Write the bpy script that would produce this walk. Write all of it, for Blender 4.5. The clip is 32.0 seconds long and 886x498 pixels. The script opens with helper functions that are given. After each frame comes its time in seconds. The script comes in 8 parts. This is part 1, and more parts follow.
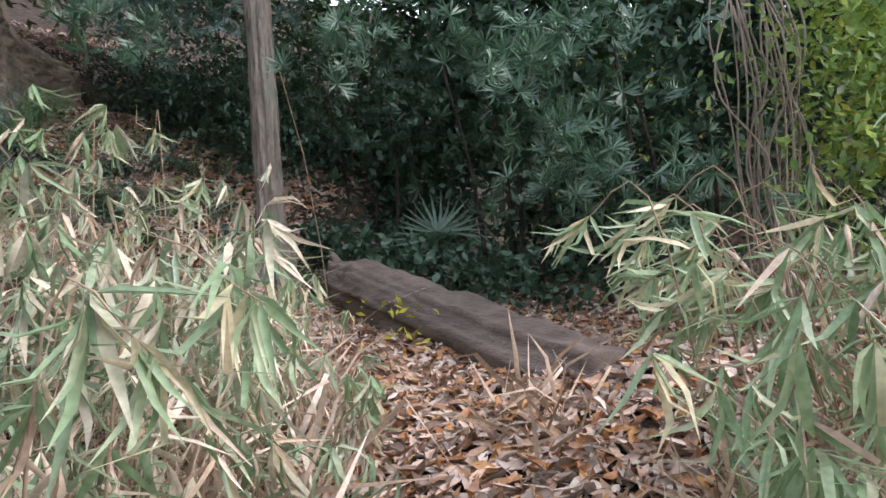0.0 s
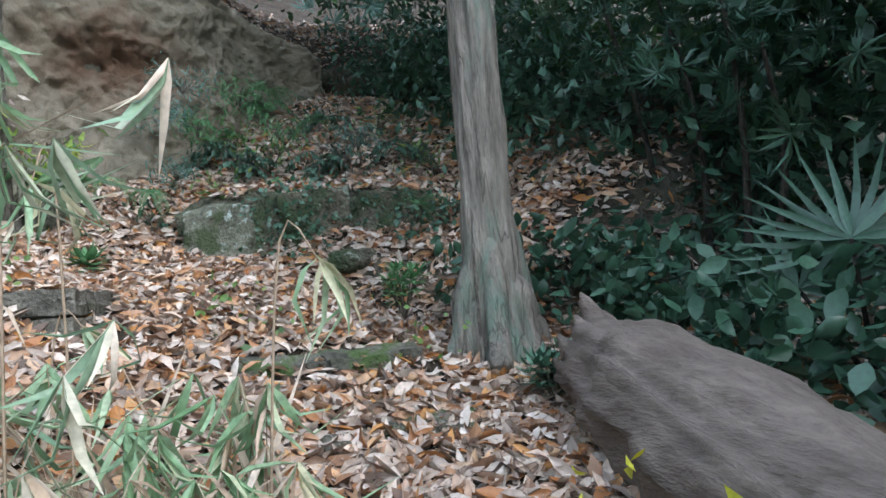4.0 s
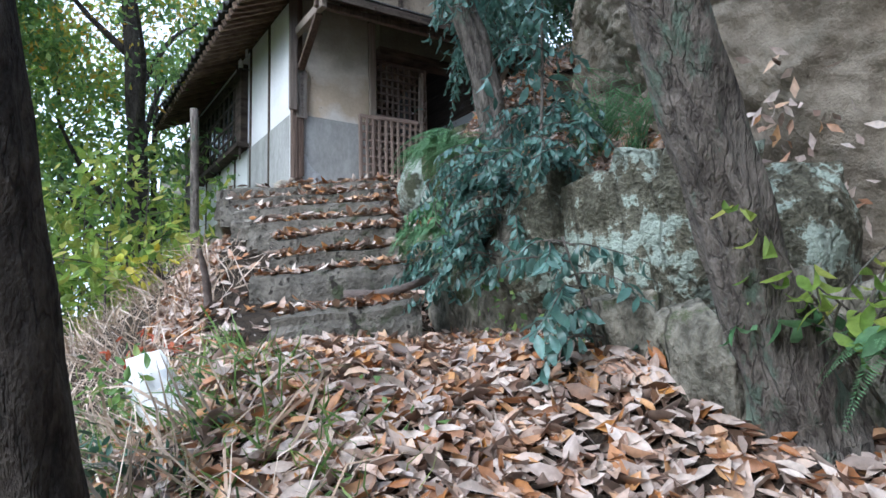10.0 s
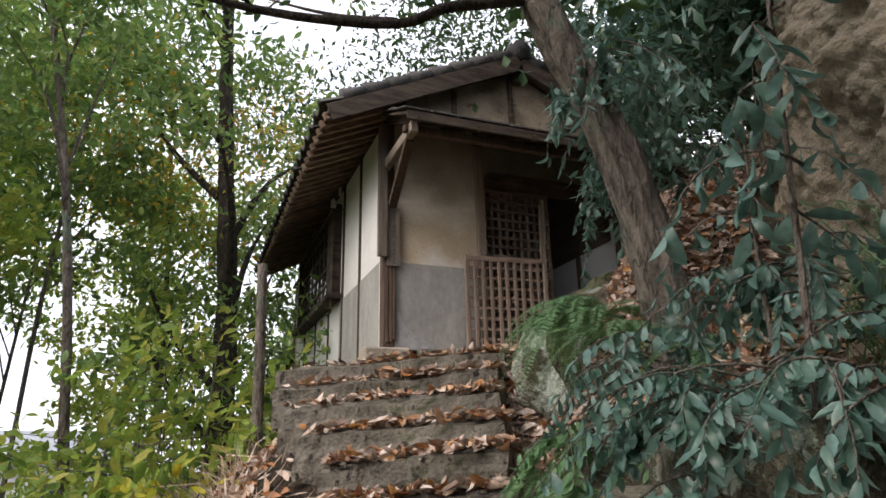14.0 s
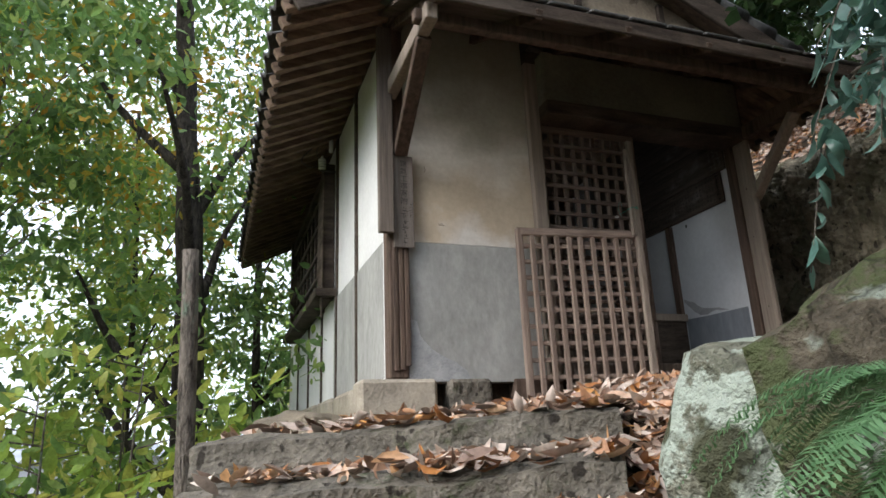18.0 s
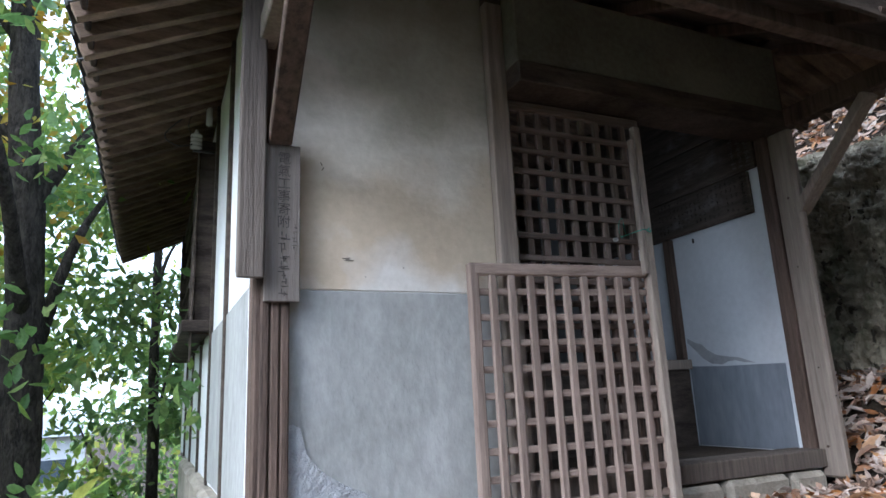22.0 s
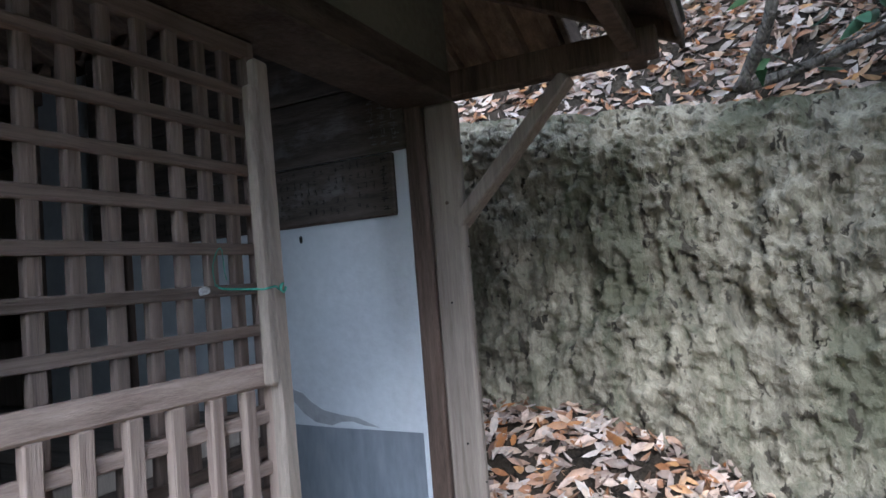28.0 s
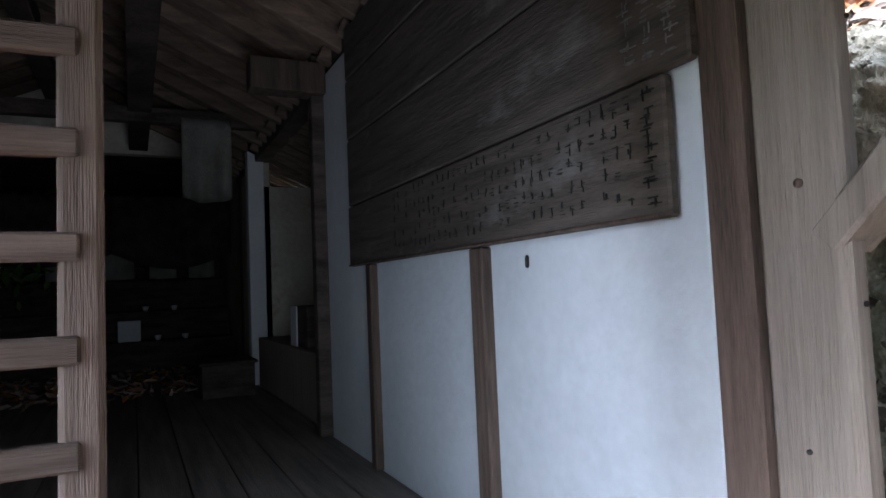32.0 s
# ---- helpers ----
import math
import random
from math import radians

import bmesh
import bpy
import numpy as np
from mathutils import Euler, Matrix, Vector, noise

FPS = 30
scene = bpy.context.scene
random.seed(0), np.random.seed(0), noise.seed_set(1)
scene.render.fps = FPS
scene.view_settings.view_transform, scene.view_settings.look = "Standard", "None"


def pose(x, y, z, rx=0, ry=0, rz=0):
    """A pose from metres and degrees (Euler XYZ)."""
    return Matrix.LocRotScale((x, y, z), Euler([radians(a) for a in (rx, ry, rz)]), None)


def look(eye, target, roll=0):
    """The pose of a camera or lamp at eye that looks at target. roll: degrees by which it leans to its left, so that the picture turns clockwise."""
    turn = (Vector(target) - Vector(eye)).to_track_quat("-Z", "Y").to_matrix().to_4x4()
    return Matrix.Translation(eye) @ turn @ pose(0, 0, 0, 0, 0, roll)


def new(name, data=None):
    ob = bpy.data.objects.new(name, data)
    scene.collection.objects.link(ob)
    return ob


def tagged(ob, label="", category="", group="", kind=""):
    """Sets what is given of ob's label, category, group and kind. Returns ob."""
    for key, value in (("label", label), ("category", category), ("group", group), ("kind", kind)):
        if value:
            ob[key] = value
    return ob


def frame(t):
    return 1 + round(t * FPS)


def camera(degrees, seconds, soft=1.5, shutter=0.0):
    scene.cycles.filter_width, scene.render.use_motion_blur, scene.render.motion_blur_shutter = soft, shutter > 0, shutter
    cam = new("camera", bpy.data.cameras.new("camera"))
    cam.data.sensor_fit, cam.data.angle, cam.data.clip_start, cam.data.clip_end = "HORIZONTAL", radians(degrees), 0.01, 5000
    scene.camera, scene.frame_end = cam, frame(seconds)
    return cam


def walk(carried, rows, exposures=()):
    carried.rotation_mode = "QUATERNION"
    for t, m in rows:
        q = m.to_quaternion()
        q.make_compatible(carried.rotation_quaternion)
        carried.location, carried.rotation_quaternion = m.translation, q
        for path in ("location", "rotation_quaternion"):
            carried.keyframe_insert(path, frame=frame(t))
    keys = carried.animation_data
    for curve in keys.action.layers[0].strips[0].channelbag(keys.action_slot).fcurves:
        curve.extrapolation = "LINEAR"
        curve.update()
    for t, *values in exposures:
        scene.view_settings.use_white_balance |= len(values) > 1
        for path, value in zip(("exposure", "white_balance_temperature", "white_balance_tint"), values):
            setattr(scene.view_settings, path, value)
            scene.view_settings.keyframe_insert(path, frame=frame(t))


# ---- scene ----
cam = camera(69.2, 32.0, soft=1.55)
METRES, EYE, TILT, LEAN, TURN = 17.0, 1.5, 0.0, 0.0, 33.3
ROWS = [
    (0.0, 0.0, 0.0, 0.0, 0.27, 3.52, 4.33),
    (0.5, -0.0002, 0.024, 0.0008, 3.62, 4.11, 3.6),
    (1.0, -0.0032, 0.0541, 0.0098, 3.17, 4.93, 3.25),
    (1.5, 0.0008, 0.0858, 0.0149, 8.61, 4.95, 2.63),
    (2.0, 0.0005, 0.1139, 0.0183, 18.21, 5.05, 1.56),
    (2.5, -0.0016, 0.143, 0.0216, 23.34, 6.64, 1.75),
    (4.5, -0.0126, 0.2315, 0.0315, 36.23, 3.4, 4.44),
    (5.0, -0.017, 0.2542, 0.0382, 46.21, 3.76, 2.27),
    (5.5, -0.0236, 0.2693, 0.0403, 54.89, 4.5, 1.02),
    (6.0, -0.035, 0.285, 0.0421, 58.08, 5.97, 1.3),
    (6.5, -0.0453, 0.2994, 0.0423, 63.81, 5.85, 2.68),
    (7.0, -0.0542, 0.3119, 0.0498, 72.18, 5.42, 2.6),
    (7.5, -0.0677, 0.3182, 0.051, 79.0, 5.71, 2.46),
    (8.0, -0.0823, 0.3243, 0.0599, 81.29, 5.45, 2.85),
    (8.5, -0.1016, 0.3351, 0.0683, 87.8, 5.32, 2.4),
    (9.0, -0.1208, 0.3374, 0.0785, 101.69, 5.17, 0.51),
    (9.5, -0.1419, 0.3348, 0.0921, 107.88, 6.36, 0.78),
    (10.0, -0.1578, 0.3345, 0.097, 113.78, 7.09, 1.56),
    (10.5, -0.1726, 0.3349, 0.1107, 121.78, 7.48, 1.95),
    (11.0, -0.1851, 0.3315, 0.1148, 125.63, 8.84, 1.43),
    (11.5, -0.2002, 0.327, 0.12, 125.53, 10.65, 1.97),
    (12.0, -0.2136, 0.3269, 0.1232, 126.61, 14.09, 2.44),
    (12.5, -0.2223, 0.3213, 0.1249, 131.23, 15.78, 1.72),
    (13.0, -0.2308, 0.3095, 0.1342, 128.86, 17.98, 1.91),
    (13.5, -0.2388, 0.3032, 0.1383, 125.46, 17.76, 1.21),
    (15.5, -0.2889, 0.2611, 0.1641, 126.6, 18.34, 2.28),
    (16.0, -0.2998, 0.2543, 0.1655, 127.63, 18.47, 2.62),
    (16.5, -0.3151, 0.2426, 0.1689, 125.71, 19.32, 4.26),
    (17.0, -0.3307, 0.2344, 0.1721, 122.44, 18.46, 5.06),
    (17.5, -0.3421, 0.226, 0.1768, 128.08, 16.16, 2.91),
    (18.0, -0.3516, 0.2145, 0.181, 127.7, 16.36, 2.27),
    (18.5, -0.3613, 0.2066, 0.1831, 125.79, 15.99, 1.71),
    (19.0, -0.3745, 0.2002, 0.1925, 125.96, 15.75, 1.79),
    (19.5, -0.3817, 0.1957, 0.1971, 126.05, 15.51, 1.9),
    (20.0, -0.3897, 0.1849, 0.2061, 122.78, 14.51, 2.77),
    (20.5, -0.3973, 0.1818, 0.2114, 117.75, 12.78, 3.18),
    (21.0, -0.4113, 0.1784, 0.2184, 120.48, 12.87, 2.62),
    (21.5, -0.4167, 0.1774, 0.2238, 122.73, 13.1, 2.17),
    (22.0, -0.422, 0.1731, 0.2247, 122.8, 13.0, 2.58),
    (22.5, -0.4287, 0.1627, 0.2332, 123.64, 13.84, 2.47),
    (23.0, -0.4305, 0.1602, 0.2375, 121.66, 13.53, 3.1),
    (23.5, -0.4344, 0.1583, 0.2387, 120.4, 13.05, 3.25),
    (24.0, -0.442, 0.1555, 0.2413, 120.05, 12.29, 2.88),
    (24.5, -0.4503, 0.1539, 0.2454, 121.49, 10.29, 2.18),
    (25.0, -0.4577, 0.148, 0.2438, 121.82, 7.61, 2.17),
    (25.5, -0.4634, 0.1418, 0.2502, 114.29, 6.43, 3.26),
    (26.0, -0.4676, 0.1427, 0.2507, 102.12, 5.26, 2.27),
    (26.5, -0.4766, 0.1429, 0.2506, 93.66, 4.31, 3.22),
    (28.5, -0.5142, 0.1454, 0.2684, 82.23, 2.63, 4.57),
    (29.0, -0.5218, 0.1526, 0.2693, 88.33, 2.83, 3.91),
    (29.5, -0.5331, 0.1545, 0.2683, 93.57, 2.69, 4.17),
    (30.0, -0.5447, 0.1547, 0.2705, 98.76, 1.86, 4.44),
    (30.5, -0.5552, 0.1583, 0.2701, 106.1, 1.62, 4.97),
    (31.0, -0.5654, 0.1654, 0.2716, 112.51, 1.68, 4.63),
    (31.5, -0.5762, 0.1655, 0.272, 115.82, 2.69, 3.51),
    (32.0, -0.5852, 0.1636, 0.2736, 121.04, 3.48, 2.39),
]
EXPOSURES = [(0.0, 1.02, 6600, 20), (1.0, 0.85, 6300, 15), (2.0, 0.85, 6250, 9), (5.0, 1.38, 5450, 5), (7.0, 1.38, 5330, 10), (8.0, 1.2, 5250, 14), (9.5, 1.05, 5550, 9), (11.0, 1.0, 5500, 18), (12.0, 0.84, 6000, 23), (13.0, 0.47, 6750, 21), (16.0, 0.52, 7500, 11.5), (17.0, 0.76, 7000, 11),
             (19.0, 0.98, 6350, 11), (22.0, 1.46, 5500, 11), (23.0, 1.62, 5430, 10), (26.0, 1.5, 5600, 9), (28.5, 2.2, 5300, 10), (30.0, 2.92, 5400, 10), (32.0, 3.35, 5550, 13)]
walk(cam, [(t, pose(0, 0, EYE, TILT, LEAN, TURN) @ pose(METRES * x, METRES * y, METRES * z, 90 + pitch, roll, yaw)) for t, x, y, z, yaw, pitch, roll in ROWS],
     exposures=EXPOSURES)

# ---- world and sun: bright overcast sky over shaded woodland ----
world = bpy.data.worlds.new("sky")
scene.world = world
world.use_nodes = True
wn = world.node_tree.nodes
sky = wn.new("ShaderNodeTexSky")
sky.sky_type = "NISHITA"
sky.sun_disc = False
sky.sun_elevation, sky.sun_rotation = radians(38), radians(69)
sky.air_density, sky.dust_density, sky.ozone_density = 1.0, 4.0, 1.0
cloud = wn.new("ShaderNodeMix")
cloud.data_type = "RGBA"
cloud.inputs[0].default_value = 0.75
cloud.inputs[7].default_value = (8.6, 9.6, 11.2, 1)
world.node_tree.links.new(sky.outputs[0], cloud.inputs[6])
wn["Background"].inputs[1].default_value = 0.15
world.node_tree.links.new(cloud.outputs[2], wn["Background"].inputs[0])
sun = new("sun", bpy.data.lights.new("sun", "SUN"))
sun.data.energy, sun.data.angle, sun.data.color = 1.8, radians(35), (1.0, 0.98, 0.95)
sun.matrix_world = look((8, 3.0, 6.6), (0, 0, 0))
# added fill lamp inside the open doorway, standing in for daylight reaching into the hut
door_fill = new("door_fill", bpy.data.lights.new("door_fill", "AREA"))
door_fill.data.shape, door_fill.data.size, door_fill.data.size_y = "RECTANGLE", 0.6, 1.5
door_fill.data.energy, door_fill.data.color = 0.95, (0.88, 0.95, 1.0)
door_fill.matrix_world = look((-10.12, -3.93, 5.75), (-9.9, -8.0, 5.5))

# ---- materials ----
def surface(name, dark, light, scale=6.0, rough=0.85, bump=0.3, fine=60.0, stretch=(1, 1, 1), spots=None,
            spot_scale=3.0, spot_at=0.58, tint=0.0, metal=0.0, cracks=0.0, hard=0.18, relief=0.025, spot_z=1.0, crack_z=0.45, spot_edge=0.08, pits=None):
    """Two-scale mottled surface with relief; spots: a second colour in patches (moss, lichen, stain)."""
    m = bpy.data.materials.new(name)
    m.use_nodes = True
    nt, n = m.node_tree, m.node_tree.nodes
    bsdf = n["Principled BSDF"]
    tc, mp = n.new("ShaderNodeTexCoord"), n.new("ShaderNodeMapping")
    mp.inputs["Scale"].default_value = stretch
    nt.links.new(tc.outputs["Object"], mp.inputs[0])
    big, small = n.new("ShaderNodeTexNoise"), n.new("ShaderNodeTexNoise")
    for tex, s, d in ((big, scale, 6), (small, fine, 4)):
        tex.inputs["Scale"].default_value, tex.inputs["Detail"].default_value = s, d
        tex.inputs["Roughness"].default_value = 0.62
        nt.links.new(mp.outputs[0], tex.inputs["Vector"])
    blend = n.new("ShaderNodeMath")
    blend.operation = "MULTIPLY_ADD"
    nt.links.new(small.outputs[0], blend.inputs[0])
    blend.inputs[1].default_value = 0.45
    sub = n.new("ShaderNodeMath")
    sub.operation = "MULTIPLY_ADD"
    nt.links.new(big.outputs[0], sub.inputs[0])
    sub.inputs[1].default_value, sub.inputs[2].default_value = 1.0, -0.22
    nt.links.new(sub.outputs[0], blend.inputs[2])
    ramp = n.new("ShaderNodeValToRGB")
    ramp.color_ramp.elements[0].position, ramp.color_ramp.elements[1].position = 0.5 - hard, 0.5 + hard
    ramp.color_ramp.elements[0].color, ramp.color_ramp.elements[1].color = (*dark, 1), (*light, 1)
    nt.links.new(blend.outputs[0], ramp.inputs[0])
    colour = ramp.outputs[0]
    if spots:
        patch = n.new("ShaderNodeTexNoise")
        patch.inputs["Scale"].default_value, patch.inputs["Detail"].default_value = spot_scale, 8
        patch.inputs["Roughness"].default_value = 0.7
        long = n.new("ShaderNodeMapping")
        long.inputs["Scale"].default_value = (1, 1, spot_z)
        nt.links.new(tc.outputs["Object"], long.inputs[0])
        nt.links.new(long.outputs[0], patch.inputs["Vector"])
        edge = n.new("ShaderNodeValToRGB")
        edge.color_ramp.elements[0].position, edge.color_ramp.elements[1].position = spot_at, spot_at + spot_edge
        nt.links.new(patch.outputs[0], edge.inputs[0])
        mix = n.new("ShaderNodeMix")
        mix.data_type = "RGBA"
        nt.links.new(edge.outputs[0], mix.inputs[0])
        nt.links.new(colour, mix.inputs[6])
        mix.inputs[7].default_value = (*spots, 1)
        colour = mix.outputs[2]
    if pits:
        hole, gate, sink = n.new("ShaderNodeTexNoise"), n.new("ShaderNodeMapRange"), n.new("ShaderNodeMix")
        hole.inputs["Scale"].default_value, hole.inputs["Detail"].default_value = pits[1], 4
        nt.links.new(mp.outputs[0], hole.inputs["Vector"])
        gate.inputs[1].default_value, gate.inputs[2].default_value = pits[2], pits[2] + 0.05
        nt.links.new(hole.outputs[0], gate.inputs[0])
        sink.data_type = "RGBA"
        nt.links.new(gate.outputs[0], sink.inputs[0])
        nt.links.new(colour, sink.inputs[6])
        sink.inputs[7].default_value = (*pits[0], 1)
        colour = sink.outputs[2]
    if tint:
        info, hsv = n.new("ShaderNodeObjectInfo"), n.new("ShaderNodeHueSaturation")
        rng = n.new("ShaderNodeMapRange")
        rng.inputs[3].default_value, rng.inputs[4].default_value = 1 - tint, 1 + tint
        nt.links.new(info.outputs["Random"], rng.inputs[0])
        nt.links.new(rng.outputs[0], hsv.inputs["Value"])
        nt.links.new(colour, hsv.inputs["Color"])
        colour = hsv.outputs[0]
    nt.links.new(colour, bsdf.inputs["Base Color"])
    bsdf.inputs["Roughness"].default_value, bsdf.inputs["Metallic"].default_value = rough, metal
    bsdf.inputs["Specular IOR Level"].default_value = 0.25
    height = blend.outputs[0]
    if cracks:
        vein, mid, line = n.new("ShaderNodeTexNoise"), n.new("ShaderNodeMath"), n.new("ShaderNodeMapRange")
        vein.inputs["Scale"].default_value, vein.inputs["Detail"].default_value = cracks, 5
        vein.inputs["Roughness"].default_value = 0.5
        squash = n.new("ShaderNodeMapping")
        squash.inputs["Scale"].default_value = (1, 1, crack_z)
        nt.links.new(tc.outputs["Object"], squash.inputs[0])
        nt.links.new(squash.outputs[0], vein.inputs["Vector"])
        mid.operation = "SUBTRACT"
        mid.inputs[1].default_value = 0.5
        nt.links.new(vein.outputs[0], mid.inputs[0])
        size = n.new("ShaderNodeMath")
        size.operation = "ABSOLUTE"
        nt.links.new(mid.outputs[0], size.inputs[0])
        line.inputs[1].default_value, line.inputs[2].default_value = 0.0, 0.022
        nt.links.new(size.outputs[0], line.inputs[0])
        low = n.new("ShaderNodeMath")
        low.operation = "MULTIPLY"
        nt.links.new(height, low.inputs[0])
        nt.links.new(line.outputs[0], low.inputs[1])
        both = n.new("ShaderNodeMath")
        both.operation = "MULTIPLY_ADD"
        nt.links.new(low.outputs[0], both.inputs[0])
        both.inputs[1].default_value = 0.5
        nt.links.new(height, both.inputs[2])
        height = both.outputs[0]
        dirt = n.new("ShaderNodeMix")
        dirt.data_type = "RGBA"
        dirt.inputs[6].default_value = tuple(c * 0.35 for c in dark) + (1,)
        keep = n.new("ShaderNodeMapRange")
        keep.inputs[3].default_value = 0.45
        nt.links.new(line.outputs[0], keep.inputs[0])
        nt.links.new(keep.outputs[0], dirt.inputs[0])
        nt.links.new(bsdf.inputs["Base Color"].links[0].from_socket, dirt.inputs[7])
        nt.links.new(dirt.outputs[2], bsdf.inputs["Base Color"])
    bp = n.new("ShaderNodeBump")
    bp.inputs["Strength"].default_value, bp.inputs["Distance"].default_value = bump, relief
    nt.links.new(height, bp.inputs["Height"])
    nt.links.new(bp.outputs[0], bsdf.inputs["Normal"])
    return m


def leafy(name, colours, rough=0.55, glow=0.25, spec=0.35):
    """Leaves: one colour each, taken at random from a row of colours; some light comes through."""
    m = bpy.data.materials.new(name)
    m.use_nodes = True
    nt, n = m.node_tree, m.node_tree.nodes
    bsdf, out = n["Principled BSDF"], n["Material Output"]
    geo, ramp = n.new("ShaderNodeNewGeometry"), n.new("ShaderNodeValToRGB")
    cr = ramp.color_ramp
    while len(cr.elements) < len(colours):
        cr.elements.new(0.5)
    for i, c in enumerate(colours):
        cr.elements[i].position, cr.elements[i].color = i / max(1, len(colours) - 1), (*c, 1)
    nt.links.new(geo.outputs["Random Per Island"], ramp.inputs[0])
    tc, mott = n.new("ShaderNodeTexCoord"), n.new("ShaderNodeTexNoise")
    mott.inputs["Scale"].default_value, mott.inputs["Detail"].default_value = 45.0, 3
    nt.links.new(tc.outputs["Object"], mott.inputs["Vector"])
    rng, hsv = n.new("ShaderNodeMapRange"), n.new("ShaderNodeHueSaturation")
    rng.inputs[1].default_value, rng.inputs[2].default_value = 0.25, 0.75
    rng.inputs[3].default_value, rng.inputs[4].default_value = 0.72, 1.22
    nt.links.new(mott.outputs[0], rng.inputs[0])
    nt.links.new(rng.outputs[0], hsv.inputs["Value"])
    nt.links.new(ramp.outputs[0], hsv.inputs["Color"])
    nt.links.new(hsv.outputs[0], bsdf.inputs["Base Color"])
    bsdf.inputs["Roughness"].default_value = rough
    bsdf.inputs["Specular IOR Level"].default_value = spec
    if glow:
        tr, mix = n.new("ShaderNodeBsdfTranslucent"), n.new("ShaderNodeMixShader")
        nt.links.new(hsv.outputs[0], tr.inputs[0])
        mix.inputs[0].default_value = glow
        nt.links.new(bsdf.outputs[0], mix.inputs[1])
        nt.links.new(tr.outputs[0], mix.inputs[2])
        nt.links.new(mix.outputs[0], out.inputs[0])
    return m


M = {}
M["soil"] = surface("soil", (0.022, 0.016, 0.011), (0.085, 0.062, 0.043), 2.5, 0.95, 0.8, 50)
def rocky_soil(name):
    """Soil that gives way to bare rock where the ground is steep."""
    m = surface(name, (0.022, 0.016, 0.011), (0.085, 0.062, 0.043), 7.0, 0.95, 1.0, 60, cracks=5.0, relief=0.05)
    nt, n = m.node_tree, m.node_tree.nodes
    geo, sep, rng, mix, tex, tc = (n.new(k) for k in ("ShaderNodeNewGeometry", "ShaderNodeSeparateXYZ", "ShaderNodeMapRange", "ShaderNodeMix", "ShaderNodeTexNoise", "ShaderNodeTexCoord"))
    nt.links.new(geo.outputs["Normal"], sep.inputs[0])
    rng.inputs[1].default_value, rng.inputs[2].default_value = 0.60, 0.45
    nt.links.new(sep.outputs[2], rng.inputs[0])
    tex.inputs["Scale"].default_value, tex.inputs["Detail"].default_value = 9.0, 9
    tex.inputs["Roughness"].default_value = 0.7
    nt.links.new(tc.outputs["Object"], tex.inputs["Vector"])
    ramp = n.new("ShaderNodeValToRGB")
    ramp.color_ramp.elements[0].position, ramp.color_ramp.elements[1].position = 0.35, 0.65
    ramp.color_ramp.elements[0].color, ramp.color_ramp.elements[1].color = (0.06, 0.058, 0.042, 1), (0.17, 0.15, 0.112, 1)
    nt.links.new(tex.outputs[0], ramp.inputs[0])
    mix.data_type = "RGBA"
    bsdf = n["Principled BSDF"]
    nt.links.new(rng.outputs[0], mix.inputs[0])
    nt.links.new(bsdf.inputs["Base Color"].links[0].from_socket, mix.inputs[6])
    nt.links.new(ramp.outputs[0], mix.inputs[7])
    nt.links.new(mix.outputs[2], bsdf.inputs["Base Color"])
    return m


M["hillside"] = rocky_soil("hillside")
def sandy_clay(name):
    """Tan sandy clay with brown subsoil bared in the hollow of the bank and grey weathered patches."""
    m = surface(name, (0.15, 0.125, 0.092), (0.33, 0.28, 0.215), 4.0, 0.95, 1.0, 60, spots=(0.15, 0.14, 0.105), spot_scale=1.3, spot_at=0.45, spot_edge=0.25, relief=0.045, hard=0.24, pits=((0.085, 0.064, 0.046), 11.0, 0.70))
    nt, n = m.node_tree, m.node_tree.nodes
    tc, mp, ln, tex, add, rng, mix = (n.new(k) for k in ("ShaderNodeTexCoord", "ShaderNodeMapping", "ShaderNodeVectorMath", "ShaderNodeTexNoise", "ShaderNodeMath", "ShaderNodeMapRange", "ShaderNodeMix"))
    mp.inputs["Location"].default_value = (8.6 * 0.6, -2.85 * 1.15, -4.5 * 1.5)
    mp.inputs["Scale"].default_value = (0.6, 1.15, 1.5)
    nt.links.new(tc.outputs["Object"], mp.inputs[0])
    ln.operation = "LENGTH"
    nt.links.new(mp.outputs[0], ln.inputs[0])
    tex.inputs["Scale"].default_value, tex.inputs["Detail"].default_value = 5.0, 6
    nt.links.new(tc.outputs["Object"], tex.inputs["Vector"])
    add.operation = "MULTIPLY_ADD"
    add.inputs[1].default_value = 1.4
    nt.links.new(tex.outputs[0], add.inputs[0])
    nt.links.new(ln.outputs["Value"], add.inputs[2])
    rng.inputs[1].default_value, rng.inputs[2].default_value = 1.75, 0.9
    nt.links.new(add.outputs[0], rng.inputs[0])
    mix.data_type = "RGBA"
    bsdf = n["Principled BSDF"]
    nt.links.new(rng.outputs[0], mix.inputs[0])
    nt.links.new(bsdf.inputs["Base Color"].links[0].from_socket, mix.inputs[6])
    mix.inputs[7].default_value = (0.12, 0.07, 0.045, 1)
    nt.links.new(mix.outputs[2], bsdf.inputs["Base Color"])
    return m


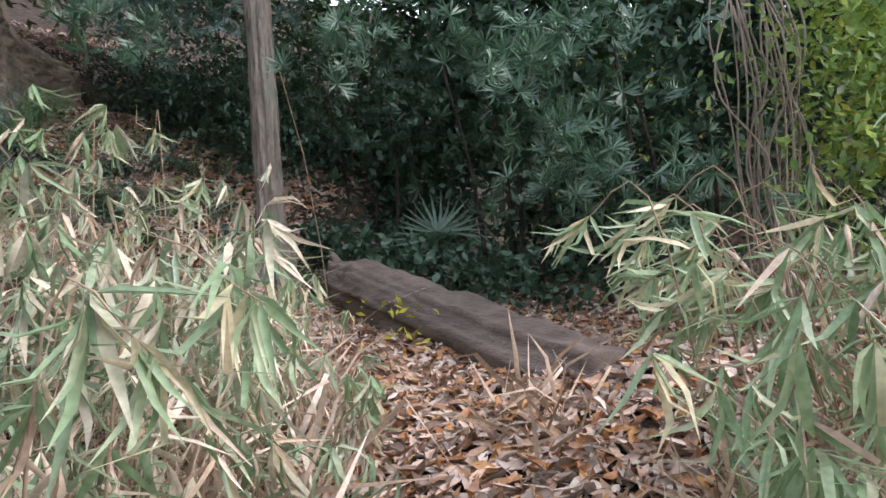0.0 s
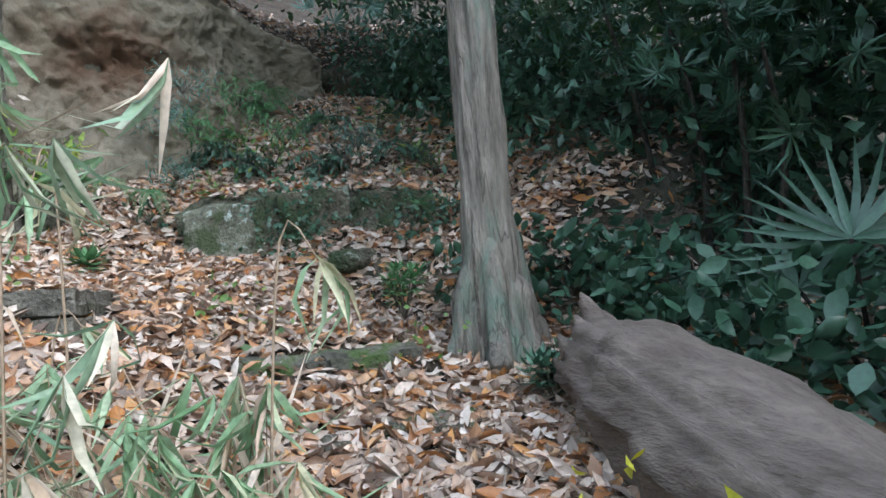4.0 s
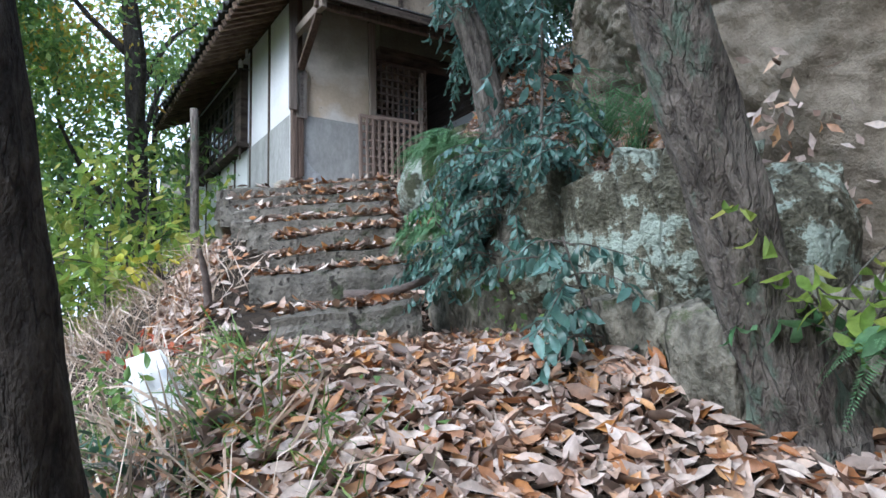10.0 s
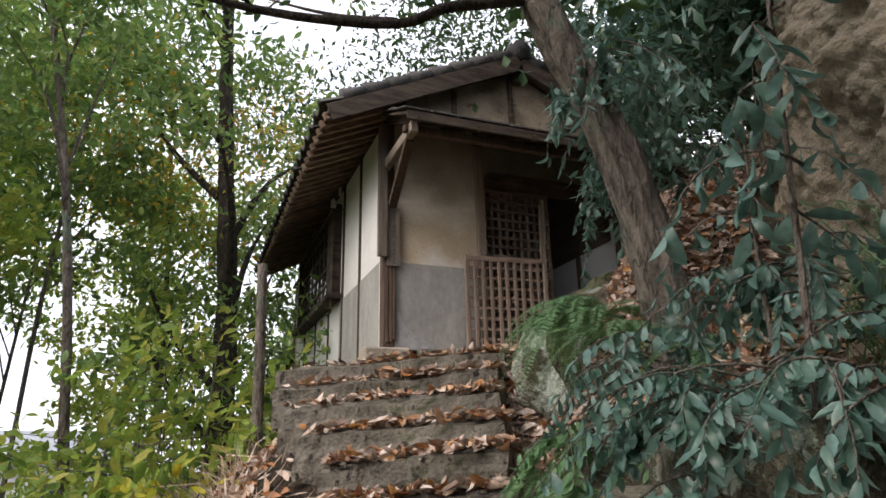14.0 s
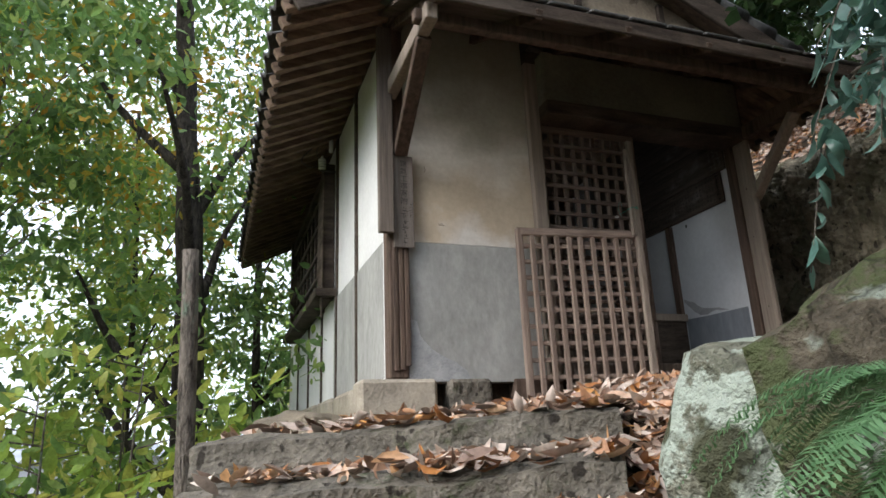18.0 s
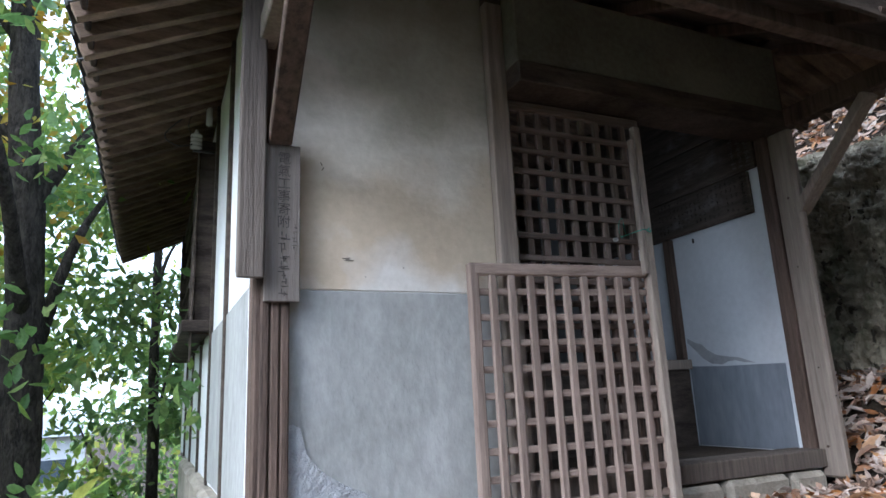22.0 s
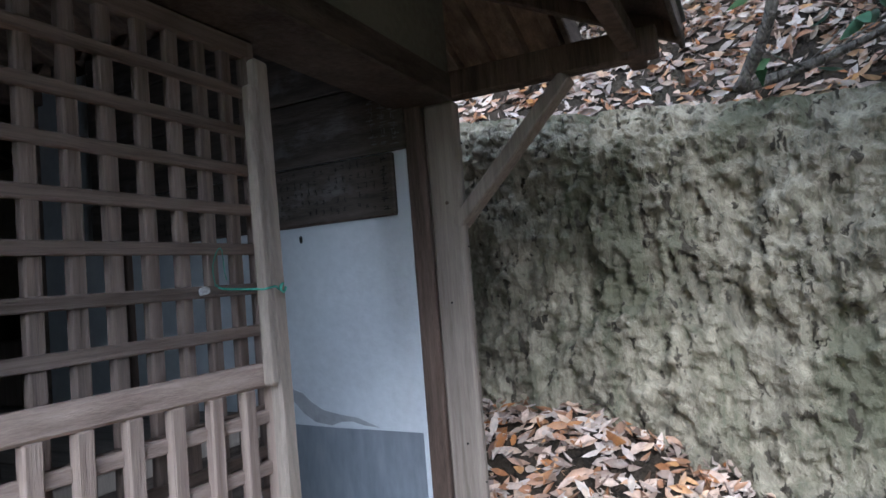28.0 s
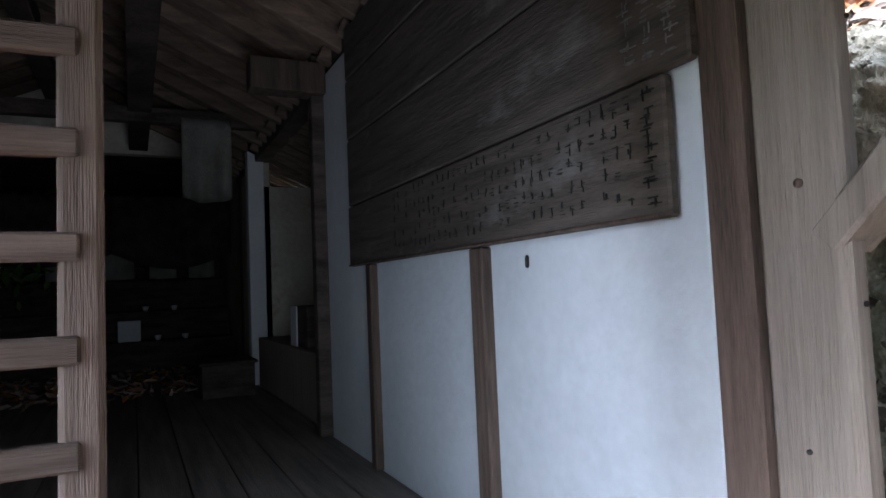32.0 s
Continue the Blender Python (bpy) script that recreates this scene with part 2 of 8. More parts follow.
M["clay"] = sandy_clay("clay")
M["clay_cut"] = surface("clay_cut", (0.145, 0.128, 0.093), (0.42, 0.365, 0.27), 7.0, 0.95, 1.0, 40, (1, 1, 0.45), spots=(0.16, 0.15, 0.10), spot_scale=2.2, spot_at=0.5, spot_edge=0.1, spot_z=0.4, relief=0.06, hard=0.17, pits=((0.07, 0.058, 0.042), 16.0, 0.6))
M["rock"] = surface("rock", (0.075, 0.07, 0.053), (0.31, 0.285, 0.225), 4.0, 0.9, 1.0, 30, (1, 1, 0.6), spots=(0.085, 0.098, 0.05), spot_scale=2.6, spot_at=0.53, spot_edge=0.05, pits=((0.30, 0.335, 0.275), 3.4, 0.61), cracks=2.6, relief=0.05, hard=0.15)
M["moss_rock"] = surface("moss_rock", (0.055, 0.047, 0.034), (0.19, 0.16, 0.118), 6.0, 0.95, 1.0, 45, spots=(0.10, 0.12, 0.055), spot_scale=4.5, spot_at=0.47, spot_edge=0.08, relief=0.07, hard=0.17, pits=((0.33, 0.37, 0.31), 6.0, 0.585), cracks=2.4)
M["outcrop"] = surface("outcrop", (0.055, 0.05, 0.036), (0.24, 0.215, 0.165), 5.0, 0.95, 1.0, 40, spots=(0.06, 0.082, 0.042), spot_scale=1.6, spot_at=0.46, spot_edge=0.12, relief=0.05, hard=0.2, pits=((0.30, 0.33, 0.27), 9.0, 0.66), cracks=2.2)
M["outcrop_lichen"] = surface("outcrop_lichen", (0.075, 0.075, 0.055), (0.24, 0.235, 0.18), 5.0, 0.95, 1.0, 40, spots=(0.36, 0.40, 0.36), spot_scale=9.0, spot_at=0.54, spot_edge=0.04, relief=0.05, hard=0.2, pits=((0.07, 0.085, 0.045), 3.0, 0.56))
M["lichen_rock"] = surface("lichen_rock", (0.085, 0.08, 0.055), (0.28, 0.26, 0.19), 5.0, 0.9, 1.0, 40, spots=(0.42, 0.48, 0.40), spot_scale=5.0, spot_at=0.5, spot_edge=0.03, pits=((0.075, 0.08, 0.042), 2.2, 0.58), cracks=2.4, relief=0.05, hard=0.15)
M["lichen_pale"] = surface("lichen_pale", (0.11, 0.115, 0.085), (0.27, 0.27, 0.21), 5.0, 0.9, 1.0, 40, spots=(0.43, 0.49, 0.42), spot_scale=3.4, spot_at=0.47, spot_edge=0.04, pits=((0.085, 0.09, 0.055), 3.0, 0.6), cracks=1.8, relief=0.05, hard=0.18)
M["stone"] = surface("stone", (0.06, 0.055, 0.046), (0.21, 0.19, 0.158), 7.0, 0.9, 1.0, 40, spots=(0.065, 0.075, 0.042), spot_scale=3.0, spot_at=0.57, tint=0.15, relief=0.05, pits=((0.035, 0.03, 0.025), 15.0, 0.62))
M["kerb_moss"] = surface("kerb_moss", (0.045, 0.043, 0.034), (0.20, 0.185, 0.15), 6.0, 0.9, 1.0, 45, spots=(0.07, 0.105, 0.035), spot_scale=3.5, spot_at=0.49, relief=0.04)
M["lattice_pale"] = surface("lattice_pale", (0.30, 0.28, 0.27), (0.55, 0.53, 0.52), 40, 0.95, 0.4, 120)
M["plaster_brown"] = surface("plaster_brown", (0.16, 0.125, 0.095), (0.36, 0.295, 0.225), 3.0, 0.95, 0.4, 40, spots=(0.13, 0.095, 0.07), spot_scale=4.0, spot_at=0.56)
M["chalk_faded"] = surface("chalk_faded", (0.10, 0.095, 0.088), (0.21, 0.2, 0.19), 30, 0.9, 0.1)
M["paint_blue"] = surface("paint_blue", (0.16, 0.178, 0.205), (0.25, 0.272, 0.305), 2.0, 0.85, 0.2, 16, (1, 1, 0.3))
M["torn_grey"] = surface("torn_grey", (0.27, 0.275, 0.29), (0.38, 0.385, 0.40), 5.0, 0.9, 0.2, 30)
M["ink_faded"] = surface("ink_faded", (0.05, 0.045, 0.04), (0.12, 0.105, 0.09), 30, 0.9, 0.1)
M["plinth"] = surface("plinth", (0.24, 0.215, 0.175), (0.46, 0.41, 0.335), 5, 0.95, 0.7, 60)
M["bark"] = surface("bark", (0.10, 0.087, 0.074), (0.35, 0.305, 0.262), 22.0, 0.95, 1.0, 95, (1, 1, 0.16), spots=(0.18, 0.235, 0.185), spot_scale=6.0, spot_at=0.52, spot_edge=0.14, hard=0.25, relief=0.03, spot_z=0.2, cracks=8.0, crack_z=0.1)
M["bark_grey"] = surface("bark_grey", (0.07, 0.06, 0.052), (0.27, 0.235, 0.20), 18.0, 0.95, 1.0, 90, (1, 1, 0.4), spots=(0.16, 0.21, 0.16), spot_scale=5.0, spot_at=0.55, hard=0.2, relief=0.03, spot_z=0.45, cracks=13.0, crack_z=0.2)
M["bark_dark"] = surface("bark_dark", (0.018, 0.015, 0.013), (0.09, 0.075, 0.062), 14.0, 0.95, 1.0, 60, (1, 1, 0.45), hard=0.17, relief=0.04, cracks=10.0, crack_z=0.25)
M["deadwood"] = surface("deadwood", (0.085, 0.066, 0.057), (0.215, 0.172, 0.15), 9.0, 0.95, 0.9, 70, (0.3, 1, 1), spots=(0.10, 0.082, 0.066), spot_scale=5, spot_at=0.55, spot_edge=0.15, hard=0.26, relief=0.03)
M["wood_grey"] = surface("wood_grey", (0.17, 0.138, 0.112), (0.35, 0.29, 0.24), 4.0, 0.8, 0.5, 40, (12, 12, 0.5), tint=0.12, hard=0.28)
M["wood_mid"] = surface("wood_mid", (0.085, 0.069, 0.058), (0.215, 0.178, 0.15), 4.0, 0.85, 0.6, 40, (12, 12, 0.5), tint=0.1, hard=0.26)
M["sign_wood"] = surface("sign_wood", (0.13, 0.11, 0.095), (0.27, 0.235, 0.205), 4.0, 0.85, 0.5, 40, (14, 14, 0.5), hard=0.26)
M["eave_wood"] = surface("eave_wood", (0.07, 0.05, 0.037), (0.29, 0.205, 0.148), 4.0, 0.85, 0.5, 40, (1.0, 5, 5), tint=0.22, hard=0.26)
M["votive_wood"] = surface("votive_wood", (0.03, 0.024, 0.02), (0.115, 0.093, 0.077), 3.0, 0.75, 0.4, 30, (4, 0.7, 9), tint=0.12, hard=0.25, spots=(0.155, 0.142, 0.13), spot_scale=2.6, spot_at=0.56, spot_edge=0.16, spot_z=2.2)
# second tone: dark brown weathered wood with the header's shade put into its colour
for k in ("lattice", "lattice_brown_shade"):
    lo, hi = {"lattice": ((0.15, 0.108, 0.088), (0.36, 0.28, 0.232)), "lattice_brown_shade": ((0.075, 0.056, 0.046), (0.235, 0.18, 0.15))}[k]
    M[k] = surface(k, lo, hi, 3.5, 0.8, 0.5, 40, (14, 14, 0.5), tint=0.16, hard=0.26)
    M[k + "_level"] = surface(k + "_level", lo, hi, 3.5, 0.8, 0.5, 40, (0.5, 14, 14), tint=0.16, hard=0.26)
M["wood_brown"] = surface("wood_brown", (0.045, 0.031, 0.024), (0.145, 0.10, 0.077), 3.0, 0.75, 0.5, 40, (9, 9, 0.6), tint=0.15)
M["wood_dark"] = surface("wood_dark", (0.03, 0.022, 0.017), (0.11, 0.085, 0.068), 3.0, 0.8, 0.5, 40, (1.2, 1.2, 6), tint=0.15)
M["floor_wood"] = surface("floor_wood", (0.085, 0.073, 0.064), (0.21, 0.182, 0.158), 3.0, 0.5, 0.4, 40, (7, 0.5, 1), tint=0.15)
M["plaster_old"] = surface("plaster_old", (0.40, 0.34, 0.255), (0.66, 0.61, 0.52), 1.3, 0.95, 0.25, 30, spots=(0.42, 0.34, 0.22), spot_scale=1.6, spot_at=0.57)
def stain_shade_plaster(name):
    """Lime plaster: tan rain stain above the dado, grey-green algae and painted shade towards the eaves."""
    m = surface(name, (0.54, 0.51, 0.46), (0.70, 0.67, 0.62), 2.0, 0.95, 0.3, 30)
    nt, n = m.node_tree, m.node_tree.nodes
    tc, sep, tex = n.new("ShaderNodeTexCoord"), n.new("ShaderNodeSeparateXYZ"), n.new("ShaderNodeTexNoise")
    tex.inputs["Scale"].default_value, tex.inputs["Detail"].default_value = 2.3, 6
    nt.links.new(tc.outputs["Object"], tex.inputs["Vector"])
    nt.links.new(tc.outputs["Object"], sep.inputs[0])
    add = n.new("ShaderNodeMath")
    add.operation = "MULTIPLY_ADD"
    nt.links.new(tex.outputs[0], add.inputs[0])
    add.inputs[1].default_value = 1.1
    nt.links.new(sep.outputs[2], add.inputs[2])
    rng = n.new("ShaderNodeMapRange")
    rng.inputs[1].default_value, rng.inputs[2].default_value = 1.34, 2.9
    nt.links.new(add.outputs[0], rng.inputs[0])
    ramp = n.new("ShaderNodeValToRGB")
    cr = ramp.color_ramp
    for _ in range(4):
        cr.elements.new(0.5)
    # the last two stops mix algae with shade of the eaves, painted in
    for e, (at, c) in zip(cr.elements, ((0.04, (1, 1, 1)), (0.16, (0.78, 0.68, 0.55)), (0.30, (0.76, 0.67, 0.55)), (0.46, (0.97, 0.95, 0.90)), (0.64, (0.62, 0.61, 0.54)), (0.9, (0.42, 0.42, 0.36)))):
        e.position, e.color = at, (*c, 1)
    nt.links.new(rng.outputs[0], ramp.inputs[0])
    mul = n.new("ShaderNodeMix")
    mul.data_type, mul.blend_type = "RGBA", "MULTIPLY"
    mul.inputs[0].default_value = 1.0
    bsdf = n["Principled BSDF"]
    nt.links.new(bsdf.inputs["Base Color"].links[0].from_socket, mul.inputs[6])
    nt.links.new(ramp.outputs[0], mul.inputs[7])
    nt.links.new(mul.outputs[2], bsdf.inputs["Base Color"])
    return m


M["plaster_stain_shade"] = stain_shade_plaster("plaster_stain_shade")
M["plaster_white"] = surface("plaster_white", (0.66, 0.67, 0.67), (0.80, 0.81, 0.81), 1.5, 0.9, 0.2, 30)
M["plaster_inner"] = surface("plaster_inner", (0.50, 0.525, 0.55), (0.65, 0.675, 0.70), 1.2, 0.9, 0.25, 30, hard=0.24, spots=(0.50, 0.53, 0.57), spot_scale=1.4, spot_at=0.52, spot_edge=0.2)
M["plaster_grey"] = surface("plaster_grey", (0.24, 0.245, 0.232), (0.43, 0.432, 0.418), 1.9, 0.95, 0.35, 26, (1, 1, 0.55), hard=0.2, spots=(0.27, 0.278, 0.258), spot_scale=1.7, spot_at=0.5, spot_edge=0.22, spot_z=0.6)
M["mortar"] = surface("mortar", (0.27, 0.28, 0.29), (0.45, 0.46, 0.465), 9.0, 0.95, 0.9, 70, hard=0.2)
M["plaster_green"] = surface("plaster_green", (0.10, 0.098, 0.073), (0.19, 0.182, 0.138), 1.6, 0.95, 0.25, 35)
M["roof_tile"] = surface("roof_tile", (0.035, 0.035, 0.037), (0.12, 0.118, 0.115), 4, 0.7, 0.4, 40, spots=(0.05, 0.065, 0.03), spot_scale=2.5, spot_at=0.6, tint=0.2)
M["ink"] = surface("ink", (0.012, 0.011, 0.010), (0.03, 0.028, 0.025), 8, 0.8, 0.1)
M["cloth"] = surface("cloth", (0.32, 0.30, 0.25), (0.56, 0.53, 0.46), 5, 0.95, 0.3, 80)
M["cloth_dark"] = surface("cloth_dark", (0.07, 0.05, 0.055), (0.18, 0.13, 0.135), 5, 0.95, 0.3, 80)
M["porcelain"] = surface("porcelain", (0.6, 0.6, 0.58), (0.75, 0.75, 0.73), 6, 0.25, 0.05)
M["cord"] = surface("cord", (0.03, 0.16, 0.12), (0.10, 0.34, 0.26), 20, 0.7, 0.3)
M["wire"] = surface("wire", (0.04, 0.04, 0.04), (0.1, 0.1, 0.1), 20, 0.5, 0.1)
M["plastic_white"] = surface("plastic_white", (0.72, 0.73, 0.74), (0.84, 0.84, 0.84), 5, 0.5, 0.2, 30)
M["house_wall"] = surface("house_wall", (0.55, 0.56, 0.58), (0.68, 0.69, 0.7), 0.8, 0.8, 0.1)
M["house_roof"] = surface("house_roof", (0.22, 0.24, 0.27), (0.34, 0.36, 0.39), 1.5, 0.6, 0.2)
M["glass_dark"] = surface("glass_dark", (0.05, 0.065, 0.08), (0.09, 0.11, 0.13), 2, 0.12, 0.0)
M["litter"] = leafy("litter", [(0.075, 0.038, 0.02), (0.40, 0.31, 0.26), (0.58, 0.49, 0.43), (0.38, 0.155, 0.04), (0.60, 0.51, 0.44), (0.13, 0.06, 0.03),
                               (0.52, 0.42, 0.36), (0.50, 0.235, 0.06), (0.64, 0.55, 0.48), (0.24, 0.14, 0.09), (0.34, 0.13, 0.035), (0.62, 0.52, 0.45)], 0.45, 0.05, 0.5)
M["green_dark"] = leafy("green_dark", [(0.02, 0.052, 0.028), (0.04, 0.095, 0.058), (0.07, 0.145, 0.092), (0.03, 0.075, 0.04)], 0.4, 0.15, 0.5)
M["green_blue"] = leafy("green_blue", [(0.055, 0.12, 0.09), (0.10, 0.21, 0.175), (0.17, 0.30, 0.26), (0.07, 0.16, 0.105)], 0.34, 0.3, 0.6)
M["green_mid"] = leafy("green_mid", [(0.09, 0.17, 0.05), (0.15, 0.27, 0.08), (0.22, 0.36, 0.10), (0.12, 0.23, 0.07), (0.32, 0.42, 0.11), (0.07, 0.14, 0.06)], 0.45, 0.5, 0.5)
M["green_yellow"] = leafy("green_yellow", [(0.15, 0.25, 0.05), (0.25, 0.38, 0.08), (0.36, 0.48, 0.10), (0.20, 0.32, 0.07), (0.50, 0.48, 0.11), (0.28, 0.40, 0.08)], 0.5, 0.55)
M["fern"] = leafy("fern", [(0.08, 0.18, 0.07), (0.13, 0.27, 0.12), (0.19, 0.35, 0.17), (0.10, 0.22, 0.10)], 0.5, 0.4)
M["bamboo"] = leafy("bamboo", [(0.72, 0.61, 0.50), (0.30, 0.40, 0.26), (0.12, 0.19, 0.10), (0.20, 0.30, 0.18), (0.32, 0.42, 0.30), (0.55, 0.50, 0.38), (0.68, 0.60, 0.47), (0.18, 0.28, 0.15), (0.26, 0.37, 0.24), (0.5, 0.42, 0.28)], 0.45, 0.3, 0.5)
M["podocarp"] = leafy("podocarp", [(0.022, 0.062, 0.032), (0.06, 0.145, 0.08), (0.13, 0.25, 0.165), (0.03, 0.085, 0.048), (0.18, 0.31, 0.215)], 0.33, 0.25, 0.65)
M["bamboo_green"] = leafy("bamboo_green", [(0.16, 0.27, 0.13), (0.24, 0.36, 0.20), (0.34, 0.46, 0.28), (0.20, 0.31, 0.16), (0.42, 0.52, 0.34), (0.66, 0.55, 0.36)], 0.4, 0.35, 0.5)
M["straw"] = leafy("straw", [(0.70, 0.56, 0.45), (0.76, 0.65, 0.55), (0.28, 0.19, 0.13), (0.48, 0.36, 0.26), (0.60, 0.48, 0.38), (0.38, 0.27, 0.19)], 0.8, 0.2)
M["yellow_leaf"] = leafy("yellow_leaf", [(0.5, 0.42, 0.03), (0.42, 0.45, 0.05), (0.6, 0.5, 0.08)], 0.5, 0.3)
M["red_leaf"] = leafy("red_leaf", [(0.5, 0.08, 0.04), (0.42, 0.12, 0.05)], 0.5, 0.3)
M["autumn"] = leafy("autumn", [(0.45, 0.24, 0.03), (0.5, 0.36, 0.05), (0.3, 0.3, 0.05)], 0.5, 0.45)
M["canopy"] = leafy("canopy", [(0.02, 0.05, 0.018), (0.04, 0.09, 0.03), (0.07, 0.13, 0.04)], 0.5, 0.3)


# ---- mesh helpers ----
def part(name, bm, material, parent=None, label="", smooth=False):
    """One mesh object from a bmesh, under a thing or a part."""
    me = bpy.data.meshes.new(name)
    bm.to_mesh(me)
    bm.free()
    me.materials.append(M[material])
    if smooth:
        me.shade_smooth()
    ob = new(name, me)
    if parent:
        ob.parent = parent
    if label:
        ob["label"] = label
    return ob


def thing(name, at, label, category, group="", kind=""):
    ob = new(name)
    ob.empty_display_size = 0.1
    ob.location = at
    return tagged(ob, label, category, group, kind)


def here(parent, p):
    return Vector(p) - parent.location if parent else Vector(p)


def beam(name, a, b, w, d, material, parent=None, label="", bevel=0.006, up=(0, 0, 1), jitter=0.0):
    """A bar from a to b: w wide across, d deep along 'up'."""
    a, b = Vector(a), Vector(b)
    if parent:
        base = parent
        off = Vector((0, 0, 0))
        while base:
            off += base.location
            base = base.parent
        a, b = a - off, b - off
    z = (b - a).normalized()
    u = Vector(up)
    if abs(z.dot(u)) > 0.98:
        u = Vector((0, 1, 0))
    x = z.cross(u).normalized()
    y = x.cross(z).normalized()
    bm = bmesh.new()
    bmesh.ops.create_cube(bm, size=1)
    if bevel:
        bmesh.ops.bevel(bm, geom=bm.edges[:], offset=0.0001, segments=1, affect="EDGES")
    L = (b - a).length
    mid = (a + b) / 2
    for v in bm.verts:
        s = Vector((abs(v.co.x), abs(v.co.y), abs(v.co.z)))
        c = Vector()
        for i, size in enumerate((w, d, L)):
            full = abs(v.co[i]) > 0.49995
            c[i] = math.copysign(size / 2 - (0 if full else min(bevel, size * 0.3)), v.co[i])
        if jitter:
            c += Vector([random.uniform(-jitter, jitter) for _ in range(3)])
        v.co = mid + x * c.x + y * c.y + z * c.z
    return part(name, bm, material, parent, label)


def slab(name, x0, x1, y0, y1, z0, z1, material, parent=None, label="", bevel=0.005):
    return beam(name, ((x0 + x1) / 2, (y0 + y1) / 2, z0), ((x0 + x1) / 2, (y0 + y1) / 2, z1), abs(x1 - x0), abs(y1 - y0),
                material, parent, label, bevel, up=(0, 1, 0))


def tube(name, points, radii, material, parent=None, label="", sides=10, rough=0.0, seed=0, closed=True, ridge=0.0):
    """A bent, tapered limb through the points."""
    off = Vector((0, 0, 0))
    base = parent
    while base:
        off += base.location
        base = base.parent
    pts = [Vector(p) - off for p in points]
    bm = bmesh.new()
    rings = []
    for i, p in enumerate(pts):
        d = (pts[min(i + 1, len(pts) - 1)] - pts[max(i - 1, 0)]).normalized()
        u = Vector((0, 1, 0)) if abs(d.y) < 0.9 else Vector((1, 0, 0))
        x = d.cross(u).normalized()
        y = x.cross(d).normalized()
        ring = []
        for k in range(sides):
            a = 2 * math.pi * k / sides
            r = radii[i] * (1 + rough * noise.noise(Vector((math.cos(a) * 2.2, math.sin(a) * 2.2, i * 14 / len(pts) + seed * 7.3))))
            if ridge:
                r *= 1 + ridge * (0.35 - abs(noise.noise(Vector((math.cos(a) * 4, math.sin(a) * 4, p.z * 0.35 + seed)))) - 0.5 * abs(noise.noise(Vector((math.cos(a) * 11, math.sin(a) * 11, p.z * 0.9 + seed)))))
            ring.append(bm.verts.new(p + x * math.cos(a) * r + y * math.sin(a) * r))
        rings.append(ring)
    for r0, r1 in zip(rings, rings[1:]):
        for k in range(sides):
            bm.faces.new((r0[k], r0[(k + 1) % sides], r1[(k + 1) % sides], r1[k]))
    if closed:
        bm.faces.new(rings[0][::-1])
        bm.faces.new(rings[-1])
    return part(name, bm, material, parent, label, smooth=True)


def smooth_line(points, n):
    """n points on a smooth curve through the given ones."""
    p = [np.array(q, float) for q in points]
    p = [2 * p[0] - p[1]] + p + [2 * p[-1] - p[-2]]
    out = []
    segs = len(p) - 3
    for i in range(n):
        s = i / (n - 1) * segs
        k = min(int(s), segs - 1)
        t = s - k
        a, b, c, d = p[k:k + 4]
        out.append(0.5 * (2 * b + (c - a) * t + (2 * a - 5 * b + 4 * c - d) * t * t + (3 * b - a - 3 * c + d) * t ** 3))
    return out


LEAF4 = ([0.0, 0.3, 0.65, 1.0], [0.06, 0.85, 0.95, 0.03])
LEAF5 = ([0.0, 0.18, 0.45, 0.78, 1.0], [0.05, 0.62, 1.0, 0.62, 0.02])
LEAF3 = ([0.0, 0.45, 1.0], [0.08, 1.0, 0.03])
BLADE = ([0.0, 0.18, 0.55, 1.0], [0.15, 1.0, 0.75, 0.02])


def leaves(name, pos, axis, nrm, length, width, material, shape=LEAF3, fold=0.18, curl=0.15, parent=None, rng=None):
    """Many single leaves in one mesh: each one folded along its rib and curled along its length."""
    rng = rng or np.random.default_rng(5)
    n = len(pos)
    st, ws = np.array(shape[0]), np.array(shape[1])
    k = len(st)
    axis = axis / np.linalg.norm(axis, axis=1, keepdims=True)
    side = np.cross(axis, nrm)
    side /= np.linalg.norm(side, axis=1, keepdims=True) + 1e-9
    up = np.cross(side, axis)
    length, width = np.broadcast_to(length, n), np.broadcast_to(width, n)
    c = curl * rng.normal(1.0, 0.8, n) if curl else np.zeros(n)
    f = fold * rng.normal(1.0, 0.7, n)
    verts = np.zeros((n, k, 3, 3))
    for i in range(k):
        mid = pos + axis * (st[i] * length)[:, None] + up * (c * length * (st[i] - 0.5) ** 2 * 4 - c * length)[:, None]
        half = (ws[i] * width / 2)[:, None]
        lift = (np.abs(f) * ws[i] * width)[:, None] * np.sign(f)[:, None]
        verts[:, i, 0] = mid - side * half + up * lift
        verts[:, i, 1] = mid
        verts[:, i, 2] = mid + side * half + up * lift
    quads = []
    for i in range(k - 1):
        for j in range(2):
            quads.append((i * 3 + j, i * 3 + j + 1, (i + 1) * 3 + j + 1, (i + 1) * 3 + j))
    quads = (np.array(quads)[None] + (np.arange(n) * k * 3)[:, None, None]).reshape(-1, 4)
    ob = mesh_object(name, verts.reshape(-1, 3), quads, material, parent, True)
    if parent:
        ob["kind"] = "stuff"
    return ob


